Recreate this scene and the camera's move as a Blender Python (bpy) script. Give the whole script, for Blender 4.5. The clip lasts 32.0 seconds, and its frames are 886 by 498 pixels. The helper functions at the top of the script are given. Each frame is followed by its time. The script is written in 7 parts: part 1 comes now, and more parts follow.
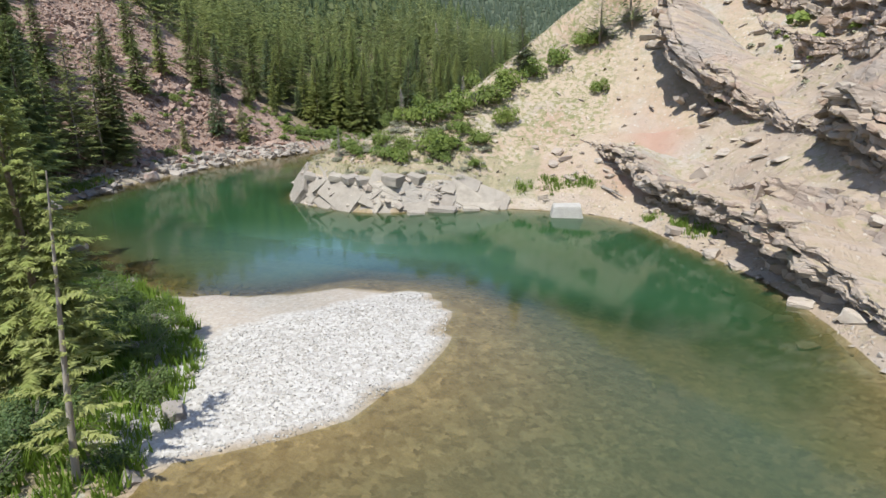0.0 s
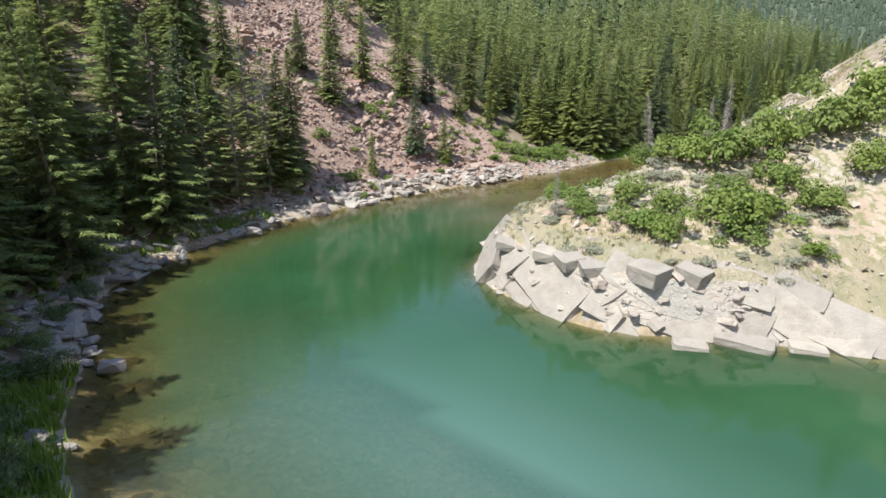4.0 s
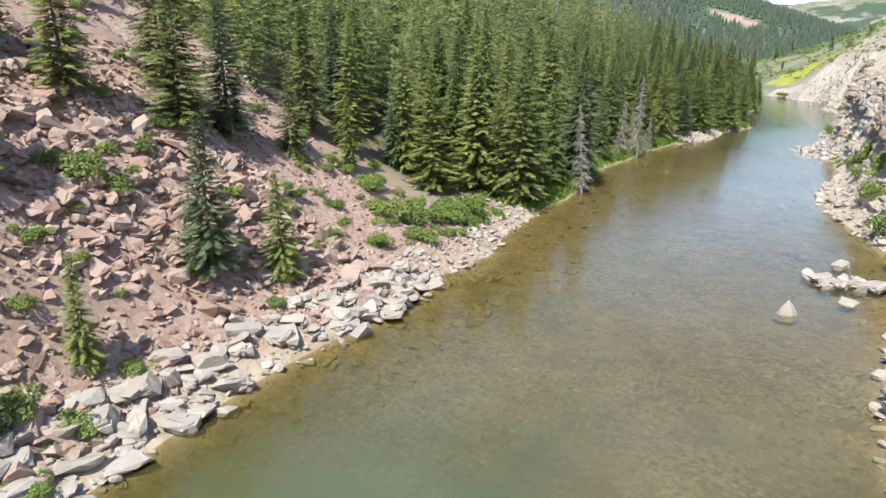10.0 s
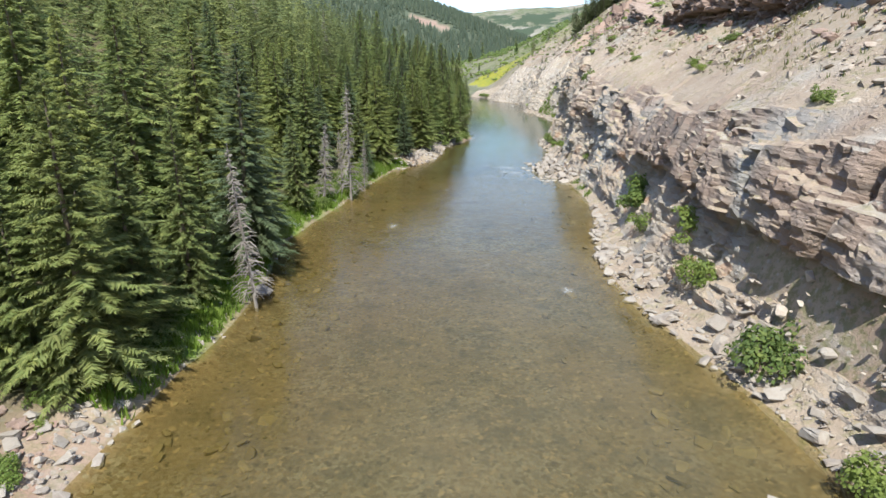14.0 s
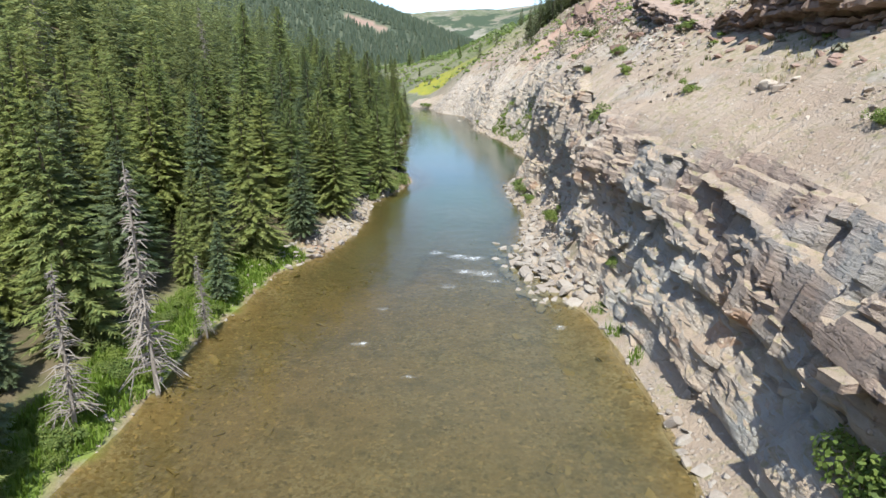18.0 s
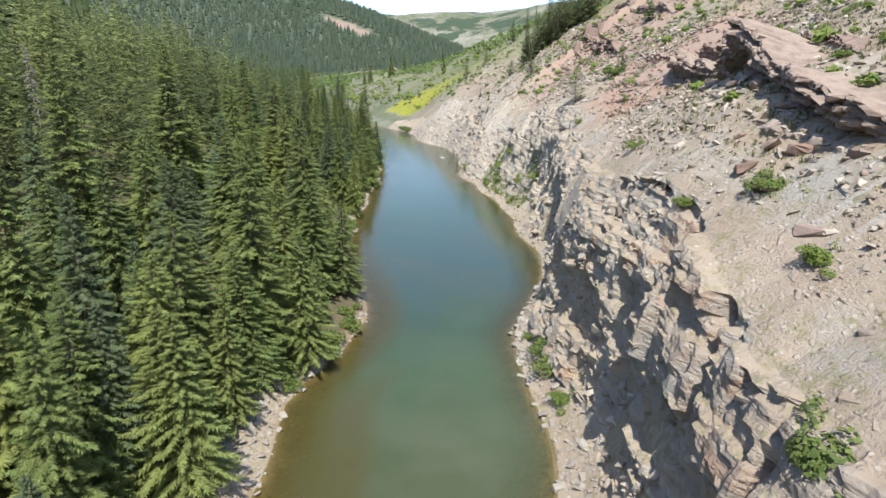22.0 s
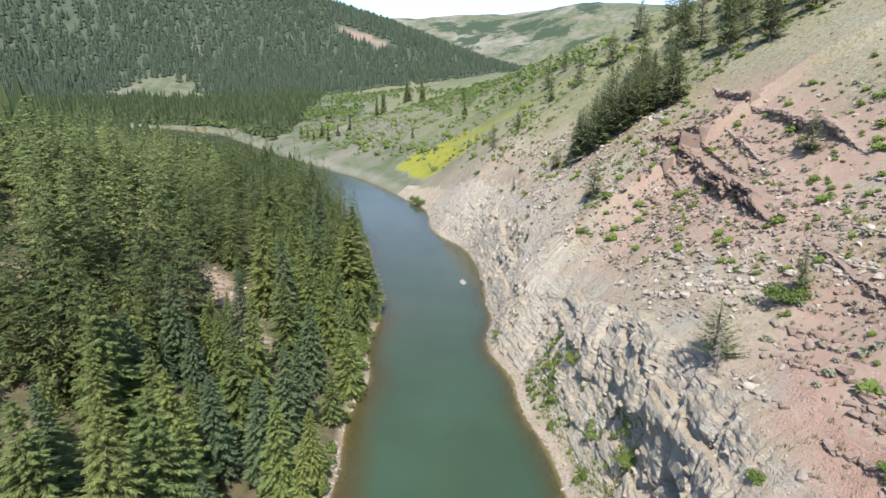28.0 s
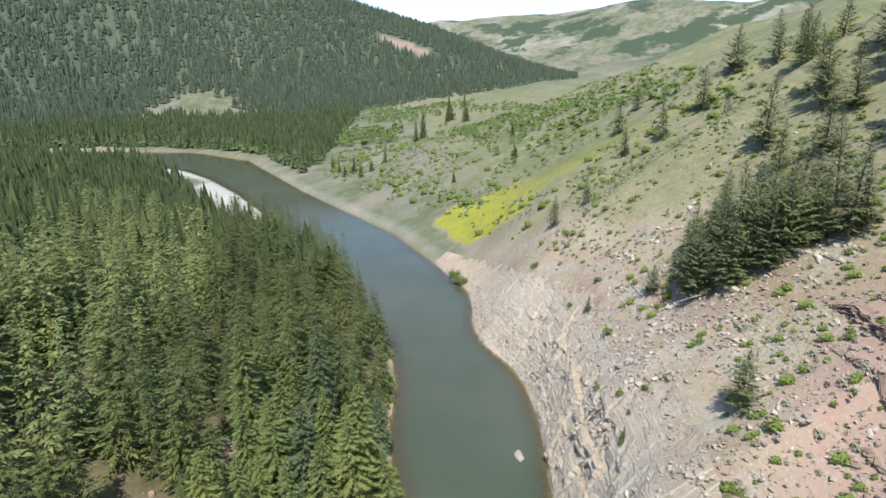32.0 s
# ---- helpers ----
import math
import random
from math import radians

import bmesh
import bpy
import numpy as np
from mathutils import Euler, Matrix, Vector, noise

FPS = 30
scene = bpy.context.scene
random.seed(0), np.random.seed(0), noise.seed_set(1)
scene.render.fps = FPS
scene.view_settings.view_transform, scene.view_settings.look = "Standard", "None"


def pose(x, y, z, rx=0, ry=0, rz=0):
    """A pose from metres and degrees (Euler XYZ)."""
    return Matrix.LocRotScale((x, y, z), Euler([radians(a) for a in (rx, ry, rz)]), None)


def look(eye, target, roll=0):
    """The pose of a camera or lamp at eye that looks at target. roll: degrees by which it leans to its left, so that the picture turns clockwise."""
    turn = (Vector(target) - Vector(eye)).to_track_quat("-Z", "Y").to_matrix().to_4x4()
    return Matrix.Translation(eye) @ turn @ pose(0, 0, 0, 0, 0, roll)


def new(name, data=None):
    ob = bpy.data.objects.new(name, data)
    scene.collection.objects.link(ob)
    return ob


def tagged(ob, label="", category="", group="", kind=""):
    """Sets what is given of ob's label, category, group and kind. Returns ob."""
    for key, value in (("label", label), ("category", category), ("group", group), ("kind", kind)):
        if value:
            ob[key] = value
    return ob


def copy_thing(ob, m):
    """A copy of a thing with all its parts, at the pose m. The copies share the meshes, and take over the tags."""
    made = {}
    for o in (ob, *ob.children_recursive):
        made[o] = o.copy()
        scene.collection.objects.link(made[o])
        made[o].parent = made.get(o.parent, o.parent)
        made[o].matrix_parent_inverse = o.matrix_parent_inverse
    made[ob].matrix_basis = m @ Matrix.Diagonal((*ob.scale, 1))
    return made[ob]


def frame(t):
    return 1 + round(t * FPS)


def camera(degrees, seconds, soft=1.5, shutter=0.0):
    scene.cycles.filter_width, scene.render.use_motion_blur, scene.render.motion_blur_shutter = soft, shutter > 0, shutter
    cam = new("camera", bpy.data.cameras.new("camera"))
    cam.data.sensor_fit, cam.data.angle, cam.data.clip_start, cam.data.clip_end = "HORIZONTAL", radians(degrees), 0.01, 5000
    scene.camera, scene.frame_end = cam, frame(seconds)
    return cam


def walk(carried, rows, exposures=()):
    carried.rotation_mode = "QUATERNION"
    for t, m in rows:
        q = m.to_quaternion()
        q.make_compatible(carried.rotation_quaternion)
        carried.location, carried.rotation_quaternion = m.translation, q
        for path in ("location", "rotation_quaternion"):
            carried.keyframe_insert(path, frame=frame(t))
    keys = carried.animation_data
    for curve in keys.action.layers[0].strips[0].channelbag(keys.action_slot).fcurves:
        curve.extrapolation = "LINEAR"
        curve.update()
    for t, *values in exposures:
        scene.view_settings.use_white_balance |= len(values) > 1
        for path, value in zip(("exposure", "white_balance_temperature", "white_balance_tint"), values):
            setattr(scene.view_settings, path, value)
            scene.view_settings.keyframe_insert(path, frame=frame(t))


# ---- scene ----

cam = camera(74.0, 32.0, soft=1.5)
PATH = [
    (0, (38.003, 152.963, 13.749), (37.3, 154.753, 13.202), -0.5),
    (0.5, (36.891, 155.965, 13.669), (36.14, 157.737, 13.126), -0.5),
    (1, (35.6, 159.074, 13.813), (34.785, 160.818, 13.27), -0.5),
    (1.5, (33.967, 162.318, 13.88), (33.084, 164.03, 13.339), -0.4),
    (2, (32.256, 165.575, 14.019), (31.306, 167.249, 13.477), -0.3),
    (2.5, (30.575, 168.885, 13.901), (29.533, 170.507, 13.367), -0.3),
    (3, (28.42, 172.102, 13.937), (27.275, 173.654, 13.409), -0.3),
    (3.5, (26.055, 175.208, 14.121), (24.812, 176.683, 13.594), -0.2),
    (4, (23.273, 178.182, 14.263), (21.955, 179.59, 13.735), -0.7),
    (4.5, (20.477, 181.205, 14.342), (19.093, 182.551, 13.819), -0.8),
    (6.5, (6.78, 192.784, 15.549), (5.296, 194.006, 14.995), -1.5),
    (7, (3.461, 195.62, 15.659), (1.98, 196.846, 15.106), -1.5),
    (7.5, (-0.296, 198.536, 15.36), (-1.746, 199.802, 14.818), -1.5),
    (8, (-3.432, 201.477, 15.375), (-4.836, 202.796, 14.838), -1.5),
    (8.5, (-6.368, 204.558, 15.865), (-7.715, 205.929, 15.311), -1.0),
    (9, (-8.725, 207.659, 16.582), (-9.99, 209.098, 16.01), -0.7),
    (9.5, (-10.942, 211.269, 16.666), (-11.994, 212.871, 16.095), -0.6),
    (10, (-13.406, 215.77, 16.764), (-14.213, 217.506, 16.186), -0.2),
    (10.5, (-15.099, 220.481, 16.724), (-15.731, 222.288, 16.146), 0.1),
    (11, (-16.36, 225.367, 16.677), (-16.776, 227.236, 16.101), 0.5),
    (11.5, (-17.035, 230.456, 16.767), (-17.279, 232.356, 16.191), 0.5),
    (12, (-17.422, 235.261, 16.958), (-17.559, 237.171, 16.382), 0.3),
    (12.5, (-17.449, 240.424, 17.082), (-17.464, 242.339, 16.503), 0.4),
    (13, (-17.146, 245.606, 17.49), (-17.122, 247.518, 16.903), 0.3),
    (13.5, (-16.723, 250.771, 17.79), (-16.693, 252.682, 17.201), -0.1),
    (14, (-16.488, 255.806, 17.865), (-16.447, 257.719, 17.285), -0.2),
    (14.5, (-16.859, 262.101, 17.821), (-16.793, 264.015, 17.246), 0.1),
    (16.5, (-14.903, 284.871, 19.395), (-14.726, 286.779, 18.82), -0.1),
    (17, (-14.145, 290.678, 20.051), (-13.962, 292.585, 19.475), -0.3),
    (17.5, (-13.628, 296.338, 20.603), (-13.427, 298.242, 20.027), 0.1),
    (18, (-12.838, 302.006, 21.333), (-12.608, 303.907, 20.755), 0.1),
    (18.5, (-11.963, 307.734, 22.062), (-11.7, 309.63, 21.484), 0.2),
    (19, (-11.088, 313.46, 22.838), (-10.814, 315.355, 22.262), 0.4),
    (19.5, (-10.2, 318.834, 23.89), (-9.925, 320.73, 23.315), 0.5),
    (20, (-9.199, 324.608, 25.157), (-8.926, 326.503, 24.582), 0.3),
    (20.5, (-8.238, 330.38, 26.617), (-7.965, 332.275, 26.038), 0.2),
    (21, (-7.403, 336.164, 28.286), (-7.127, 338.058, 27.705), 0.3),
    (21.5, (-6.688, 342.022, 29.745), (-6.404, 343.915, 29.165), 0.9),
    (22, (-5.781, 347.805, 30.862), (-5.497, 349.7, 30.287), 0.8),
    (22.5, (-5.252, 352.988, 32.62), (-4.962, 354.881, 32.044), 1.2),
    (23, (-4.333, 358.773, 34.185), (-4.042, 360.667, 33.611), 1.1),
    (23.5, (-3.655, 363.096, 36.144), (-3.362, 364.989, 35.57), 1.2),
    (24, (-2.919, 368.24, 38.136), (-2.626, 370.134, 37.563), 1.2),
    (24.5, (-2.154, 373.531, 40.183), (-1.869, 375.426, 39.61), 1.3),
    (25, (-1.661, 378.715, 42.199), (-1.375, 380.61, 41.628), 1.7),
    (25.5, (-1.024, 384.26, 44.036), (-0.74, 386.155, 43.466), 1.8),
    (27.5, (3.047, 409.249, 54.079), (3.272, 411.149, 53.497), 0.1),
    (28, (3.848, 415.776, 56.109), (4.061, 417.678, 55.529), 0.1),
    (28.5, (4.905, 422.291, 58.461), (5.105, 424.195, 57.88), -0.2),
    (29, (5.523, 428.337, 60.722), (5.71, 430.242, 60.143), -0.4),
    (29.5, (5.948, 434.817, 63.085), (6.124, 436.723, 62.503), -0.4),
    (30, (6.637, 441.432, 65.299), (6.792, 443.339, 64.718), -0.5),
    (30.5, (7.106, 447.811, 67.504), (7.24, 449.72, 66.921), -0.6),
    (31, (7.349, 454.234, 69.696), (7.463, 456.144, 69.113), -0.5),
    (31.5, (7.975, 461.08, 71.926), (8.065, 462.99, 71.341), -0.7),
    (32, (8.508, 468.765, 73.225), (8.575, 470.677, 72.642), -0.9),
]
walk(cam, [(t, look(eye, target, roll)) for t, eye, target, roll in PATH], exposures=[(0, 0.82), (3, 1.0), (6.5, 1.55), (9, 1.5), (10.5, 1.2), (14, 1.06), (20, 1.0), (26, 0.9), (32, 0.84)])

# ---- light ----
SUN_FROM = Vector((-0.03, -0.50, 0.866)).normalized()
world = bpy.data.worlds.new("sky")
scene.world = world
world.use_nodes = True
wn = world.node_tree
sky = wn.nodes.new("ShaderNodeTexSky")
sky.sky_type, sky.sun_disc = "NISHITA", False
sky.sun_elevation = math.asin(SUN_FROM.z)
sky.sun_rotation = math.atan2(SUN_FROM.x, SUN_FROM.y)
sky.altitude, sky.air_density, sky.dust_density, sky.ozone_density = 2000, 1.0, 2.2, 1.2
wn.links.new(sky.outputs[0], wn.nodes["Background"].inputs[0])
wn.nodes["Background"].inputs[1].default_value = 0.15
sun = new("sun", bpy.data.lights.new("sun", "SUN"))
sun.data.energy, sun.data.angle, sun.data.color = 3.6, radians(0.6), (1.0, 0.985, 0.91)
sun.matrix_world = look(SUN_FROM * 300, (0, 0, 0))


# ---- materials ----
class Nodes:
    """A short hand for building a node material."""

    def __init__(self, name, rough=0.9):
        self.mat = bpy.data.materials.new(name)
        self.mat.use_nodes = True
        self.t = self.mat.node_tree
        self.bsdf = self.t.nodes["Principled BSDF"]
        self.bsdf.inputs["Roughness"].default_value = rough
        self.bsdf.inputs["Specular IOR Level"].default_value = 0.25
        self.geo = self.t.nodes.new("ShaderNodeNewGeometry")
        self.pos = self.geo.outputs["Position"]

    def put(self, socket, value):
        if isinstance(value, bpy.types.NodeSocket):
            self.t.links.new(value, socket)
        elif isinstance(value, (tuple, list)) and len(value) == 3 and socket.type == "RGBA":
            socket.default_value = (*value, 1)
        else:
            socket.default_value = value

    def node(self, kind, out=0, **inputs):
        n = self.t.nodes.new("ShaderNode" + kind)
        for key, value in inputs.items():
            self.put(n.inputs[int(key[-1]) if key[-1].isdigit() else key.replace("_", " ")], value)
        return n.outputs[out]

    def scaled(self, v, xyz):
        n = self.t.nodes.new("ShaderNodeMapping")
        self.put(n.inputs["Vector"], v)
        n.inputs["Scale"].default_value = xyz
        return n.outputs[0]

    def noise(self, scale, detail=4, rough=0.55, v=None, out=0):
        return self.node("TexNoise", out, Vector=self.pos if v is None else v, Scale=scale, Detail=detail, Roughness=rough)

    def voronoi(self, scale, v=None, feature="F1", out="Color"):
        n = self.t.nodes.new("ShaderNodeTexVoronoi")
        n.feature = feature
        self.put(n.inputs["Vector"], self.pos if v is None else v)
        n.inputs["Scale"].default_value = scale
        return n.outputs[out]

    def math(self, op, a, b=0.0, clamp=False):
        n = self.t.nodes.new("ShaderNodeMath")
        n.operation, n.use_clamp = op, clamp
        self.put(n.inputs[0], a)
        self.put(n.inputs[1], b)
        return n.outputs[0]

    def remap(self, a, lo, hi, to_lo=0.0, to_hi=1.0):
        n = self.t.nodes.new("ShaderNodeMapRange")
        for k, value in enumerate((a, lo, hi, to_lo, to_hi)):
            self.put(n.inputs[k], value)
        return n.outputs[0]

    def mix(self, f, a, b, how="MIX"):
        n = self.t.nodes.new("ShaderNodeMix")
        n.data_type, n.blend_type = "RGBA", how
        self.put(n.inputs[0], f)
        self.put(n.inputs[6], a)
        self.put(n.inputs[7], b)
        return n.outputs[2]

    def ramp(self, f, stops):
        n = self.t.nodes.new("ShaderNodeValToRGB")
        self.put(n.inputs[0], f)
        el = n.color_ramp.elements
        while len(el) < len(stops):
            el.new(0.5)
        for e, (at, c) in zip(el, stops):
            e.position, e.color = at, (*c, 1)
        return n.outputs[0]

    def attribute(self, name):
        n = self.t.nodes.new("ShaderNodeAttribute")
        n.attribute_name = name
        return n.outputs["Fac"]

    def done(self, color, bump=None, strength=0.5, distance=0.1):
        self.put(self.bsdf.inputs["Base Color"], color)
        if bump is not None:
            self.put(self.bsdf.inputs["Normal"], self.node("Bump", Strength=strength, Distance=distance, Height=bump))
        return self.mat


def split_xyz(n, v):
    s = n.t.nodes.new("ShaderNodeSeparateXYZ")
    n.put(s.inputs[0], v)
    return s.outputs


def bedding(n):
    """The coordinate across the dipping beds, slightly warped."""
    x, y, z = split_xyz(n, n.pos)
    b = n.math("ADD", n.math("ADD", z, n.math("MULTIPLY", x, 0.2)), n.math("MULTIPLY", y, -0.07))
    return n.math("ADD", b, n.math("MULTIPLY", n.noise(0.12, 3), 1.6))


def make_cliff_rock():
    """Dipping beds on the steep faces, dust and small stones on what lies flat."""
    n = Nodes("cliff_rock", 0.92)
    b = bedding(n)
    c = n.t.nodes.new("ShaderNodeCombineXYZ")
    n.put(c.inputs[2], b)
    x, y, z = split_xyz(n, n.pos)
    n.put(c.inputs[0], n.math("MULTIPLY", x, 0.08))
    n.put(c.inputs[1], n.math("MULTIPLY", y, 0.08))
    band = n.noise(0.55, 3, 0.6, c.outputs[0])
    fine = n.noise(2.6, 4, 0.65, c.outputs[0])
    blotch = n.noise(0.3, 5)
    grain = n.noise(5.0, 6, 0.7)
    col = n.ramp(band, [(0.3, (0.318, 0.261, 0.211)), (0.42, (0.404, 0.348, 0.287)), (0.5, (0.454, 0.405, 0.342)), (0.58, (0.369, 0.302, 0.243)), (0.7, (0.438, 0.396, 0.342))])
    col = n.mix(n.remap(blotch, 0.45, 0.65), col, (0.447, 0.396, 0.330))
    col = n.mix(n.remap(n.noise(0.09, 5), 0.54, 0.66, 0, 0.5), col, (0.318, 0.310, 0.287))
    col = n.mix(n.remap(n.noise(0.06, 4), 0.5, 0.62, 0, 0.5), col, (0.377, 0.277, 0.211))
    cell = split_xyz(n, n.voronoi(0.5, n.scaled(n.pos, (1, 1, 1.8))))
    col = n.mix(n.remap(cell[0], 0.2, 1, 0, 0.45), col, (0.481, 0.430, 0.358))
    col = n.mix(n.remap(cell[1], 0.78, 1, 0, 0.7), col, (0.454, 0.272, 0.167))
    col = n.mix(n.math("MULTIPLY", n.remap(fine, 0.38, 0.28, 0, 0.6), n.remap(y, 430, 510, 1.0, 0.3)), col, (0.143, 0.108, 0.088))
    col = n.mix(n.remap(grain, 0.3, 0.7, 0, 0.45), col, n.mix(0.5, col, (0.206, 0.165, 0.136)))
    # browner beds in the upper band of the lower canyon, cream rock upstream, grey slabs on the headland
    upper = n.math("MULTIPLY", n.remap(y, 350, 385, 1, 0), n.math("MULTIPLY", n.remap(y, 250, 262), n.remap(n.math("ADD", b, n.math("MULTIPLY", blotch, 3.0)), -12.5, -9.5)))
    col = n.mix(n.math("MULTIPLY", upper, 0.75), col, n.mix(cell[2], (0.315, 0.222, 0.175), (0.215, 0.17, 0.145)))
    col = n.mix(n.remap(y, 390, 480, 0, 0.75), col, n.mix(cell[2], (0.55, 0.485, 0.40), (0.43, 0.365, 0.295)))
    slate = n.math("MULTIPLY", n.remap(n.noise(0.07, 3, 0.5), 0.53, 0.6, 0, 0.6), n.remap(y, 410, 370, 0.25, 1.0))
    col = n.mix(slate, col, n.mix(cell[1], (0.30, 0.315, 0.305), (0.38, 0.385, 0.365)))
    col = n.mix(n.math("MULTIPLY", n.remap(y, 262, 250, 0, 0.55), n.remap(x, 22, 30)), col, n.mix(cell[2], (0.40, 0.30, 0.245), (0.29, 0.235, 0.205)))
    head = n.math("MULTIPLY", n.remap(x, 24, 18), n.remap(y, 226, 218))
    col = n.mix(n.math("MULTIPLY", head, 0.75), col, n.mix(n.remap(blotch, 0.4, 0.6), (0.43, 0.39, 0.335), (0.335, 0.31, 0.28)))
    # dust and stones
    up = split_xyz(n, n.geo.outputs["True Normal"])[2]
    flat = n.remap(n.math("ADD", up, n.math("MULTIPLY", n.noise(0.5, 4), 0.3)), 0.72, 0.9, 0.0, 0.95)
    soil = n.mix(n.remap(n.noise(0.22, 5, 0.6), 0.38, 0.62), (0.425, 0.345, 0.265), (0.365, 0.285, 0.215))
    soil = n.mix(n.remap(n.noise(0.1, 4), 0.55, 0.68, 0, 0.7), soil, (0.411, 0.396, 0.357))
    chip = split_xyz(n, n.voronoi(2.7))
    far = n.voronoi(2.7, None, "F1", "Distance")
    piece = n.math("MULTIPLY", n.remap(far, 0.42, 0.3), n.remap(chip[0], 0.62, 0.72))
    soil = n.mix(piece, soil, n.mix(chip[1], (0.532, 0.468, 0.393), (0.361, 0.284, 0.225)))
    soil = n.mix(n.remap(grain, 0.3, 0.7, 0, 0.35), soil, n.mix(0.5, soil, (0.257, 0.200, 0.152)))
    soil = n.mix(n.math("MULTIPLY", n.remap(n.noise(1.3, 5, 0.7), 0.5, 0.62, 0, 0.8), n.remap(n.noise(0.12, 3), 0.4, 0.54)), soil, (0.25, 0.235, 0.115))
    soil = n.mix(n.attribute("red"), soil, n.mix(n.remap(n.noise(0.5, 4), 0.35, 0.65), (0.40, 0.26, 0.20), (0.36, 0.22, 0.165)))
    soil = n.mix(n.math("MULTIPLY", n.attribute("grass"), n.remap(n.noise(1.1, 5, 0.7), 0.36, 0.56, 0.35, 0.95)), soil, n.mix(n.remap(n.noise(0.4, 4), 0.4, 0.6), (0.29, 0.255, 0.155), (0.21, 0.205, 0.115)))
    col = n.mix(flat, col, soil)
    h = n.math("ADD", n.math("MULTIPLY", n.noise(1.4, 5, 0.65), 0.6), n.math("ADD", n.math("MULTIPLY", n.math("MULTIPLY", fine, n.math("SUBTRACT", 1.0, head)), 1.3), n.math("MULTIPLY", grain, 0.7)))
    h = n.math("ADD", h, n.math("ADD", n.math("MULTIPLY", cell[2], 0.5), n.math("MULTIPLY", piece, 0.5)))
    loose = n.math("ADD", n.math("MULTIPLY", piece, 0.3), n.math("ADD", grain, n.math("MULTIPLY", n.noise(0.9, 4), 1.2)))
    h = n.math("ADD", n.math("MULTIPLY", h, n.math("SUBTRACT", 1.0, flat)), n.math("MULTIPLY", loose, flat))
    return n.done(col, h, 0.8, 0.28)


def make_ground():
    """Soil, grass and scree by place; the weights come with the mesh."""
    n = Nodes("slope_soil", 0.95)
    big, mid, grain = n.noise(0.05, 5), n.noise(0.5, 5, 0.65), n.noise(5, 5, 0.7)
    soil = n.mix(n.remap(mid, 0.3, 0.7), (0.42, 0.345, 0.265), (0.345, 0.27, 0.20))
    soil = n.mix(n.remap(big, 0.5, 0.62, 0, 0.75), soil, (0.32, 0.2, 0.148))
    soil = n.mix(n.remap(n.noise(0.13, 3), 0.55, 0.65, 0, 0.7), soil, (0.368, 0.344, 0.304))
    chip = split_xyz(n, n.voronoi(2.4))
    piece = n.math("MULTIPLY", n.remap(n.voronoi(2.4, None, "F1", "Distance"), 0.42, 0.3), n.remap(chip[0], 0.45, 0.55))
    soil = n.mix(piece, soil, n.mix(chip[1], (0.44, 0.4, 0.352), (0.304, 0.248, 0.204)))
    tuft = n.remap(n.noise(1.6, 5, 0.7), 0.46, 0.58)
    dry = n.mix(n.remap(mid, 0.35, 0.65), (0.24, 0.216, 0.116), (0.16, 0.172, 0.076))
    soil = n.mix(n.math("MULTIPLY", tuft, n.attribute("dry_grass"), True), soil, dry)
    chips = n.voronoi(3.0)
    red = n.mix(n.remap(split_xyz(n, chips)[0], 0, 1), (0.245, 0.158, 0.12), (0.34, 0.255, 0.207))
    soil = n.mix(n.attribute("scree"), soil, red)
    pink = n.mix(n.remap(mid, 0.35, 0.65), (0.38, 0.24, 0.185), (0.40, 0.29, 0.23))
    soil = n.mix(n.math("MULTIPLY", n.attribute("red"), n.remap(piece, 0, 1, 0.9, 0.3)), soil, pink)
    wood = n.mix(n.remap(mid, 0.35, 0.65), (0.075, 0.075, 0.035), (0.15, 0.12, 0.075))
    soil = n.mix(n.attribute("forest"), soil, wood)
    green = n.mix(n.remap(mid, 0.35, 0.65), (0.13, 0.20, 0.035), (0.20, 0.25, 0.06))
    soil = n.mix(n.attribute("green"), soil, green)
    meadow = n.mix(n.remap(n.noise(0.25, 4), 0.4, 0.6), (0.30, 0.28, 0.035), (0.225, 0.245, 0.045))
    soil = n.mix(n.attribute("yellow"), soil, meadow)
    sage = n.mix(n.remap(n.noise(0.06, 6, 0.7), 0.42, 0.58), (0.163, 0.170, 0.119), (0.099, 0.122, 0.058))
    sage = n.mix(n.remap(n.noise(0.012, 6, 0.7), 0.48, 0.6, 0, 0.8), sage, (0.231, 0.204, 0.160))
    soil = n.mix(n.attribute("sage"), soil, sage)
    meadow = n.mix(n.remap(n.noise(0.35, 6, 0.7), 0.38, 0.6), (0.235, 0.225, 0.11), (0.125, 0.15, 0.058))
    meadow = n.mix(n.remap(n.noise(0.1, 4), 0.53, 0.66, 0, 0.6), meadow, (0.33, 0.27, 0.185))
    soil = n.mix(n.math("MULTIPLY", n.attribute("lush"), 0.58), soil, meadow)
    copse = n.math("MULTIPLY", n.attribute("ridge"), n.remap(n.noise(0.0065, 9, 0.68), 0.5, 0.55))
    pale = n.math("MULTIPLY", n.attribute("ridge"), n.remap(n.noise(0.004, 7, 0.6), 0.52, 0.6, 0, 0.7))
    soil = n.mix(pale, soil, (0.33, 0.30, 0.26))
    soil = n.mix(copse, soil, (0.05, 0.075, 0.045))
    # far woods lifted and greyed: distance haze painted into the ground colour
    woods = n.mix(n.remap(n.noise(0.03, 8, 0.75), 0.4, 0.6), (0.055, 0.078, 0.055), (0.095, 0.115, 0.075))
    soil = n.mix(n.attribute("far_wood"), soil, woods)
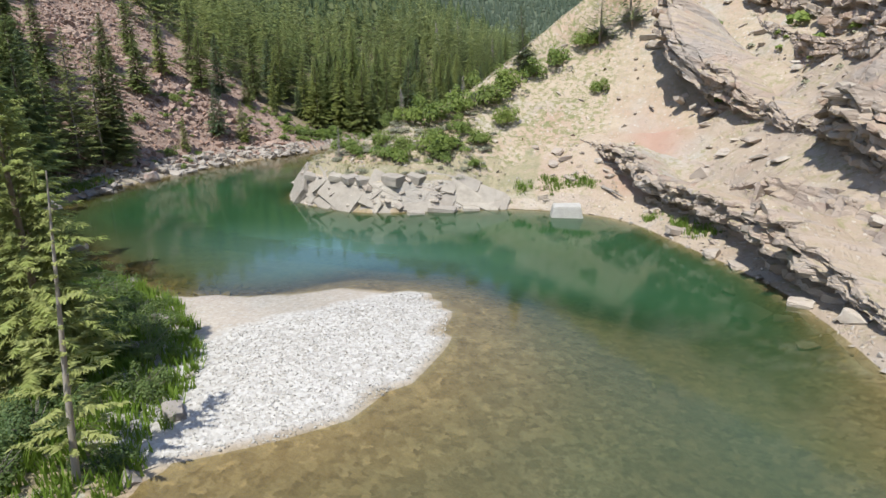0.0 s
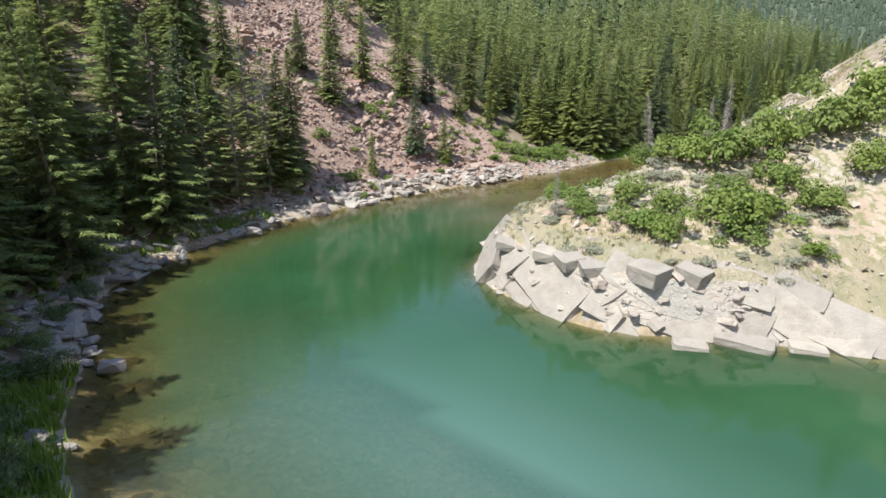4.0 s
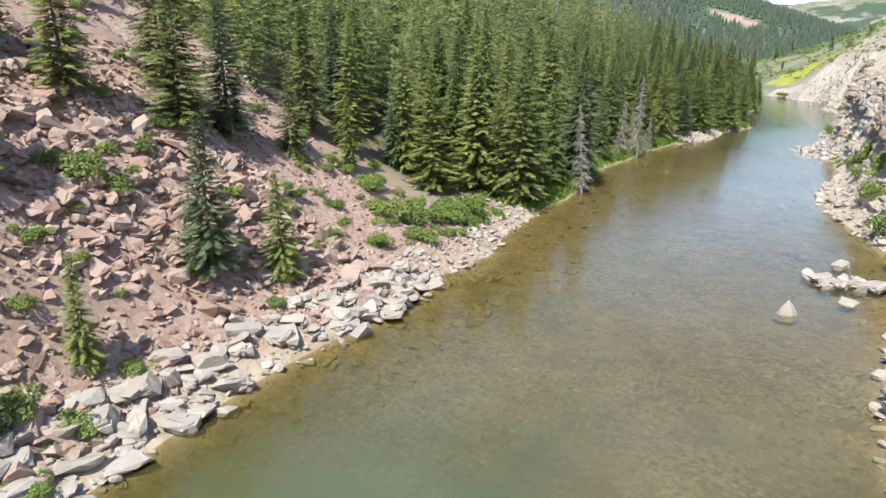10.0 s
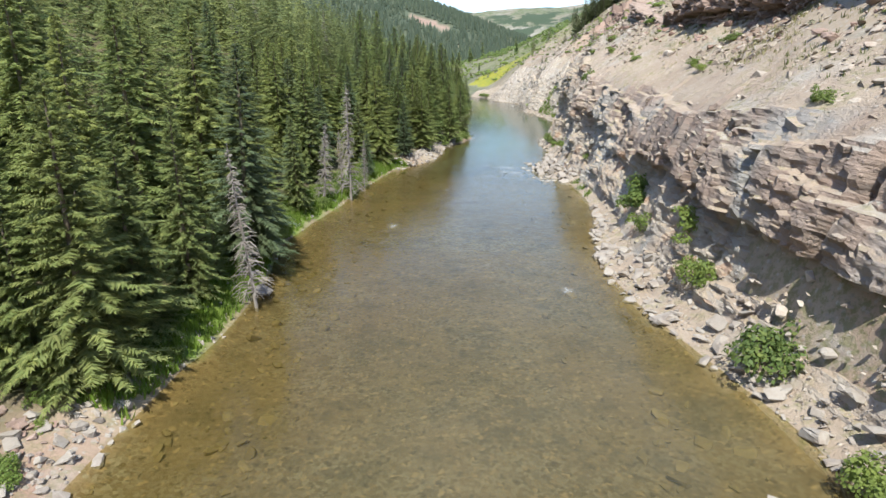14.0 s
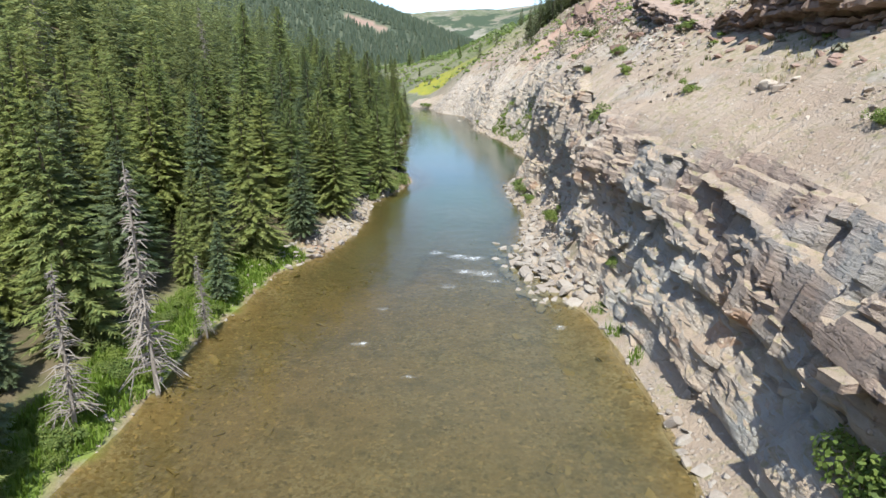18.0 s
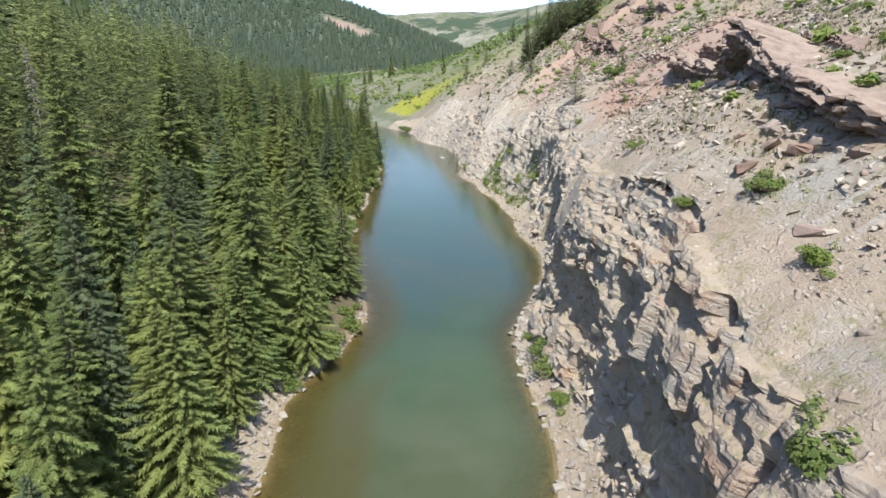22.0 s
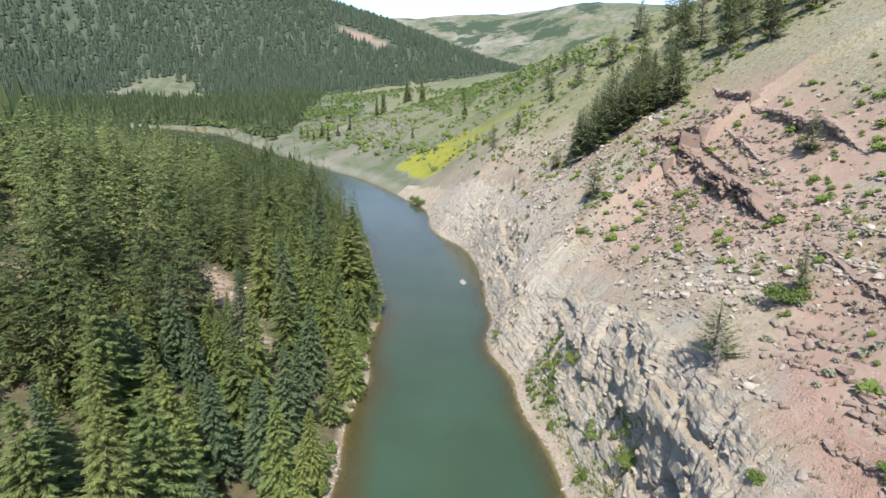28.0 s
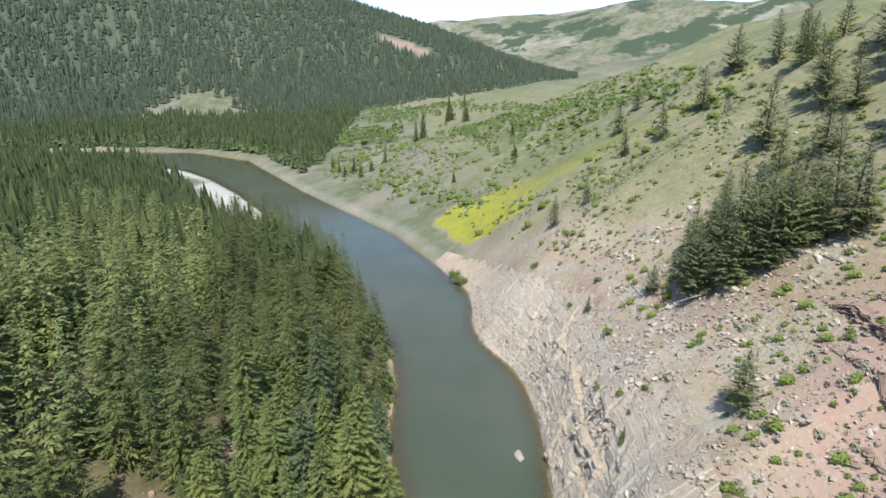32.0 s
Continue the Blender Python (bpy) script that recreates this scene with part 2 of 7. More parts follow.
    gravel = n.mix(n.remap(split_xyz(n, n.voronoi(5.0))[1], 0, 1), (0.368, 0.344, 0.312), (0.528, 0.504, 0.472))
    soil = n.mix(n.attribute("gravel"), soil, gravel)
    warp = n.node("VectorMath", Vector=n.pos, Vector_001=n.node("TexNoise", "Color", Vector=n.pos, Scale=2.2, Detail=3.0))
    cobble = n.voronoi(2.3, warp)
    joint = n.remap(n.voronoi(2.3, warp, "F1", "Distance"), 0.55, 0.15)
    bed = n.mix(n.remap(split_xyz(n, n.voronoi(4.4))[2], 0, 1), n.mix(n.remap(mid, 0.35, 0.65), (0.115, 0.082, 0.036), (0.2, 0.145, 0.075)), n.mix(n.remap(big, 0.4, 0.6), (0.24, 0.195, 0.125), (0.34, 0.29, 0.205)))
    bed = n.mix(n.remap(split_xyz(n, n.voronoi(1.3))[1], 0.75, 1.0, 0, 0.5), bed, (0.112, 0.084, 0.048))
    bed = n.mix(n.remap(n.noise(0.12, 4), 0.4, 0.62, 0, 0.7), bed, (0.25, 0.175, 0.085))
    shade = n.math("POWER", split_xyz(n, cobble)[0], 1.6)
    bed = n.mix(n.math("MULTIPLY", joint, 0.8), bed, n.mix(shade, (0.07, 0.05, 0.022), (0.47, 0.335, 0.175)))
    bed = n.mix(n.remap(n.noise(0.35, 5, 0.65), 0.5, 0.68, 0, 0.6), bed, (0.09, 0.068, 0.035))
    bed = n.mix(n.remap(split_xyz(n, n.pos)[1], 192, 182, 0, 0.45), bed, n.mix(shade, (0.24, 0.19, 0.14), (0.46, 0.385, 0.30)))
    soil = n.mix(n.attribute("bed"), soil, bed)
    soil = n.mix(n.remap(grain, 0.3, 0.7, 0.0, 0.35), soil, n.mix(0.5, soil, (0.064, 0.048, 0.032)))
    return n.done(soil, n.math("ADD", n.math("MULTIPLY", mid, 2.0), grain), 0.6, 0.15)


def make_water():
    n = Nodes("river_water", 0.06)
    depth = n.attribute("depth")
    x, y, z = split_xyz(n, n.pos)
    murk = n.mix(n.remap(n.noise(0.05, 3), 0.4, 0.65, 0, 0.8), (0.019, 0.058, 0.022), (0.028, 0.085, 0.039))
    # khaki for silty shallows, with the sky's reflection painted into it
    murk = n.mix(n.attribute("silt_sky"), murk, n.mix(n.remap(n.noise(0.09, 4), 0.4, 0.6), (0.138, 0.132, 0.088), (0.105, 0.1, 0.058)))
    murk = n.mix(n.attribute("teal"), murk, n.mix(n.remap(n.noise(0.06, 3), 0.4, 0.62), (0.042, 0.07, 0.058), (0.056, 0.072, 0.053)))
    # amber shallows, with the bank's tree shade and reflection painted in
    murk = n.mix(n.attribute("amber"), murk, (0.07, 0.056, 0.016))
    # upstream the reflected sky is painted in as grey murk
    murk = n.mix(n.math("MULTIPLY", n.attribute("grey"), 0.85), murk, n.mix(n.remap(n.noise(0.03, 3), 0.4, 0.6), (0.088, 0.092, 0.072), (0.07, 0.08, 0.06)))
    murk = n.mix(n.attribute("glacial"), murk, (0.07, 0.135, 0.111))
    foam = n.remap(n.math("MULTIPLY", n.attribute("foam"), n.noise(2.6, 6, 0.75)), 0.31, 0.56)
    murk = n.mix(foam, murk, (0.75, 0.78, 0.78))
    depth = n.math("MAXIMUM", depth, foam)
    body = n.t.nodes.new("ShaderNodeBsdfDiffuse")
    n.put(body.inputs[0], murk)
    clear = n.t.nodes.new("ShaderNodeBsdfTransparent")
    clear.inputs[0].default_value = (0.86, 0.84, 0.68, 1)
    see = n.t.nodes.new("ShaderNodeMixShader")
    n.put(see.inputs[0], n.remap(depth, 0.0, 1.0))
    n.t.links.new(clear.outputs[0], see.inputs[1])
    n.t.links.new(body.outputs[0], see.inputs[2])
    gloss = n.t.nodes.new("ShaderNodeBsdfGlossy")
    gloss.inputs["Roughness"].default_value = 0.06
    ripple = n.math("ADD", n.noise(0.9, 3, 0.5, n.scaled(n.pos, (1.0, 0.6, 1))), n.math("MULTIPLY", n.noise(3.5, 2), 0.35))
    bump = n.node("Bump", Strength=n.attribute("rapid"), Distance=0.12, Height=ripple)
    n.put(gloss.inputs["Normal"], bump)
    fres = n.t.nodes.new("ShaderNodeFresnel")
    fres.inputs[0].default_value = 1.33
    n.put(fres.inputs["Normal"], bump)
    top = n.t.nodes.new("ShaderNodeMixShader")
    n.put(top.inputs[0], fres.outputs[0])
    n.t.links.new(see.outputs[0], top.inputs[1])
    n.t.links.new(gloss.outputs[0], top.inputs[2])
    n.t.links.new(top.outputs[0], n.t.nodes["Material Output"].inputs[0])
    return n.mat


def make_stone(name, a, b, stain):
    n = Nodes(name, 0.9)
    rnd = n.node("ObjectInfo", "Random")
    isl = n.geo.outputs["Random Per Island"]
    r = n.math("FRACT", n.math("ADD", rnd, isl))
    mid, grain = n.noise(1.2, 4), n.noise(7, 6, 0.7)
    col = n.mix(r, a, b)
    col = n.mix(n.remap(mid, 0.45, 0.7, 0, 0.6), col, stain)
    col = n.mix(n.remap(n.noise(0.35, 5, 0.6), 0.5, 0.66, 0, 0.5), col, n.mix(0.5, stain, a))
    col = n.mix(n.remap(grain, 0.3, 0.7, 0, 0.4), col, n.mix(0.55, col, (0.12, 0.1, 0.08)))
    return n.done(col, n.math("ADD", mid, grain), 0.6, 0.12)


def make_leaf(name, a, b, dry, shine=0.55, trans=0.25):
    n = Nodes(name, shine)
    rnd = n.node("ObjectInfo", "Random")
    isl = n.geo.outputs["Random Per Island"]
    patch = n.noise(0.035, 3)
    rnd = n.math("FRACT", n.math("ADD", rnd, n.attribute("tone")))
    col = n.mix(n.remap(n.math("ADD", rnd, n.math("MULTIPLY", patch, 0.5)), 0.2, 1.25), a, b)
    col = n.mix(n.remap(n.math("FRACT", n.math("MULTIPLY", rnd, 7.3)), 0.3, 1.0, 0.0, 0.6), col, n.mix(0.55, col, (0.04, 0.07, 0.05)))
    col = n.mix(n.remap(isl, 0.55, 1.0, 0, 0.6), col, dry)
    col = n.mix(n.remap(isl, 0.3, 0.0, 0, 0.4), col, n.mix(0.5, col, (0.03, 0.04, 0.02)))
    # shade inside the crown, painted as twig brown towards the trunk
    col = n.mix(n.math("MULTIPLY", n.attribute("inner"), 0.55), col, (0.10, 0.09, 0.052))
    n.put(n.bsdf.inputs["Base Color"], col)
    glow = n.t.nodes.new("ShaderNodeBsdfTranslucent")
    n.put(glow.inputs[0], col)
    m = n.t.nodes.new("ShaderNodeMixShader")
    m.inputs[0].default_value = trans
    n.t.links.new(n.bsdf.outputs[0], m.inputs[1])
    n.t.links.new(glow.outputs[0], m.inputs[2])
    n.t.links.new(m.outputs[0], n.t.nodes["Material Output"].inputs[0])
    return n.mat


def make_bark(name, a, b):
    n = Nodes(name, 0.95)
    f = n.noise(3, 5, 0.7, n.scaled(n.pos, (1, 1, 0.25)))
    return n.done(n.mix(n.remap(f, 0.35, 0.65), a, b), f, 0.6, 0.05)


CLIFF, GROUND, WATER = make_cliff_rock(), make_ground(), make_water()
PALE_STONE = make_stone("pale_stone", (0.309, 0.276, 0.239), (0.397, 0.361, 0.316), (0.265, 0.21, 0.169))
SLOPE_STONE = make_stone("slope_stone", (0.22, 0.18, 0.15), (0.54, 0.475, 0.395), (0.33, 0.25, 0.2))
RED_STONE = make_stone("red_stone", (0.275, 0.165, 0.125), (0.385, 0.295, 0.245), (0.285, 0.23, 0.197))
LEDGE_STONE = make_stone("ledge_stone", (0.27, 0.185, 0.145), (0.35, 0.27, 0.22), (0.17, 0.12, 0.10))
CREAM_STONE = make_stone("cream_stone", (0.368, 0.312, 0.264), (0.44, 0.392, 0.336), (0.304, 0.232, 0.192))
WHITE_STONE = make_stone("white_stone", (0.416, 0.4, 0.368), (0.44, 0.424, 0.392), (0.336, 0.312, 0.28))
GREY_STONE = make_stone("grey_stone", (0.24, 0.22, 0.2), (0.336, 0.296, 0.264), (0.176, 0.16, 0.136))
NEEDLE = make_leaf("spruce_needle", (0.21, 0.29, 0.105), (0.345, 0.39, 0.125), (0.46, 0.47, 0.17), 0.6, 0.5)
WOOD_NEEDLE = make_leaf("wood_needle", (0.205, 0.275, 0.115), (0.345, 0.385, 0.14), (0.46, 0.47, 0.185), 0.6, 0.5)
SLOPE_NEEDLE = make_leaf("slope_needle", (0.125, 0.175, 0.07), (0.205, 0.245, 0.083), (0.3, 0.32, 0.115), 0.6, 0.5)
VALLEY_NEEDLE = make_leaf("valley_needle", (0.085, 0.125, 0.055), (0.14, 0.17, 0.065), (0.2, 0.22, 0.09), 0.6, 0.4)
# distance haze mixed into the far hill's needle colour
HAZY_HILL_NEEDLE = make_leaf("hazy_hill_needle", (0.075, 0.105, 0.07), (0.105, 0.135, 0.085), (0.14, 0.165, 0.1))
BLUE_NEEDLE = make_leaf("blue_spruce_needle", (0.17, 0.245, 0.14), (0.215, 0.275, 0.145), (0.30, 0.34, 0.17), 0.6, 0.5)
LEAF = make_leaf("shrub_leaf", (0.145, 0.221, 0.051), (0.212, 0.272, 0.064), (0.289, 0.332, 0.093), 0.6, 0.45)
SAGE = make_leaf("sage_leaf", (0.25, 0.25, 0.17), (0.30, 0.295, 0.21), (0.36, 0.34, 0.25), 0.8, 0.15)
GROVE = make_leaf("grove_leaf", (0.15, 0.225, 0.07), (0.21, 0.28, 0.09), (0.28, 0.33, 0.13), 0.6, 0.4)
GRASS = make_leaf("grass_blade", (0.115, 0.2, 0.025), (0.16, 0.25, 0.033), (0.215, 0.265, 0.057), 0.6, 0.4)
BARK = make_bark("bark", (0.15, 0.12, 0.09), (0.28, 0.235, 0.19))
DEAD_BARK = make_bark("dead_bark", (0.216, 0.187, 0.158), (0.302, 0.274, 0.245))


# ---- the plan: shores of the river, from downstream to upstream ----
LEFT_SHORE = np.array([(60, 60), (45, 100), (30, 128), (23.5, 148), (22.5, 160), (21, 167), (17.6, 173.6), (12.8, 177.6), (8.6, 180.6), (1, 182.5), (-5.5, 183.6), (-10.5, 186.3), (-16, 187.2), (-20.5, 189.4), (-25, 193), (-28.3, 198),
    (-31.3, 204), (-33.6, 212), (-35, 222), (-35.6, 230), (-35.6, 238), (-34.2, 246), (-33, 254), (-33.6, 260), (-31.4, 266), (-33.2, 273), (-33, 282), (-31.4, 294), (-31, 303), (-32.6, 316), (-31.4, 325), (-28.5, 338), (-28, 347),
    (-25.3, 357), (-24, 365), (-19, 371), (-15.6, 380), (-13.6, 390), (-13.4, 400), (-8, 410), (-4.6, 420), (-5.4, 430), (-7.2, 443), (-8, 455), (-6, 465), (-6.6, 474), (-3.2, 488), (-2.8, 503), (1.4, 517), (0.2, 530), (3.8, 546),
    (0, 575), (1, 595), (-1, 615), (-9, 640), (-15, 665), (-30, 700), (-64, 758), (-107, 837), (-140, 890), (-175, 935), (-225, 972), (-320, 1000), (-420, 1000)], float)
RIGHT_SHORE = np.array([(100, 60), (80, 100), (64, 130), (56, 155), (51, 172), (48.5, 184.4), (47.5, 190), (45.6, 196), (42.4, 202), (38.4, 207), (36, 212), (31.5, 216), (25.5, 216.3), (21, 216), (16, 213.4), (12, 211), (8, 208.5), (4.5, 208.8),
    (0, 210), (-3.8, 211.5), (-6.6, 214), (-8.6, 217.5), (-8.8, 222), (-7, 231), (-5, 241), (-4, 250), (-2.2, 258), (0, 266), (2, 274), (2.6, 281), (1.4, 288), (0.4, 295), (-0.4, 302), (-0.2, 309), (1, 314.5), (2.4, 321), (4.6, 328),
    (6, 338), (6.6, 347), (6.2, 356), (4.6, 362), (5.4, 370), (7.4, 380), (10.6, 389), (11, 400), (12.6, 413), (17.6, 422), (22.4, 431), (26.6, 445), (26, 454), (26, 462), (28.5, 470), (28, 478), (29, 490), (27, 504), (28.6, 514), (25.6, 524),
    (26.2, 532), (29.8, 541), (30.4, 556), (32.5, 575), (32.5, 590), (31, 602), (24, 618), (22.6, 630), (24, 645), (23.6, 658), (12, 692), (-5, 735), (-66, 840), (-142, 988), (-210, 1050), (-320, 1075), (-420, 1075)], float)


# ---- arithmetic for the land ----
def resample(line, step):
    seg = np.hypot(*np.diff(line, axis=0).T)
    at = np.r_[0, np.cumsum(seg)]
    s = np.arange(0, at[-1], step)
    return np.stack([np.interp(s, at, line[:, k]) for k in (0, 1)], 1)


def smoothed(line, width):
    k = np.exp(-0.5 * (np.arange(-3 * width, 3 * width + 1) / width) ** 2)
    k /= k.sum()
    pad = np.concatenate([np.repeat(line[:1], 3 * width, 0), line, np.repeat(line[-1:], 3 * width, 0)])
    return np.stack([np.convolve(pad[:, c], k, "valid") for c in (0, 1)], 1)


LEFT_LINE, RIGHT_LINE = smoothed(resample(LEFT_SHORE, 1.0), 2), smoothed(resample(RIGHT_SHORE, 1.0), 2)


def distance_to(line, x, y):
    """The distance from each point to a polyline, and the y at its nearest point."""
    pts = line[::3]
    x, y = np.asarray(x, float).ravel(), np.asarray(y, float).ravel()
    best, where = np.full(x.shape, 1e9), np.zeros(x.shape)
    for a, b in zip(pts[:-1], pts[1:]):
        d = b - a
        t = np.clip(((x - a[0]) * d[0] + (y - a[1]) * d[1]) / (d @ d), 0, 1)
        px, py = a[0] + t * d[0], a[1] + t * d[1]
        q = (x - px) ** 2 + (y - py) ** 2
        m = q < best
        best[m], where[m] = q[m], py[m]
    return np.sqrt(best), where


RIVER = np.concatenate([LEFT_LINE[::3], RIGHT_LINE[::-3]])


def in_river(x, y):
    inside = np.zeros(np.shape(x), bool)
    for (ax, ay), (bx, by) in zip(RIVER, np.roll(RIVER, -1, 0)):
        hit = ((ay > y) != (by > y)) & (x < (bx - ax) * (y - ay) / (by - ay + 1e-12) + ax)
        inside ^= hit
    return inside


def lattice(ix, iy, seed):
    h = (ix.astype(np.int64) * 374761393 + iy.astype(np.int64) * 668265263 + seed * 982451653) & 0xFFFFFFFF
    h = ((h ^ (h >> 13)) * 1274126177) & 0xFFFFFFFF
    return ((h ^ (h >> 16)) & 0xFFFF) / 65535.0


def bumps(x, y, size, octaves=4, seed=1):
    """Smooth noise of about -1 to 1."""
    out, amp, total = np.zeros(np.shape(x)), 1.0, 0.0
    for o in range(octaves):
        u, v = x / size, y / size
        i, j = np.floor(u), np.floor(v)
        f, g = u - i, v - j
        f, g = f * f * (3 - 2 * f), g * g * (3 - 2 * g)
        a, b = lattice(i, j, seed + o), lattice(i + 1, j, seed + o)
        c, d = lattice(i, j + 1, seed + o), lattice(i + 1, j + 1, seed + o)
        out += amp * (2 * ((a * (1 - f) + b * f) * (1 - g) + (c * (1 - f) + d * f) * g) - 1)
        total, amp, size = total + amp, amp * 0.5, size * 0.5
    return out / total


def ease(v, lo, hi):
    t = np.clip((v - lo) / (hi - lo), 0, 1)
    return t * t * (3 - 2 * t)


# Profiles of the banks: the distance from the water against the height, by the place along the river.
STEPS = np.array([0, 1.5, 3, 5, 7, 9, 12, 16, 22, 35, 60, 120, 250, 600], float)
RIGHT_PROFILES = [
    (100, [0, 0.6, 1.4, 3.0, 6, 9, 13, 18, 25, 36, 52, 90, 150, 220]),
    (185, [0, 0.7, 1.6, 3.4, 6.2, 8.6, 11.5, 18.5, 25, 37, 55, 92, 150, 220]),
    (203, [0, 0.4, 0.9, 1.7, 6.2, 7.8, 9.8, 16.5, 23, 35, 54, 92, 150, 220]),
    (214, [0, 0.5, 1.0, 1.8, 3.6, 6.2, 8.2, 11.8, 17, 29, 50, 92, 150, 220]),
    (217, [0, 2.4, 3.8, 4.6, 5.1, 5.6, 7.4, 10, 15, 28, 50, 92, 150, 220]),
    (240, [0, 2.6, 4.6, 6.0, 7.0, 8.0, 9.8, 12.4, 17, 29, 50, 92, 150, 220]),
    (252, [0, 2.6, 6.2, 9.2, 11, 12.6, 14.4, 17, 21, 31, 50, 92, 150, 220]),
    (264, [0, 1.2, 5.2, 10, 13.5, 15, 17, 19.5, 23.5, 33, 51, 92, 150, 220]),
    (288, [0, 0.5, 2.0, 8.5, 14.5, 16.5, 18.5, 21, 25, 34, 52, 92, 150, 220]),
    (312, [0, 0.6, 1.2, 2.8, 9.0, 14.0, 17, 20, 24.5, 34, 52, 92, 150, 220]),
    (330, [0, 0.6, 1.3, 5.5, 11.5, 15, 18, 21, 25, 34, 52, 92, 150, 220]),
    (352, [0, 0.9, 4.5, 12.0, 16, 18, 20, 23, 27, 36, 53, 92, 150, 220]),
    (372, [0, 0.7, 1.6, 6.5, 13, 17.5, 20, 23, 27.5, 37, 54, 92, 150, 220]),
    (392, [0, 0.7, 1.8, 8.0, 18.5, 22.5, 25, 28, 32, 40.5, 57, 92, 150, 220]),
    (412, [0, 0.7, 1.8, 7.0, 15, 20, 23, 26.5, 31, 40, 56, 92, 150, 220]),
    (445, [0, 1.2, 7.0, 17.0, 20.0, 22, 24, 27, 31, 40, 57, 92, 150, 220]),
    (465, [0, 0.6, 1.3, 3.0, 8.0, 18, 25, 27.5, 31, 41, 58, 92, 150, 220]),
    (488, [0, 0.6, 1.6, 4.5, 11, 18, 24, 27.5, 31.5, 40, 57, 92, 150, 220]),
    (508, [0, 0.8, 2.2, 5.5, 9.5, 13, 18, 22, 27, 37, 56, 92, 150, 220]),
    (524, [0, 1.4, 5.0, 9.0, 13.5, 16.5, 20.5, 25, 29.5, 38, 57, 94, 150, 220]),
    (556, [0, 3.5, 8.0, 13.0, 17.5, 20.5, 24.5, 28.5, 33, 43, 60, 94, 150, 220]),
    (600, [0, 2.5, 5.5, 9.5, 13.0, 16, 20, 24, 29, 39, 56, 90, 150, 220]),
    (640, [0, 1.8, 3.5, 6.0, 8.5, 11, 15, 19, 25, 35, 50, 84, 140, 210]),
    (690, [0, 1.2, 2.4, 3.6, 4.6, 5.5, 7, 9, 13, 22, 38, 70, 118, 170]),
    (780, [0, 1.0, 2.0, 3.0, 3.8, 4.4, 5.4, 6.6, 8.5, 12, 19, 40, 80, 120]),
    (900, [0, 0.8, 1.6, 2.6, 3.0, 3.3, 3.6, 4, 4.6, 6, 9, 18, 42, 75]),
    (1100, [0, 0.6, 1.0, 1.6, 2.0, 2.2, 2.4, 2.8, 3.2, 4, 5, 7, 11, 22]),
]
LEFT_PROFILES = [
    (100, [0, 0.5, 0.9, 1.3, 1.7, 2.1, 2.8, 3.8, 5.4, 9, 16, 34, 80, 170]),
    (180, [0, 0.4, 0.8, 1.2, 1.6, 2.0, 2.6, 3.6, 5.4, 10, 20, 42, 90, 180]),
    (192, [0, 0.5, 1.0, 1.6, 2.2, 3.0, 4.4, 6.4, 10, 18, 32, 58, 100, 190]),
    (205, [0, 0.6, 1.1, 1.9, 3.4, 5.4, 8.2, 12, 17, 27, 44, 74, 112, 200]),
    (230, [0, 0.6, 1.2, 2.4, 4.6, 7.0, 10.2, 13.8, 18.6, 28, 46, 76, 116, 200]),
    (245, [0, 0.6, 1.2, 2.0, 3.4, 5.0, 7.4, 10.4, 15, 25, 43, 73, 114, 200]),
    (262, [0, 0.6, 1.2, 1.8, 2.4, 3.0, 4.4, 6.6, 10.5, 20, 38, 68, 112, 200]),
    (285, [0, 0.8, 1.3, 1.6, 1.9, 2.2, 2.8, 4.2, 7.5, 16, 31, 58, 105, 190]),
    (340, [0, 0.9, 1.3, 1.6, 1.9, 2.3, 3.0, 4.2, 6.5, 12.5, 24, 48, 95, 180]),
    (420, [0, 0.9, 1.5, 2.1, 2.7, 3.4, 4.4, 6.0, 8.8, 16, 28, 53, 95, 175]),
    (520, [0, 0.9, 1.6, 2.5, 3.4, 4.2, 5.4, 7.0, 9.6, 15.5, 26, 48, 86, 160]),
    (620, [0, 0.8, 1.4, 2.0, 2.6, 3.2, 4.0, 5.2, 7.2, 12, 20, 38, 70, 120]),
    (760, [0, 0.5, 0.9, 1.3, 1.6, 1.9, 2.3, 2.8, 3.5, 5, 7, 11, 20, 42]),
    (1000, [0, 0.5, 0.8, 1.2, 1.5, 1.8, 2.1, 2.4, 2.8, 3.4, 4.4, 7, 11, 20]),
]


HEADLAND = [(100, [0, 3.2, 4.3, 5.0, 5.6, 6.2, 7.8, 10.2, 15, 28, 50, 92, 150, 220]), (1100, [0, 3.2, 4.3, 5.0, 5.6, 6.2, 7.8, 10.2, 15, 28, 50, 92, 150, 220])]


def profile(table, d, along):
    """Heights by distance and place, eased between the profiles."""
    ys = np.array([r[0] for r in table], float)
    zs = np.array([r[1] for r in table], float)
    k = np.clip(np.searchsorted(ys, along) - 1, 0, len(ys) - 2)
    f = np.clip((along - ys[k]) / (ys[k + 1] - ys[k]), 0, 1)
    j = np.clip(np.searchsorted(STEPS, d, side="right") - 1, 0, len(STEPS) - 2)
    g = np.clip((d - STEPS[j]) / (STEPS[j + 1] - STEPS[j]), 0, 1)
    low = zs[k, j] * (1 - g) + zs[k, j + 1] * g
    high = zs[k + 1, j] * (1 - g) + zs[k + 1, j + 1] * g
    return low * (1 - f) + high * f


MEADOW = np.array([(12, 724), (25, 690), (42, 681), (61, 692), (80, 682), (93, 683), (112, 678), (127, 681), (135, 673), (152, 670), (172, 690), (168, 700), (150, 682), (128, 690), (110, 692), (86, 701), (67, 707), (46, 721), (22, 731)], float)
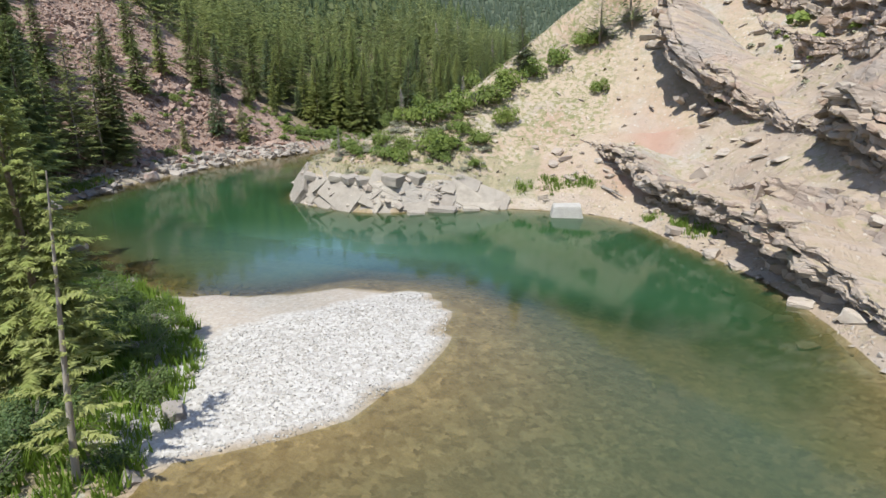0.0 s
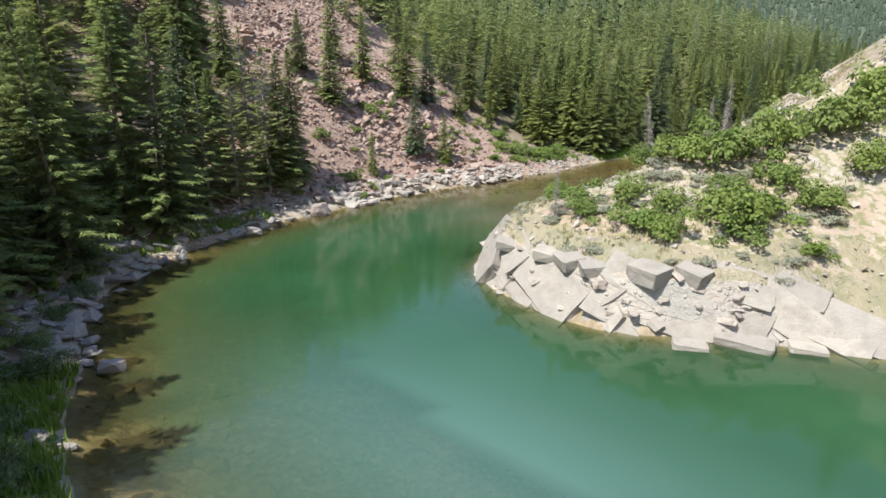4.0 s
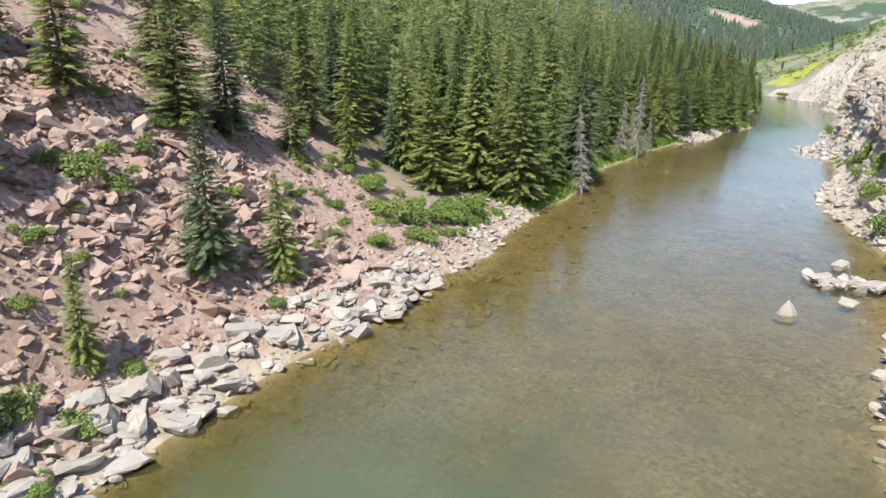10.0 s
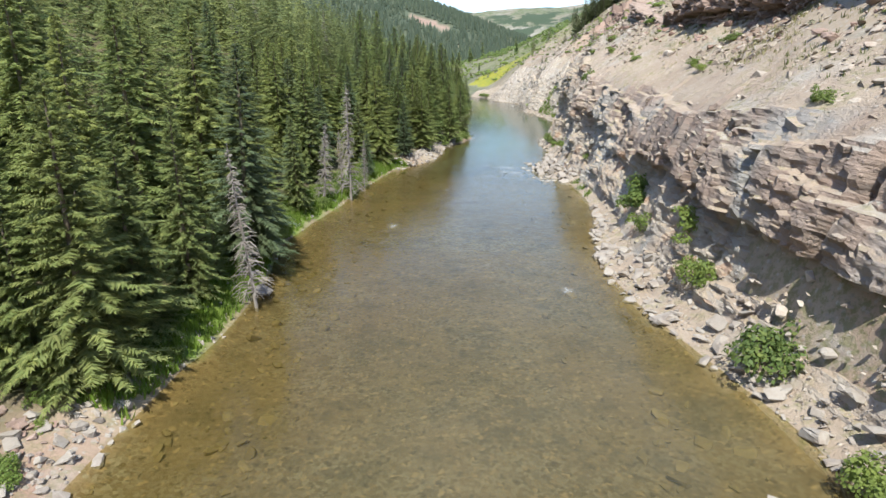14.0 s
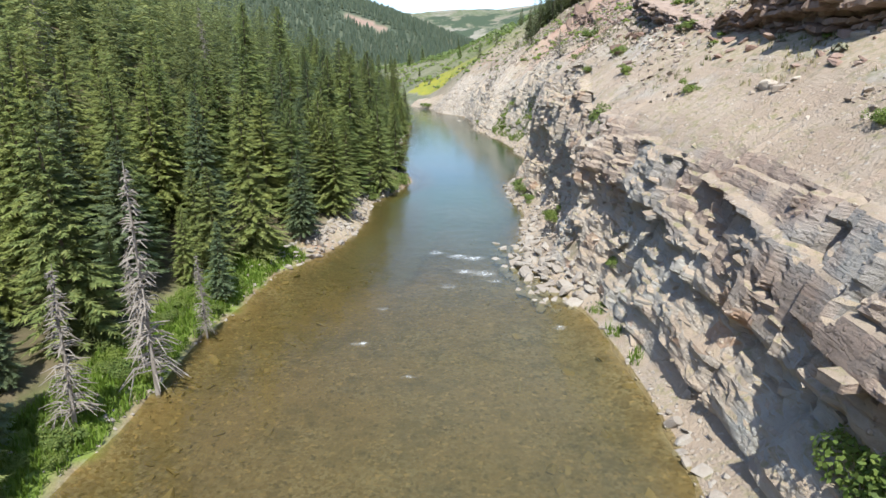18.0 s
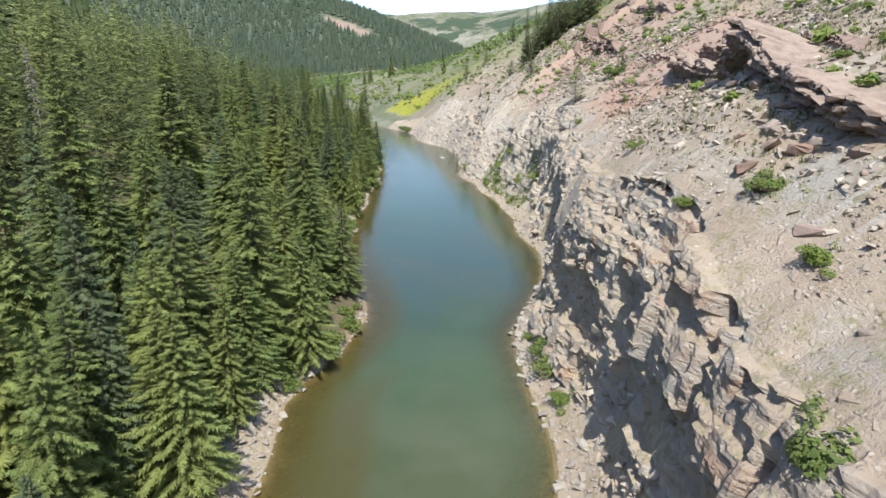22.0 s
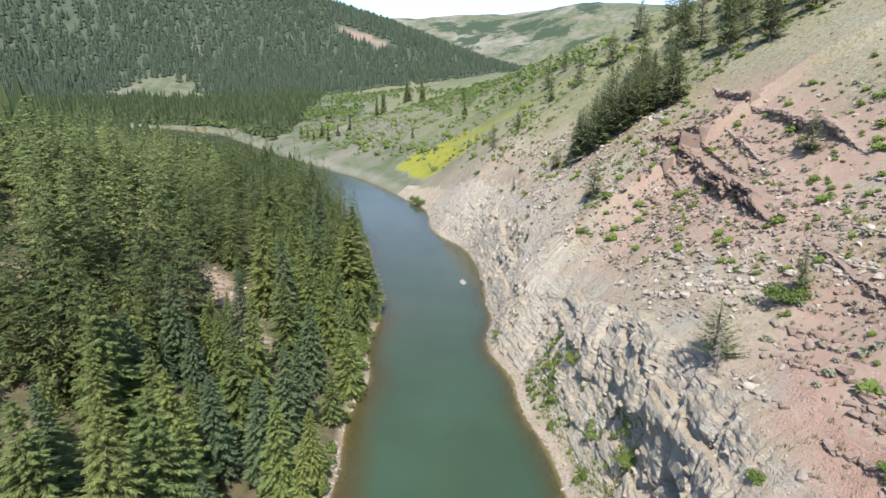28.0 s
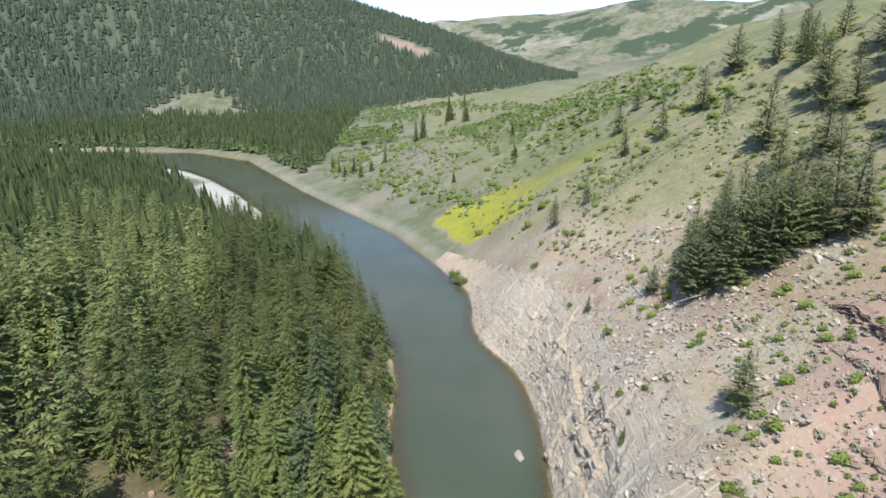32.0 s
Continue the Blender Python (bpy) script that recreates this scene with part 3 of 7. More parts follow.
BAR = np.array([(7, 181), (13.7, 183.4), (18, 186.4), (23.3, 187.2), (26, 184.2), (27.4, 180), (27.2, 176), (26, 172), (24.4, 169.6), (22, 167.6), (19, 166), (15, 170), (10, 176)], float)


def in_shape(shape, x, y):
    inside = np.zeros(np.shape(x), bool)
    for (ax, ay), (bx, by) in zip(shape, np.roll(shape, -1, 0)):
        inside ^= ((ay > y) != (by > y)) & (x < (bx - ax) * (y - ay) / (by - ay + 1e-12) + ax)
    return inside


def far_hills(x, y):
    """The hills that close the valley, upstream."""
    def ridge(cx, cy, length, width, turn, height):
        c, s = math.cos(turn), math.sin(turn)
        u, v = (x - cx) * c + (y - cy) * s, -(x - cx) * s + (y - cy) * c
        return height * np.exp(-((np.abs(u) / length) ** 3)) * np.exp(-((v / width) ** 2))

    rough = 1 + 0.16 * bumps(x, y, 260, 4, 31)
    h = ridge(-980, 1500, 640, 400, -0.05, 270) * rough
    h += ridge(-250, 1780, 430, 250, -0.12, 158) * rough
    h += ridge(300, 3200, 1150, 480, 0.05, 235) * (1 + 0.2 * bumps(x, y, 420, 5, 41))
    h += ridge(1250, 2500, 700, 420, -0.5, 230) * (1 + 0.2 * bumps(x, y, 380, 5, 47))
    return h


def land(x, y, full=False):
    """The height of the ground at points, and with full also the distances that it depends on."""
    shape = np.shape(x)
    x, y = np.asarray(x, float).ravel(), np.asarray(y, float).ravel()
    dl, yl = distance_to(LEFT_LINE, x, y)
    dr, yr = distance_to(RIGHT_LINE, x, y)
    wet = in_river(x, y)
    left = dl < dr
    head = (1 - ease(x, 14, 20)) * ease(yr, 204, 206) * (1 - ease(yr, 228, 246))
    right = profile(RIGHT_PROFILES, dr, yr) * (1 - head) + profile(HEADLAND, dr, yr) * head
    z = np.where(left, profile(LEFT_PROFILES, dl, yl), right)
    d = np.where(left, dl, dr)
    z = z + np.clip(d / 14, 0, 1.4) * bumps(x, y, 26, 5, 3) * 1.3 + np.clip(d / 4, 0, 1) * bumps(x, y, 4.5, 3, 9) * 0.3
    z = z + far_hills(x, y) * ease(d, 150, 700)
    # the bed of the river
    shore = np.minimum(dl, dr)
    along = np.where(left, yl, yr)
    most = np.interp(along, [100, 165, 188, 200, 222, 236, 250, 290, 340, 365, 385, 420, 600], [1.0, 0.9, 1.6, 3.6, 3.0, 1.3, 0.8, 0.7, 0.7, 0.8, 1.7, 2.6, 2.8])
    slope = np.interp(along, [100, 180, 200, 240, 260, 360, 400], [0.09, 0.14, 0.45, 0.4, 0.2, 0.2, 0.4])
    slope = np.where(left & (along > 176) & (along < 226), 0.3 + 0.6 * ease(dl, 3, 6), slope)
    bed = -np.minimum(most * (1 + 0.2 * bumps(x, y, 9, 3, 5)), 0.08 + shore * slope)
    shoal = np.exp(-(((x + 12) / 13) ** 2 + ((y - 238) / 15) ** 2))
    bed = np.maximum(bed, -0.55 - 3.0 * (1 - shoal))
    # the gravel bar rises out of the shallows
    bd, _ = distance_to(np.concatenate([BAR, BAR[:1]]).repeat(3, 0), x, y)
    bin_ = in_shape(BAR, x, y)
    bar_z = np.where(bin_, 0.06 + np.minimum(bd * 0.09, 0.5), -0.02 - bd * (0.07 + 0.4 * (1 - ease(x, 8, 18)) + 0.12 * ease(y, 187, 193)))
    bed = np.where(wet & (bd < 40), np.maximum(bed, bar_z), bed)
    z = np.where(wet, bed, np.where(bin_ & ~wet, np.maximum(z, bar_z), z))
    z = z.reshape(shape)
    if not full:
        return z
    return z, d.reshape(shape), left.reshape(shape), wet.reshape(shape), along.reshape(shape), bin_.reshape(shape)


def ground_at(x, y):
    return float(land(np.array([x]), np.array([y]))[0])


def mesh_of(name, verts, faces, material, smooth=True, attributes=()):
    """A mesh from arrays; faces of three or four corners."""
    me = bpy.data.meshes.new(name)
    verts, faces = np.asarray(verts, np.float32), np.asarray(faces, np.int32)
    n, k = faces.shape
    me.vertices.add(len(verts))
    me.vertices.foreach_set("co", verts.ravel())
    me.loops.add(n * k)
    me.loops.foreach_set("vertex_index", faces.ravel())
    me.polygons.add(n)
    me.polygons.foreach_set("loop_start", np.arange(0, n * k, k, dtype=np.int32))
    me.polygons.foreach_set("use_smooth", np.full(n, smooth))
    me.update(calc_edges=True)
    for key, values in attributes:
        at = me.attributes.new(key, "FLOAT", "POINT")
        at.data.foreach_set("value", np.asarray(values, np.float32).ravel())
    me.materials.append(material)
    return me


def grid_faces(rows, cols):
    i = np.arange(rows - 1)[:, None] * cols + np.arange(cols - 1)[None]
    return np.stack([i, i + 1, i + cols + 1, i + cols], -1).reshape(-1, 4)


def spread(lo, dense_lo, dense_hi, hi, step, grow=1.09):
    """Coordinates that lie close in the middle and ever wider apart towards both ends."""
    mid = list(np.arange(dense_lo, dense_hi, step))
    s, up = step, []
    p = mid[-1]
    while p < hi:
        s *= grow
        p += s
        up.append(p)
    s, down, p = step, [], mid[0]
    while p > lo:
        s *= grow
        p -= s
        down.append(p)
    return np.array(down[::-1] + mid + up)


# ---- the ground, one sheet to the horizon ----
CLEARINGS = [(-31, 537, 4.5), (-27, 530, 4.5), (-23.5, 523, 4.5), (-19, 517, 4), (-14.5, 507, 3.2), (-37, 480, 4), (-21.5, 475, 3), (-11, 543, 3), (-56, 512, 5), (-25, 558, 3)]
SCAR = (-10, 1610, 114, 58, 11)


def build_ground():
    xs = spread(-2600, -62, 72, 2600, 1.2, 1.06)
    ys = spread(-350, 142, 575, 4400, 1.25, 1.013)
    x, y = np.meshgrid(xs, ys)
    z, d, left, wet, along, bar = land(x, y, True)
    right_cliff = (~left) & (~wet) & (d < CLIFF_REACH(along, x) - 2.5) & (along < 690)
    z = np.where(right_cliff, z - np.minimum(1.6, 0.3 + d * 0.25), z)
    patch = bumps(x, y, 22, 4, 17)
    far = ease(np.hypot(x - 0, y - 420), 260, 420)
    dry = np.where(left, 0.5, np.clip(0.45 + 0.6 * patch + ease(d, 25, 60) + ((along < 262) & (x < 30)), 0, 1)) * (~wet)
    # scree starts later by the shore: dark rock, with tree shade painted in
    scree = np.where(left, ease(along, np.where(d < 9, 214, 200), np.where(d < 9, 224, 212)) * (1 - ease(along, 268, 285)) * ease(d, 0.5, 3) * (1 - 0.6 * ease(d, 55, 90)), 0)
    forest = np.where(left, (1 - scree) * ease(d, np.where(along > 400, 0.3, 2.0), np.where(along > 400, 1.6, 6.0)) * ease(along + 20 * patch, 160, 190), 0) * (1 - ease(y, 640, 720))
    green = np.where(left, ease(along, 283, 292) * (1 - ease(along, 366, 372)) * (1 - ease(d, 3.5, 6.5)), 0) * (~wet)
    green = np.maximum(green, np.where(left & (along < 186), ease(d, 0.3, 1.5) * (0.5 + 0.6 * patch), 0).clip(0, 1) * (~bar))
    clear = np.zeros(x.shape)
    for cx, cy, cr in CLEARINGS:
        clear = np.maximum(clear, np.exp(-(((x - cx) ** 2 + (y - cy) ** 2) / cr ** 2)))
    clear = ease(clear + 0.25 * patch, 0.3, 0.6)
    forest = forest * (1 - clear)
    yellow = in_shape(MEADOW, x + 2.5 * patch, y + 5 * bumps(x, y, 8, 3, 18)).astype(float)
    sage = np.where(~left, ease(y, 640, 700) * (1 - yellow), ease(y, 700, 760) * (1 - ease(d, 60, 120)))
    sage = np.maximum(sage, np.where(left, 0, ease(d + 16 * patch, 30, 62) * (0.2 + 0.4 * ease(y, 540, 640))))
    lush = np.where(left, 0, ease(y + 0.5 * x + 30 * patch, 560, 640) * ease(x + 12 * patch - 0.08 * (700 - y), 10, 60) * ease(d + 18 * patch, 18, 40) * (1 - ease(y, 1300, 1500))) * (1 - yellow)
    ridge = ease(y, 2200, 2350)
    gravel = np.where(bar & (x - (y - 176) * 0.55 > 15.2), 1.0, np.where(bar, 0.45, 0.0))
    gravel = np.where(((~left) & (along > 160) & (along < 216) & (d < 4) & (x > 18)), 1.0, gravel)
    wide = np.where(left, np.interp(along, [690, 760, 790, 860, 890, 920, 960, 1010], [4, 8, 24, 20, 5, 22, 30, 12]), 5)
    gravel = np.maximum(gravel, np.where(y > 690, (1 - ease(d, wide * 0.8, wide * 1.1)) * (~wet), 0) * np.where(left, 0.95, 0.2))
    scar = np.exp(-((((x - SCAR[0]) / SCAR[3]) ** 2 + ((z - SCAR[2] + 0.33 * (x - SCAR[0])) / SCAR[4]) ** 2))) * ease(y, 1400, 1450) * (1 - ease(y, 1780, 1800))
    scar = ease(scar + 0.2 * bumps(x, y, 40, 3, 6), 0.45, 0.6)
    hill = ease(far_hills(x, y), 25, 60)
    north = bumps(x, y, 300, 5, 61)
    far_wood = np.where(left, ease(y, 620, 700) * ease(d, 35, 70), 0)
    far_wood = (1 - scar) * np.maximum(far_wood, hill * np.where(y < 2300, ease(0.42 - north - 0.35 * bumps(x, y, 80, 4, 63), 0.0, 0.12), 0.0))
    sage = (1 - scar) * np.maximum(sage * (1 - far_wood), hill * (1 - far_wood))
    scree = np.maximum(scree, scar)
    bedw = np.where(wet & (z < -0.02), 1.0, 0)
    v = np.stack([x, y, z], -1).reshape(-1, 3)
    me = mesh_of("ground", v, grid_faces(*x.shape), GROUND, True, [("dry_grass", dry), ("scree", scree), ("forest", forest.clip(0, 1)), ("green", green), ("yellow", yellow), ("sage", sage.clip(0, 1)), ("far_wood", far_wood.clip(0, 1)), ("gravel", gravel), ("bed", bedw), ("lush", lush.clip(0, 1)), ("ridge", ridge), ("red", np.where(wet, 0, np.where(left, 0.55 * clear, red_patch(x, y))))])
    return tagged(new("ground", me), "sloping canyon ground of tan soil, red scree and dry grass", "ground", kind="structure")


def red_patch(x, y):
    """The reddish soil of the hillside."""
    p = np.maximum(np.exp(-(((x - 66) / 22) ** 2 + ((y - 512) / 40) ** 2)), np.exp(-(((x - 52) / 15) ** 2 + ((y - 452) / 26) ** 2)))
    p = np.maximum(p, 0.55 * np.exp(-(((x - 35) / 10) ** 2 + ((y - 226) / 12) ** 2)))
    p = np.maximum(p, 0.42 * np.exp(-(((x - 25) / 13) ** 2 + ((y - 226) / 13) ** 2)))
    return ease(p + 0.35 * bumps(x, y, 12, 4, 57), 0.35, 0.7)


def CLIFF_REACH(along, x):
    """How far up from the water the rock skin goes."""
    return np.where((along < 231) & (along > 205), 3.8 + 9.0 * ease(x, 12, 30) + 11.0 * ease(x, 30, 40), np.interp(along, [100, 200, 218, 232, 260, 470, 560, 640, 690], [30, 30, 24, 15, 16, 18, 17, 12, 6]))


CLIFF_COLS = 116


def build_cliff():
    """The layered rock of the far bank: the land's own slope, broken into dipping beds and blocks."""
    line = smoothed(resample(RIGHT_SHORE, 0.4), 11)
    keep = (line[:, 1] > 140) & (line[:, 1] < 690)
    line = line[keep]
    tang = np.gradient(smoothed(line, 8), axis=0)
    tang /= np.hypot(*tang.T)[:, None]
    normal = np.stack([tang[:, 1], -tang[:, 0]], 1)
    reach = CLIFF_REACH(line[:, 1], line[:, 0])
    cols = CLIFF_COLS
    t = np.linspace(0, 1, 160)
    d = -0.8 + t[None] * (reach[:, None] + 0.8)
    x, y = line[:, 0, None] + normal[:, 0, None] * d, line[:, 1, None] + normal[:, 1, None] * d
    z = np.where(d < 0, d * 0.8, land(x, y))
    z = np.where(d < 0, d * 0.8, np.maximum(z, -0.2))
    arc = np.concatenate([np.zeros((len(line), 1)), np.cumsum(np.hypot(np.diff(d, axis=1), np.diff(z, axis=1)), 1)], 1)
    want = np.linspace(0, 1, cols)
    d2 = np.stack([np.interp(want * a[-1], a, q) for a, q in zip(arc, d)])
    x, y = line[:, 0, None] + normal[:, 0, None] * d2, line[:, 1, None] + normal[:, 1, None] * d2
    z = np.stack([np.interp(want * a[-1], a, q) for a, q in zip(arc, z)])
    # beds
    s = np.arange(len(line))[:, None] * 0.4 + np.zeros((1, cols))
    run = np.cumsum(0.4 * np.interp(line[:, 1], [340, 385], [1.0, 1.7]))[:, None] + np.zeros((1, cols))
    b = z + 0.2 * x - 0.07 * y + 0.9 * bumps(x, y, 16, 3, 71)
    steep = np.clip(np.gradient(z, axis=1) / (np.abs(np.gradient(d2, axis=1)) + 0.02) / 2, 0, 1)
    out = np.zeros(z.shape)
    smooth_head = ((line[:, 1] < 229) & (line[:, 0] < 24) & (line[:, 1] > 205))[:, None]
    # the jointed upper band juts out over a calmer shaly foot
    along = line[:, 1, None]
    shoulder = np.interp(along, [250, 262, 288, 312, 330, 352, 372, 392, 412, 445, 465, 490, 560, 640], [11, 14, 16, 15.5, 16, 17, 18, 22, 20, 20, 24, 22, 20, 12])
    rise = z / shoulder
    big = np.floor(s / 8.5 + 0.3 * bumps(s, s * 0, 11, 2, 61))
    small = np.floor(s / 3.1 + 0.3 * bumps(s, s * 0 + 4, 5, 2, 62))
    lip = np.interp(along, [250, 300, 345, 380, 700], [0.42, 0.5, 0.5, 0.6, 0.62]) + 0.2 * (lattice(big, big * 0, 63) - 0.5) + 0.1 * (lattice(small, small * 0, 64) - 0.5)
    jut = np.interp(along, [250, 262, 300, 318, 345, 356, 375, 440, 520, 640], [0, 0.15, 0.5, 1.0, 1.7, 1.5, 1.0, 0.8, 0.4, 0])
    jut = jut * (0.35 + 0.9 * lattice(big, big * 0, 65) + 0.35 * lattice(small, small * 0, 66)) * ease(rise, lip - 0.035, lip + 0.035) * (1 - ease(rise, 0.92, 1.2))
    jut = jut + np.interp(along, [290, 315, 345, 365], [0, 1.5, 1.5, 0]) * np.sin(np.pi * np.clip(rise / lip, 0, 1)) * (0.6 + 0.5 * bumps(s, s * 0, 14, 2, 68))
    calm = np.where(rise < lip, np.interp(along, [285, 315, 345, 372, 470, 520], [1, 0.45, 0.45, 1, 1, 0.55]), np.interp(along, [440, 520], [1.0, 0.8]))
    for thick, width, amp, seed in ((6.0, 11.0, 1.6, 3), (2.4, 5.0, 0.85, 5), (0.95, 2.3, 0.42, 15), (0.42, 1.2, 0.13, 25)):
        u = b / thick + 0.22 * bumps(s, z, width * 1.6, 3, seed)
        bed = np.floor(u)
        q = run / width + 5.3 * lattice(bed, bed * 0, seed) + 0.12 * bumps(s, z, width, 2, seed + 7)
        cell = np.floor(q)
        inward = np.floor(d2 / (width * 0.7) + 3.1 * lattice(bed, cell, seed + 4))
        size = amp * np.where(smooth_head, 0.4 if thick > 1 else 0.15, 1.0) * (calm if thick > 1 else np.interp(along, [430, 510], [1.0, 0.3]))
        lean = (lattice(bed * 13 + 7, cell, seed + 8) - 0.5) * 2.2 * (q - cell - 0.5) + (lattice(bed * 5 + 3, cell, seed + 9) - 0.3) * 1.2 * (u - bed - 0.5)
        out += size * (0.3 * lattice(bed, bed * 0 + 3, seed + 1) + 1.0 * lattice(bed * 17 + inward, cell, seed + 2) - 0.5 + 0.4 * lean)
    out += np.where(smooth_head, 0.3, 1.3) * bumps(s, 0.5 * z, 15, 2, 81)
    joint = s / 7.5 + 0.5 * bumps(s * 0, 0.3 * z, 4, 2, 83)
    near = np.round(joint)
    cleft = np.abs(joint - near + 0.35 * (lattice(near, near * 0, 85) - 0.5)) * 7.5
    out -= np.where(smooth_head, 0.0, 1.6) * (1 - ease(cleft, 0.0, 0.7)) * lattice(near, near * 0, 86) * calm
    out += 0.2 * bumps(s, b * 2.2, 1.7, 3, 91)
    out = np.clip(out, -2.2, 1.35)
    fade = ease(d2, -0.4, 1.2) * (1 - ease(d2, reach[:, None] * 0.72, reach[:, None] * 0.97)) * (0.05 + 0.95 * ease(steep, 0.5, 0.85))
    out *= fade
    gz = np.gradient(z, axis=1)
    gd = np.gradient(d2, axis=1)
    length = np.hypot(gz, gd) + 1e-6
    # out of the rock: away from the hill and up
    nx, nz = -gz / length, gd / length
    x = x + normal[:, 0, None] * (nx * out - jut)
    y = y + normal[:, 1, None] * (nx * out - jut)
    z = z + (0.45 * nz + 0.02) * out
    edge = want[None] > 0.985
    z = np.where(edge, z - 0.8, z)
    v = np.stack([x, y, z], -1).reshape(-1, 3)
    me = mesh_of("cliff", v, grid_faces(*x.shape), CLIFF, False, [("red", red_patch(x, y)), ("grass", (smooth_head & (d2 > 1.3)) * 1.0)])
    return tagged(new("cliff", me), "layered pale tan rock cliff with dipping ledges above the river", "cliff", kind="structure")


FOAM = [(-5.4, 370.8, 1.3), (-3, 368.9, 1.5), (-1.1, 367.9, 1.6), (-3, 363.3, 1.5), (-1, 362.4, 1.6), (-0.3, 360, 1.2), (-5.4, 358.9, 1.2), (-12.3, 353.2, 1.0), (3, 347.4, 1.0), (-14.3, 346.2, 1.0), (-21, 325.2, 1.1), (-10.6, 340.6, 0.8), (0.8, 324.2, 1.0), (-4.9, 302.5, 1.2), (-21.1, 323.1, 1.0), (3.2, 354.3, 0.9)]


def build_water():
    xs = spread(-420, -42, 62, 110, 1.0, 1.06)
    ys = spread(20, 140, 640, 1090, 1.2, 1.03)
    x, y = np.meshgrid(xs, ys)
    z, d, left, wet, along, bar = land(x, y, True)
    depth = np.clip(-z, 0, 9)
    clear = 1 - np.exp(-depth * np.interp(along, [100, 180, 200, 225, 245, 360, 390], [0.75, 0.8, 1.5, 1.3, 0.55, 0.55, 1.6]))
    rapid = np.interp(along, [100, 180, 200, 240, 262, 370, 395, 430, 600], [0.04, 0.05, 0.06, 0.08, 0.35, 0.5, 0.4, 0.2, 0.3])
    foam = np.zeros(x.shape)
    for fx, fy, fr in FOAM:
        foam = np.maximum(foam, np.exp(-(((x - fx) / (fr * 1.35)) ** 2 + ((y - fy) / (fr * 1.0)) ** 2)))
    dl, _ = distance_to(LEFT_LINE, x, y)
    dl = dl.reshape(x.shape)
    silt_sky = np.interp(along, [100, 160, 190, 222, 236, 300, 375, 395, 420, 600], [0.6, 0.5, 0, 0, 0.75, 0.9, 0.7, 0.45, 0.2, 0.15])
    # pale khaki off the headland: reflected sky painted in over the shoal
    silt_sky = np.maximum(silt_sky, 0.95 * ease(x, -26, -16) * ease(y, 216, 236) * (1 - ease(y, 300, 360)))
    silt_sky = np.where(y < 205, silt_sky * ease(x, 6, 16), silt_sky)
    amber = (1 - ease(dl, np.interp(along, [262, 300], [3, 7]), np.interp(along, [262, 300, 365, 385], [11, 24, 24, 10]))) * np.interp(along, [225, 262, 350, 380, 400, 412], [0.5, 0.95, 0.9, 0.7, 0.6, 0.0])
    amber = np.maximum(amber, 0.6 * (1 - ease(d, 0.5, 5)) * ease(along, 385, 410))
    amber = np.maximum(amber, 0.85 * (1 - ease(dl, 2, 6.5)) * ease(along, 174, 184)) * (~bar)
    teal = ease(along, 402, 432) * (1 - 0.55 * ease(along, 455, 500))
    silt_sky = np.where(along > 440, 0.12, silt_sky)
    teal = np.maximum(teal * (1 - 0.4 * ease(along, 430, 480)), 0)
    # share of painted sky reflection, growing upstream
    grey = ease(along, 440, 620)
    milky = np.exp(-(((x - 12) / 14) ** 2 + ((y - 193) / 6.5) ** 2)) * 0.95
    fac = grid_faces(*x.shape)
    ok = (wet | (z < 0.3)).ravel()
    fac = fac[ok[fac].any(1)]
    me = mesh_of("water", np.stack([x, y, 0 * x], -1).reshape(-1, 3), fac, WATER, True, [("depth", clear), ("rapid", rapid), ("glacial", milky), ("foam", foam), ("silt_sky", silt_sky), ("amber", amber), ("teal", teal), ("grey", grey)])
    return tagged(new("water", me), "green river water, clear and brown over the shallows", "river", kind="structure")


build_ground()
CLIFF_OB = build_cliff()
build_water()


# ---- trees ----
def part(name, data, parent, label=""):
    ob = new(name, data)
    ob.parent = parent
    return tagged(ob, label)


def tube(points, radii, sides=6):
    """Verts and triangles of a tapered tube along points."""
    points = np.asarray(points, float)
    v, f = [], []
    for k, (p, r) in enumerate(zip(points, radii)):
        a = points[min(k + 1, len(points) - 1)] - points[max(k - 1, 0)]
        a /= np.linalg.norm(a) + 1e-9
        u = np.cross(a, (0.3, 0.9, 0.2))
        u /= np.linalg.norm(u) + 1e-9
        w = np.cross(a, u)
        for q in range(sides):
            t = 2 * math.pi * q / sides
            v.append(p + r * (math.cos(t) * u + math.sin(t) * w))
    for k in range(len(points) - 1):
        for q in range(sides):
            a, b = k * sides + q, k * sides + (q + 1) % sides
            f += [(a, b, b + sides), (a, b + sides, a + sides)]
    return np.array(v), np.array(f)


def join(pieces):
    v, f, n = [], [], 0
    for a, b in pieces:
        v.append(a)
        f.append(b + n)
        n += len(a)
    return np.concatenate(v), np.concatenate(f)


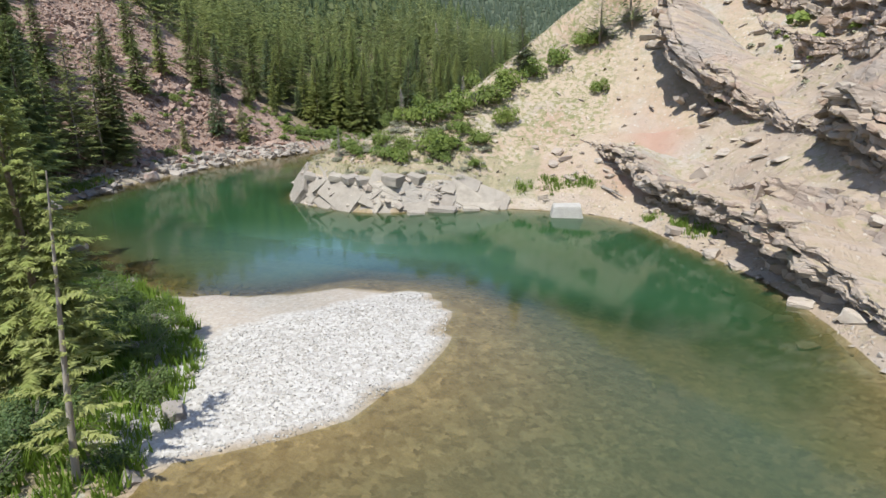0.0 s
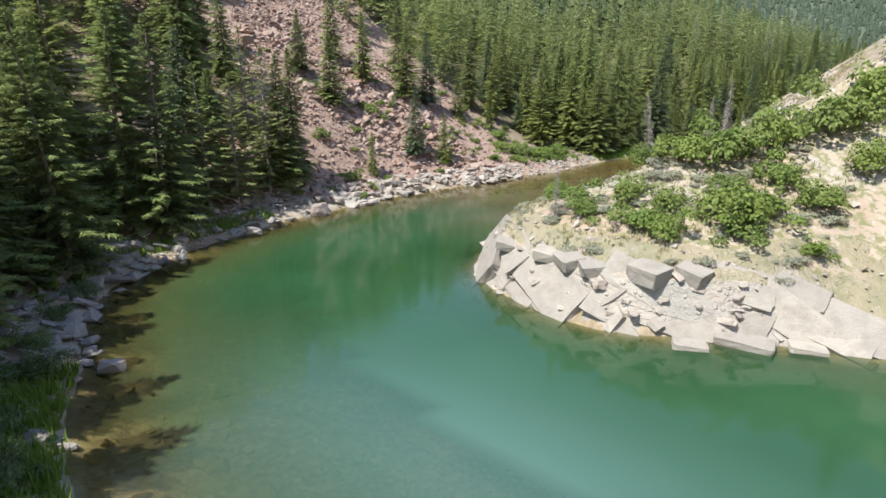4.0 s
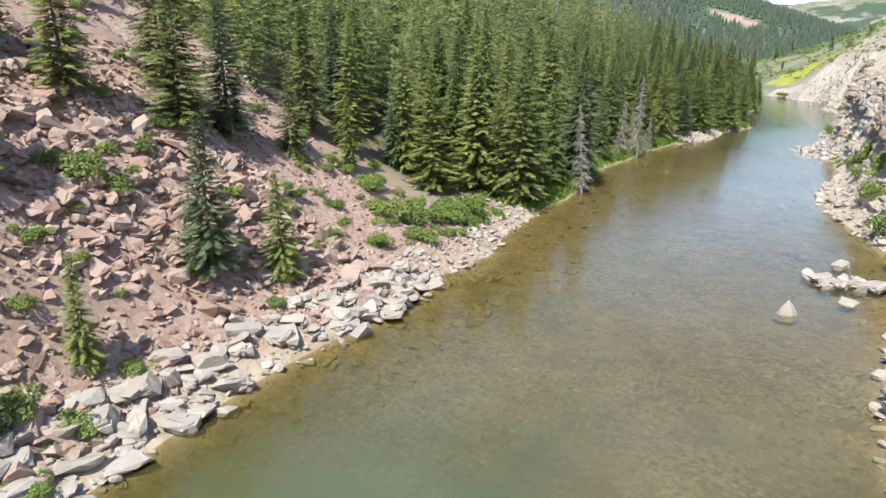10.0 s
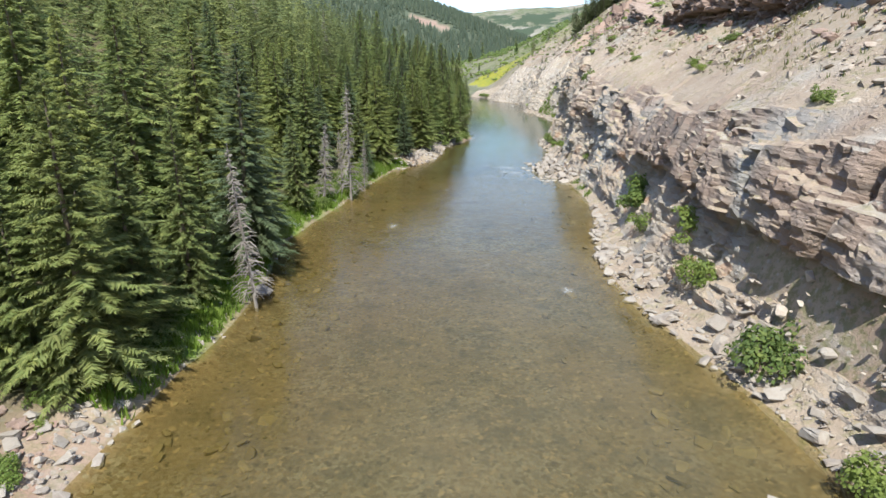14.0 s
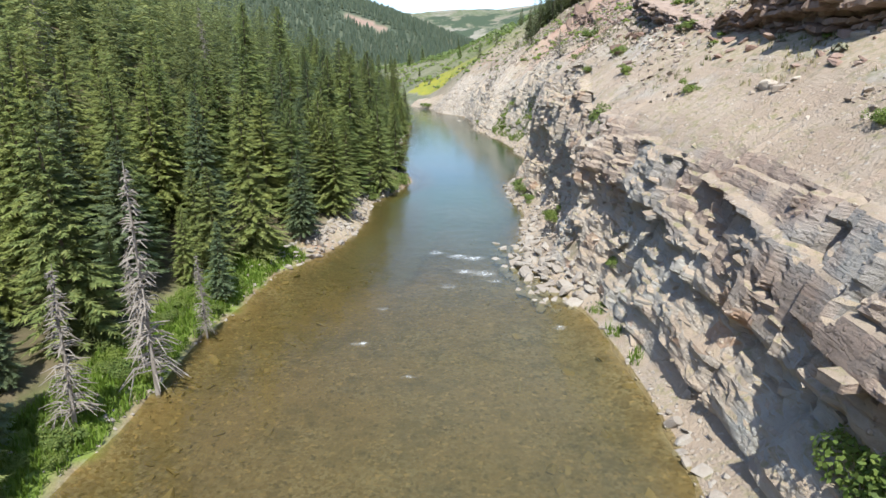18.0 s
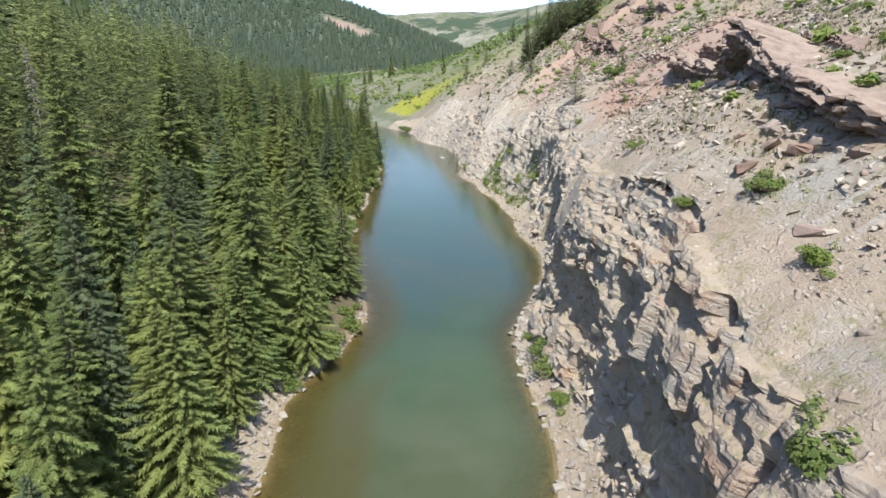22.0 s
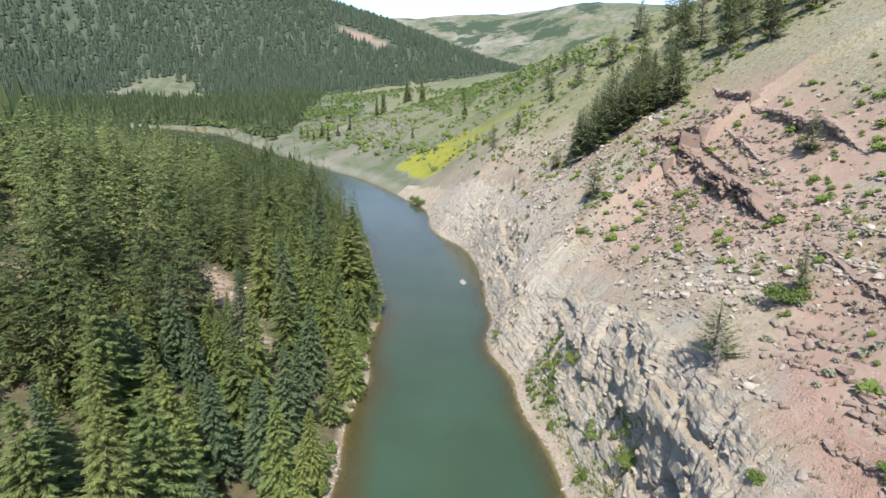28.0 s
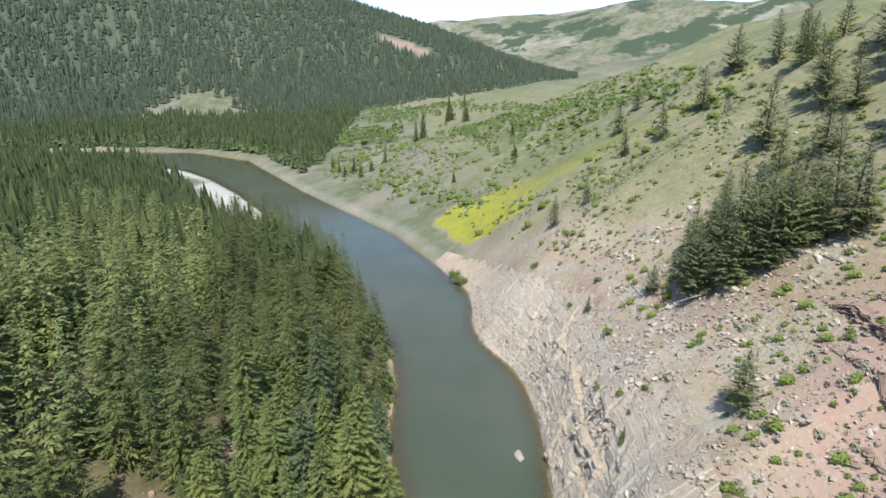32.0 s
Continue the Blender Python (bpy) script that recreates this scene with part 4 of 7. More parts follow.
def spruce_arrays(rng, height=1.0, width=0.17, whorls=30, per=8, sprays=5, bare=0.06, ragged=0.25, droop=0.35, spray=0.36, thin=1.0):
    """Needled branches of a spruce of height 1: drooping boughs, each feathered with pointed sprays on both sides."""
    v, f = [], []
    boughs = whorls * per
    few = sprays < 8
    for k in range(boughs):
        h = bare + (0.985 - bare) * ((k + rng.random()) / boughs) ** 1.2
        full = width * (1 - h) ** 0.8 * (0.75 + 0.25 * min(1, (h - bare) / 0.15)) + 0.012
        a = k * 2.39996 + rng.uniform(-0.3, 0.3)
        r = full * rng.uniform(1 - ragged * 1.6, 1 + ragged * 0.6)
        c, s = math.cos(a), math.sin(a)
        sag = -droop * r * rng.uniform(0.3, 1.5) + 0.4 * r * h
        for j in range(sprays):
            w = 0.22 + 0.78 * (j + rng.random()) / sprays
            hand = 1 if j % 2 else -1
            if j >= sprays - 2:
                hand *= 0.25
            long = (0.033 * spray + spray * r * (1.12 - 0.75 * w)) * rng.uniform(0.7, 1.25) * (1.3 if few else 1)
            ta = a + hand * rng.uniform(0.5, 1.15)
            tx, ty = math.cos(ta), math.sin(ta)
            x0, y0, z0 = r * w * c, r * w * s, h + sag * w ** 1.4 + rng.uniform(-0.004, 0.006)
            wide = long * rng.uniform(0.16, 0.26) * (1.5 if few else thin)
            drop = long * rng.uniform(0.0, 0.45)
            roll = wide * rng.uniform(-0.5, 0.5)
            n = len(v)
            v += [(x0 - ty * wide, y0 + tx * wide, z0 + roll), (x0 + ty * wide, y0 - tx * wide, z0 - roll), (x0 + tx * long, y0 + ty * long, z0 - drop)]
            f.append((n, n + 1, n + 2))
    n = len(v)
    v += [(0.006, 0, 0.93), (-0.004, 0.006, 0.93), (-0.004, -0.006, 0.93), (0, 0, 1.01)]
    f += [(n, n + 1, n + 3), (n + 1, n + 2, n + 3), (n + 2, n, n + 3)]
    return np.array(v) * height, np.array(f)


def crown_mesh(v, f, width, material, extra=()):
    """A crown with twig brown and its inner shade painted in towards the trunk."""
    return mesh_of("crown", v, f, material, False, [("inner", inner_shade(v, width)), *extra])


def inner_shade(v, width):
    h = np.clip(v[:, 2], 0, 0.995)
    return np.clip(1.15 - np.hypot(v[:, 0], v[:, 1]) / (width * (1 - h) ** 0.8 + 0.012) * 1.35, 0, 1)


rng = random.Random(7)
SPRUCE_FORMS = []
for width, droop, ragged, material in ((0.22, 0.35, 0.3, NEEDLE), (0.26, 0.25, 0.35, NEEDLE), (0.19, 0.45, 0.3, NEEDLE), (0.235, 0.3, 0.4, NEEDLE), (0.2, 0.35, 0.25, BLUE_NEEDLE), (0.235, 0.25, 0.35, BLUE_NEEDLE)):
    v, f = spruce_arrays(rng, 1, width, 40, 9, 34, rng.uniform(0.03, 0.1), ragged, droop, 0.24, 0.8)
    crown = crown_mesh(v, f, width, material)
    v, f = tube([(0, 0, -0.03), (0.002, 0, 0.3), (-0.001, 0.002, 0.7), (0, 0, 0.97)], (0.014, 0.011, 0.006, 0.002))
    SPRUCE_FORMS.append((crown, mesh_of("trunk", v, f, BARK)))


FINE_FORMS = []
for width, droop, ragged, material in ((0.235, 0.3, 0.35, NEEDLE), (0.265, 0.2, 0.35, NEEDLE), (0.21, 0.4, 0.3, NEEDLE), (0.225, 0.3, 0.3, BLUE_NEEDLE)):
    v, f = spruce_arrays(rng, 1, width, 38, 9, 74, rng.uniform(0.03, 0.08), ragged, droop, 0.19, 0.6)
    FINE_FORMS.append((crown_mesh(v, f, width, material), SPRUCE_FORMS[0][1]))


YOUNG_NEEDLE = make_leaf("young_needle", (0.25, 0.29, 0.105), (0.32, 0.345, 0.12), (0.42, 0.42, 0.17), 0.6, 0.4)
SPARSE_FORMS = []
for width, droop in ((0.24, 0.15), (0.28, 0.05)):
    v, f = spruce_arrays(rng, 1, width, 30, 6, 70, 0.07, 0.45, droop, 0.19, 0.6)
    pale = tube([(0, 0, -0.03), (0.004, 0, 0.4), (-0.002, 0.003, 0.7), (0, 0, 0.97)], (0.013, 0.010, 0.006, 0.002))
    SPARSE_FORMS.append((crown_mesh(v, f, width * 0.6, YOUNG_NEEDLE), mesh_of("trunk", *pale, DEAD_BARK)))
SPARSE_SPOTS = ((-37.4, 206.5), (-37.8, 210), (-38.8, 217), (-45, 216), (-39.1, 214.9))


def make_spruce(form, label):
    top = new("spruce")
    crown, trunk = (SPRUCE_FORMS + FINE_FORMS + SPARSE_FORMS)[form]
    part("crown", crown, top)
    part("trunk", trunk, top, "scaly brown trunk")
    return tagged(top, label, "spruce", "spruces on the river bank")


def scatter(count, xlo, xhi, ylo, yhi, gap, seed, tries=6):
    """Points at least gap apart."""
    r = random.Random(seed)
    cells, out = {}, []
    for _ in range(count * tries):
        x, y = r.uniform(xlo, xhi), r.uniform(ylo, yhi)
        c = (int(x // gap), int(y // gap))
        near = [p for i in (-1, 0, 1) for j in (-1, 0, 1) for p in cells.get((c[0] + i, c[1] + j), ())]
        if all((x - p[0]) ** 2 + (y - p[1]) ** 2 > gap * gap for p in near):
            cells.setdefault(c, []).append((x, y))
            out.append((x, y))
            if len(out) >= count:
                break
    return out


SINGLE_SPRUCES = [(-14, 180.5, 16.6), (-10, 177, 17.9), (-18, 177, 19.3), (-13, 173.5, 19.3), (-7, 172.5, 17.9), (-22, 180, 20.7), (-19.5, 386, 14), (-17, 394, 13), (-22, 391, 15), (-24, 384, 15), (-16.5, 401, 14), (-20, 399, 15), (-44, 279, 15), (-49, 281, 16), (-38, 285, 12), (-53, 275, 14), (-39.1, 214.9, 17), (-40.5, 219.5, 16), (-42.4, 242.5, 10.5), (-40.8, 232.3, 6), (-52.5, 250.5, 12), (-55, 243.3, 11), (-59.2, 240.4, 12), (-54.5, 230.6, 9), (-37.4, 206.5, 15), (-37.8, 210, 14), (-38.8, 217, 12), (-51.3, 262.4, 8), (-41, 286, 14), (-46.5, 290.5, 14), (8.5, 172, 12), (13.5, 168.5, 14.5), (-45, 216, 14), (-49, 212, 15), (-53, 256, 13), (-57, 253, 14), (-28, 188, 15.2), (-32.5, 191.5, 17.9), (-34, 197, 19.3), (-37, 203, 14), (-24, 185, 13.8), (-19, 182.5, 12.4), (-39, 194, 20.7), (-30, 184, 17.9), (-1, 176, 17), (-6, 178.5, 16), (-16.5, 182, 17), (-26, 190, 19), (-33, 200, 20), (-36, 190, 21)]


def plant_forest():
    pts = np.array([q[:2] for q in SINGLE_SPRUCES] + scatter(4000, -200, 24, 150, 720, 4.2, 11, 9))
    z, d, left, wet, along, bar = land(pts[:, 0], pts[:, 1], True)
    thin = bumps(pts[:, 0], pts[:, 1], 24, 3, 23)
    r = random.Random(5)
    near, rest = [], []
    for k, ((x, y), h, dd, lf, w, al, t) in enumerate(zip(pts, z, d, left, wet, along, thin)):
        turn, form = r.uniform(0, 360), r.randrange(6) if r.random() < 0.6 else r.randrange(4)
        if k < len(SINGLE_SPRUCES):
            near.append((x, y, h, SINGLE_SPRUCES[k][2], turn, 10 + k % 2 if (round(x, 1), round(y, 1)) in SPARSE_SPOTS else 6 + form % 4, 0))
            continue
        if w or not lf or dd < (0.5 if al > 402 or 284 < al < 366 else 2.2) + 1.0 * r.random():
            continue
        if 221 < al < 266 and dd < 60 and r.random() > 0.02 + 0.3 * (dd > 34):
            continue
        if 266 <= al < 284 and dd < 12:
            continue
        if al < 190 and (dd < 16 or y < 182):
            continue
        if 190 <= al < 224 and (dd < 4 or (dd < 14 and r.random() < 0.36)):
            continue
        if 368 < al < 402 and dd < 2.6:
            continue
        if any(math.hypot(x - cx, y - cy) < cr for cx, cy, cr in CLEARINGS):
            continue
        size = r.choice((r.uniform(16, 22), r.uniform(13, 17), r.uniform(13, 17), r.uniform(7, 12))) * (1.0 if dd > 5 else r.uniform(0.65, 1.0))
        if al > 400:
            size *= 1.12
        if (dd < 8 and al < 310) or (dd < 13 and 366 < al < 440):
            form = 6 + form % 4
        (near if dd < 26 and y < 570 else rest).append((x, y, h, size, turn, form, dd))
    near.sort(key=lambda q: q[6])
    rest += near[300:]
    made = {}
    for x, y, h, size, turn, form, dd in near[:300]:
        m = Matrix.LocRotScale((x, y, h), Euler((r.gauss(0, 0.02), r.gauss(0, 0.02), radians(turn))), (size * r.uniform(0.85, 1.15), size * r.uniform(0.85, 1.15), size))
        if form not in made:
            made[form] = make_spruce(form, "tall bluish-green spruce on the rocky bank" if form in (4, 5, 9) else "sparse yellowish-green conifer with a pale trunk on the bank" if form > 9 else "tall dark green spruce with drooping boughs on the bank")
            made[form].matrix_basis = m
        else:
            one = copy_thing(made[form], Matrix())
            one.matrix_basis = m
    return rest


def plant_far(name, rows, whorls, per, sprays, material, seed, label):
    """Woods that nobody could count, as one mesh."""
    r = random.Random(seed)
    forms = []
    for width in (0.18, 0.2, 0.22, 0.24, 0.26, 0.29):
        v, f = spruce_arrays(r, 1, width, whorls, per, sprays, 0.05, 0.45, r.uniform(0.2, 0.45), 0.3)
        forms.append((v, f, inner_shade(v, width)))
    vs, fs, tones, inner, n = [], [], [], [], 0
    for x, y, h, size, turn, *_ in rows:
        v, f, share = forms[r.randrange(6)]
        inner.append(share)
        c, s = math.cos(radians(turn)), math.sin(radians(turn))
        k = r.uniform(0.8, 1.15)
        w = np.stack([(v[:, 0] * c - v[:, 1] * s) * size * k + x, (v[:, 0] * s + v[:, 1] * c) * size * k + y, v[:, 2] * size + h], 1)
        vs.append(w)
        fs.append(f + n)
        tones.append(np.full(len(v), r.random()))
        n += len(v)
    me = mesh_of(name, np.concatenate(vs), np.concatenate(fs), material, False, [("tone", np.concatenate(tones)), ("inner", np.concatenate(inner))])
    return tagged(new(name, me), label, "forest", kind="stuff")


rest = plant_forest()
FAR_REST = [q for q in rest if q[6] > 85]
rest = [q for q in rest if q[6] <= 85]
plant_far("spruce_forest", [q for q in rest if q[6] < 45 and q[1] < 400], 18, 9, 9, NEEDLE, 3, "dense green spruce forest on the slope")
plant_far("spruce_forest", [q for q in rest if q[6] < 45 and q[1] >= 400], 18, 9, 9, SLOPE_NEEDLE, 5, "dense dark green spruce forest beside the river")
plant_far("spruce_forest", [q for q in rest if q[6] >= 45], 14, 8, 6, WOOD_NEEDLE, 4, "dense green spruce forest higher up the slope")


def leaf_cloud(r, count, blobs, size, flat=0.5):
    """Small pointed leaf clumps spread over the outer parts of some blobs: (x, y, z, radius, height)."""
    v, f = [], []
    total = sum(b[3] ** 2 for b in blobs)
    for bx, by, bz, br, bh in blobs:
        for _ in range(max(6, int(count * br * br / total))):
            a, u = r.uniform(0, 2 * math.pi), r.uniform(-0.35, 1)
            k = r.uniform(0.45, 1.0) ** 0.5
            c = math.sqrt(max(0, 1 - u * u)) * k
            p = np.array((bx + br * c * math.cos(a), by + br * c * math.sin(a), bz + bh * (u * k)))
            out = np.array((math.cos(a) * c, math.sin(a) * c, u * 0.8 + flat))
            out /= np.linalg.norm(out) + 1e-6
            side = np.cross(out, (r.gauss(0, 1), r.gauss(0, 1), r.gauss(0, 1)))
            side /= np.linalg.norm(side) + 1e-6
            up = np.cross(side, out)
            s = size * r.uniform(0.6, 1.4)
            n = len(v)
            v += [p - side * s * 0.5, p + side * s * 0.5, p + up * s * 0.9 + out * s * 0.35, p - up * s * 0.5 - out * s * 0.2]
            f += [(n, n + 1, n + 2), (n, n + 3, n + 1)]
    return np.array(v), np.array(f)


def twigs(r, count, reach, height, thick=0.02, start=0.0):
    out = []
    for _ in range(count):
        a, k = r.uniform(0, 2 * math.pi), r.uniform(0.3, 1)
        tip = (math.cos(a) * reach * k, math.sin(a) * reach * k, height * r.uniform(0.6, 1))
        mid = (tip[0] * 0.35, tip[1] * 0.35, tip[2] * 0.55)
        out.append(tube([(0, 0, start), mid, tip], (thick, thick * 0.7, thick * 0.25), 3))
    return join(out)


r = random.Random(21)
SHRUB_FORMS = []
for k in range(4):
    blobs = [(r.uniform(-0.45, 0.45), r.uniform(-0.45, 0.45), r.uniform(0.25, 0.5), r.uniform(0.35, 0.6), r.uniform(0.3, 0.5)) for _ in range(4)] + [(r.uniform(-0.75, 0.75), r.uniform(-0.75, 0.75), r.uniform(0.1, 0.85), r.uniform(0.15, 0.34), r.uniform(0.15, 0.4)) for _ in range(7)]
    SHRUB_FORMS.append((mesh_of("foliage", *leaf_cloud(r, 1500, blobs, 0.072), LEAF, False), mesh_of("stem", *twigs(r, 7, 0.5, 0.6), BARK)))
SAGE_FORMS = []
for k in range(3):
    blobs = [(r.uniform(-0.4, 0.4), r.uniform(-0.4, 0.4), r.uniform(0.15, 0.4), r.uniform(0.3, 0.5), r.uniform(0.25, 0.4)) for _ in range(5)]
    SAGE_FORMS.append((mesh_of("foliage", *leaf_cloud(r, 950, blobs, 0.065), SAGE, False), mesh_of("stem", *twigs(r, 6, 0.45, 0.5), DEAD_BARK)))


WILLOW = make_leaf("willow_leaf", (0.085, 0.14, 0.045), (0.135, 0.19, 0.06), (0.21, 0.25, 0.09), 0.6, 0.4)
WILLOW_FORMS = []
for k in range(3):
    blobs = [(r.uniform(-0.5, 0.5), r.uniform(-0.5, 0.5), r.uniform(0.2, 0.55), r.uniform(0.25, 0.5), r.uniform(0.25, 0.5)) for _ in range(5)] + [(r.uniform(-0.85, 0.85), r.uniform(-0.85, 0.85), r.uniform(0.1, 1.0), r.uniform(0.1, 0.26), r.uniform(0.15, 0.4)) for _ in range(10)]
    WILLOW_FORMS.append((mesh_of("foliage", *leaf_cloud(r, 3000, blobs, 0.042), WILLOW, False), mesh_of("stem", *twigs(r, 16, 0.7, 0.95, 0.014), DEAD_BARK)))
PINE = make_leaf("pine_needle", (0.125, 0.155, 0.065), (0.175, 0.2, 0.085), (0.25, 0.265, 0.13), 0.6, 0.35)
PINE_FORMS = []
for width, droop, boughs in ((0.3, -0.1, 28), (0.26, 0.1, 30), (0.34, -0.25, 24)):
    crown = spruce_arrays(r, 1, width, boughs, 8, 16, 0.08, 0.5, droop, 0.26)
    trunk = tube([(0, 0, -0.05), (0.01, 0, 0.4), (0, 0.01, 0.95)], (0.02, 0.013, 0.003))
    PINE_FORMS.append((mesh_of("crown", *crown, PINE, False), mesh_of("trunk", *trunk, BARK)))


def dead_arrays(r, branches=90, reach=0.13, low=0.1, droop=0.3):
    out = [tube([(0, 0, -0.03), (0.004, 0, 0.35), (-0.004, 0.003, 0.7), (0.003, 0, 1)], (0.013, 0.010, 0.006, 0.0015))]
    for k in range(branches):
        h = r.uniform(low, 0.97)
        a, long = r.uniform(0, 2 * math.pi), reach * (1.15 - h) * r.uniform(0.4, 1.1)
        c, s = math.cos(a), math.sin(a)
        tip = (c * long, s * long, h - long * droop * r.uniform(-0.2, 1.6))
        out.append(tube([(0, 0, h), (c * long * 0.5, s * long * 0.5, h + long * 0.05), tip], (0.0045, 0.0035, 0.0014), 3))
        if r.random() < 0.6:
            t2 = (tip[0] * 0.8 - s * long * 0.3, tip[1] * 0.8 + c * long * 0.3, tip[2] - long * 0.15)
            out.append(tube([(c * long * 0.5, s * long * 0.5, h + long * 0.03), t2], (0.0022, 0.0007), 3))
    return out


DEAD_FORMS = []
for k in range(3):
    pieces = dead_arrays(r, 230 if k < 2 else 120, 0.15 if k < 2 else 0.2)
    DEAD_FORMS.append((mesh_of("trunk", *pieces[0], DEAD_BARK), mesh_of("crown", *join(pieces[1:]), DEAD_BARK, False)))


# ---- stones ----
def hull_arrays(r, points, sx, sy, sz, cut=0.55):
    """An angular stone: the hull of points on a rough box."""
    bm = bmesh.new()
    for _ in range(points):
        p = Vector((r.uniform(-1, 1), r.uniform(-1, 1), r.uniform(-1, 1)))
        m = max(abs(p.x), abs(p.y), abs(p.z))
        p = p / m * r.uniform(cut + 0.2, 1) if r.random() < 0.85 else p
        bm.verts.new((p.x * sx, p.y * sy, p.z * sz))
    res = bmesh.ops.convex_hull(bm, input=bm.verts)
    bmesh.ops.delete(bm, geom=[g for g in res["geom_interior"] if isinstance(g, bmesh.types.BMVert)], context="VERTS")
    bmesh.ops.triangulate(bm, faces=bm.faces)
    bm.verts.index_update()
    v = np.array([q.co[:] for q in bm.verts])
    f = np.array([[q.index for q in t.verts] for t in bm.faces])
    bm.free()
    return v, f


def roughened(shape, r, amount=0.06):
    """The same stone with each triangle cut in four and its surface worn uneven."""
    v, f = shape
    v, cut, out = [np.array(q) for q in v], {}, []

    def middle(a, b):
        k = (min(a, b), max(a, b))
        if k not in cut:
            m = (v[a] + v[b]) / 2
            cut[k] = len(v)
            v.append(m * (1 + r.gauss(0, amount)) + np.array([r.gauss(0, amount * 0.3) for _ in range(3)]))
        return cut[k]

    for a, b, c in f:
        d, e, g = middle(a, b), middle(b, c), middle(c, a)
        out += [(a, d, g), (d, b, e), (g, e, c), (d, e, g)]
    return np.array(v), np.array(out)


r = random.Random(33)
STONE_SHAPES = [hull_arrays(r, r.choice((18, 22, 28)), 1, r.uniform(0.6, 0.95), r.uniform(0.35, 0.75)) for _ in range(10)]
SLAB_SHAPES = [hull_arrays(r, r.choice((18, 22, 26)), 1, r.uniform(0.5, 0.9), r.uniform(0.16, 0.3), 0.7) for _ in range(8)]
CHIP_SHAPES = [hull_arrays(r, 9, 1, r.uniform(0.6, 0.9), r.uniform(0.35, 0.7)) for _ in range(5)]
ROUGH_SHAPES = [roughened(q, r) for q in STONE_SHAPES] + [roughened(q, r, 0.035) for q in SLAB_SHAPES]
STONES = {m: [mesh_of("stone", v, f, m, False) for v, f in ROUGH_SHAPES] for m in (PALE_STONE, RED_STONE, GREY_STONE, LEDGE_STONE, CREAM_STONE)}


def stone(name, x, y, z, size, material, label, group, shape=None, turn=None, tilt=12, flat=1.0, r=r):
    k = r.randrange(len(STONES[material])) if shape is None else shape
    ob = new(name, STONES[material][k])
    ob.matrix_basis = Matrix.LocRotScale((x, y, z), Euler((radians(r.gauss(0, tilt)), radians(r.gauss(0, tilt)), radians(r.uniform(0, 360) if turn is None else turn))), (size, size, size * flat))
    return tagged(ob, label, "rock", group)


def shore_spots(line, ylo, yhi, dlo, dhi, count, seed, land_side):
    """Random places along a shore, dlo to dhi metres up from the water."""
    rr = random.Random(seed)
    pts = line[(line[:, 1] > ylo) & (line[:, 1] < yhi)]
    tang = np.gradient(smoothed(pts, 3), axis=0)
    out = []
    for _ in range(count):
        k = rr.randrange(len(pts))
        t = tang[k] / (np.hypot(*tang[k]) + 1e-9)
        n = np.array((t[1], -t[0])) * land_side
        p = pts[k] + n * rr.uniform(dlo, dhi) + t * rr.uniform(-0.5, 0.5)
        out.append((p[0], p[1]))
    return np.array(out)


LOOSE = {"pale": [], "grey": []}


def lay_stones(name, spots, lo, hi, material, label, group, seed, things, tilt=14, sink=0.25):
    """The largest stones as things, the rest kept for one joined mesh."""
    rr = random.Random(seed)
    rows = [(x, y, max(h, -0.5), lo + (hi - lo) * rr.random() ** 2.2) for (x, y), h in zip(spots, land(spots[:, 0], spots[:, 1]))]
    rows.sort(key=lambda q: -q[3])
    for x, y, h, s in rows[:things]:
        stone(name, x, y, h + s * sink, s, material, label, group, tilt=tilt, r=rr)
    LOOSE["grey" if material is GREY_STONE else "pale"] += [(x, y, h + s * sink, s) for x, y, h, s in rows[things:]]


G1, G2, G3 = "boulders along the scree shore", "pale boulders at the cliff's foot", "boulders along the wooded shore"
lay_stones("shore_rock", shore_spots(LEFT_LINE, 186, 226, -0.6, 5, 520, 1, -1), 0.16, 0.9, GREY_STONE, "grey angular boulder on the shaded scree shore", G1, 1, 130)
lay_stones("shore_rock", shore_spots(LEFT_LINE, 222, 258, -0.6, 4.2, 420, 2, -1), 0.16, 1.15, PALE_STONE, "pale grey-pink angular boulder at the water's edge", G1, 2, 120)
lay_stones("shore_rock", shore_spots(LEFT_LINE, 257, 284, -0.5, 4.0, 330, 12, -1), 0.1, 0.55, PALE_STONE, "small pale stone on the sandy shore", G1, 12, 15)
lay_stones("boulder", shore_spots(RIGHT_LINE, 262, 335, -0.3, 3.6, 330, 3, 1), 0.18, 0.8, PALE_STONE, "pale tan slab fallen at the cliff's foot", G2, 3, 30)
lay_stones("boulder", shore_spots(RIGHT_LINE, 352, 374, -3.8, 2.2, 210, 4, 1), 0.22, 0.95, PALE_STONE, "pale grey broken slab on the rocky spit", G2, 4, 22)
lay_stones("boulder", shore_spots(RIGHT_LINE, 376, 435, -0.3, 2.6, 170, 5, 1), 0.18, 0.7, PALE_STONE, "pale stone on the narrow beach below the cliff", G2, 5, 12)
lay_stones("boulder", shore_spots(LEFT_LINE, 366, 404, -0.3, 3.6, 210, 6, -1), 0.18, 0.7, PALE_STONE, "pinkish stone on the bank below the spruces", G3, 6, 20)
lay_stones("boulder", shore_spots(LEFT_LINE, 404, 560, -0.2, 1.4, 130, 7, -1), 0.18, 0.6, PALE_STONE, "pale stone at the foot of the wooded bank", G3, 7, 8)
lay_stones("boulder", shore_spots(LEFT_LINE, 160, 192, -0.2, 3.6, 40, 9, -1), 0.25, 0.8, GREY_STONE, "grey boulder among grass on the near bank", G3, 9, 12)

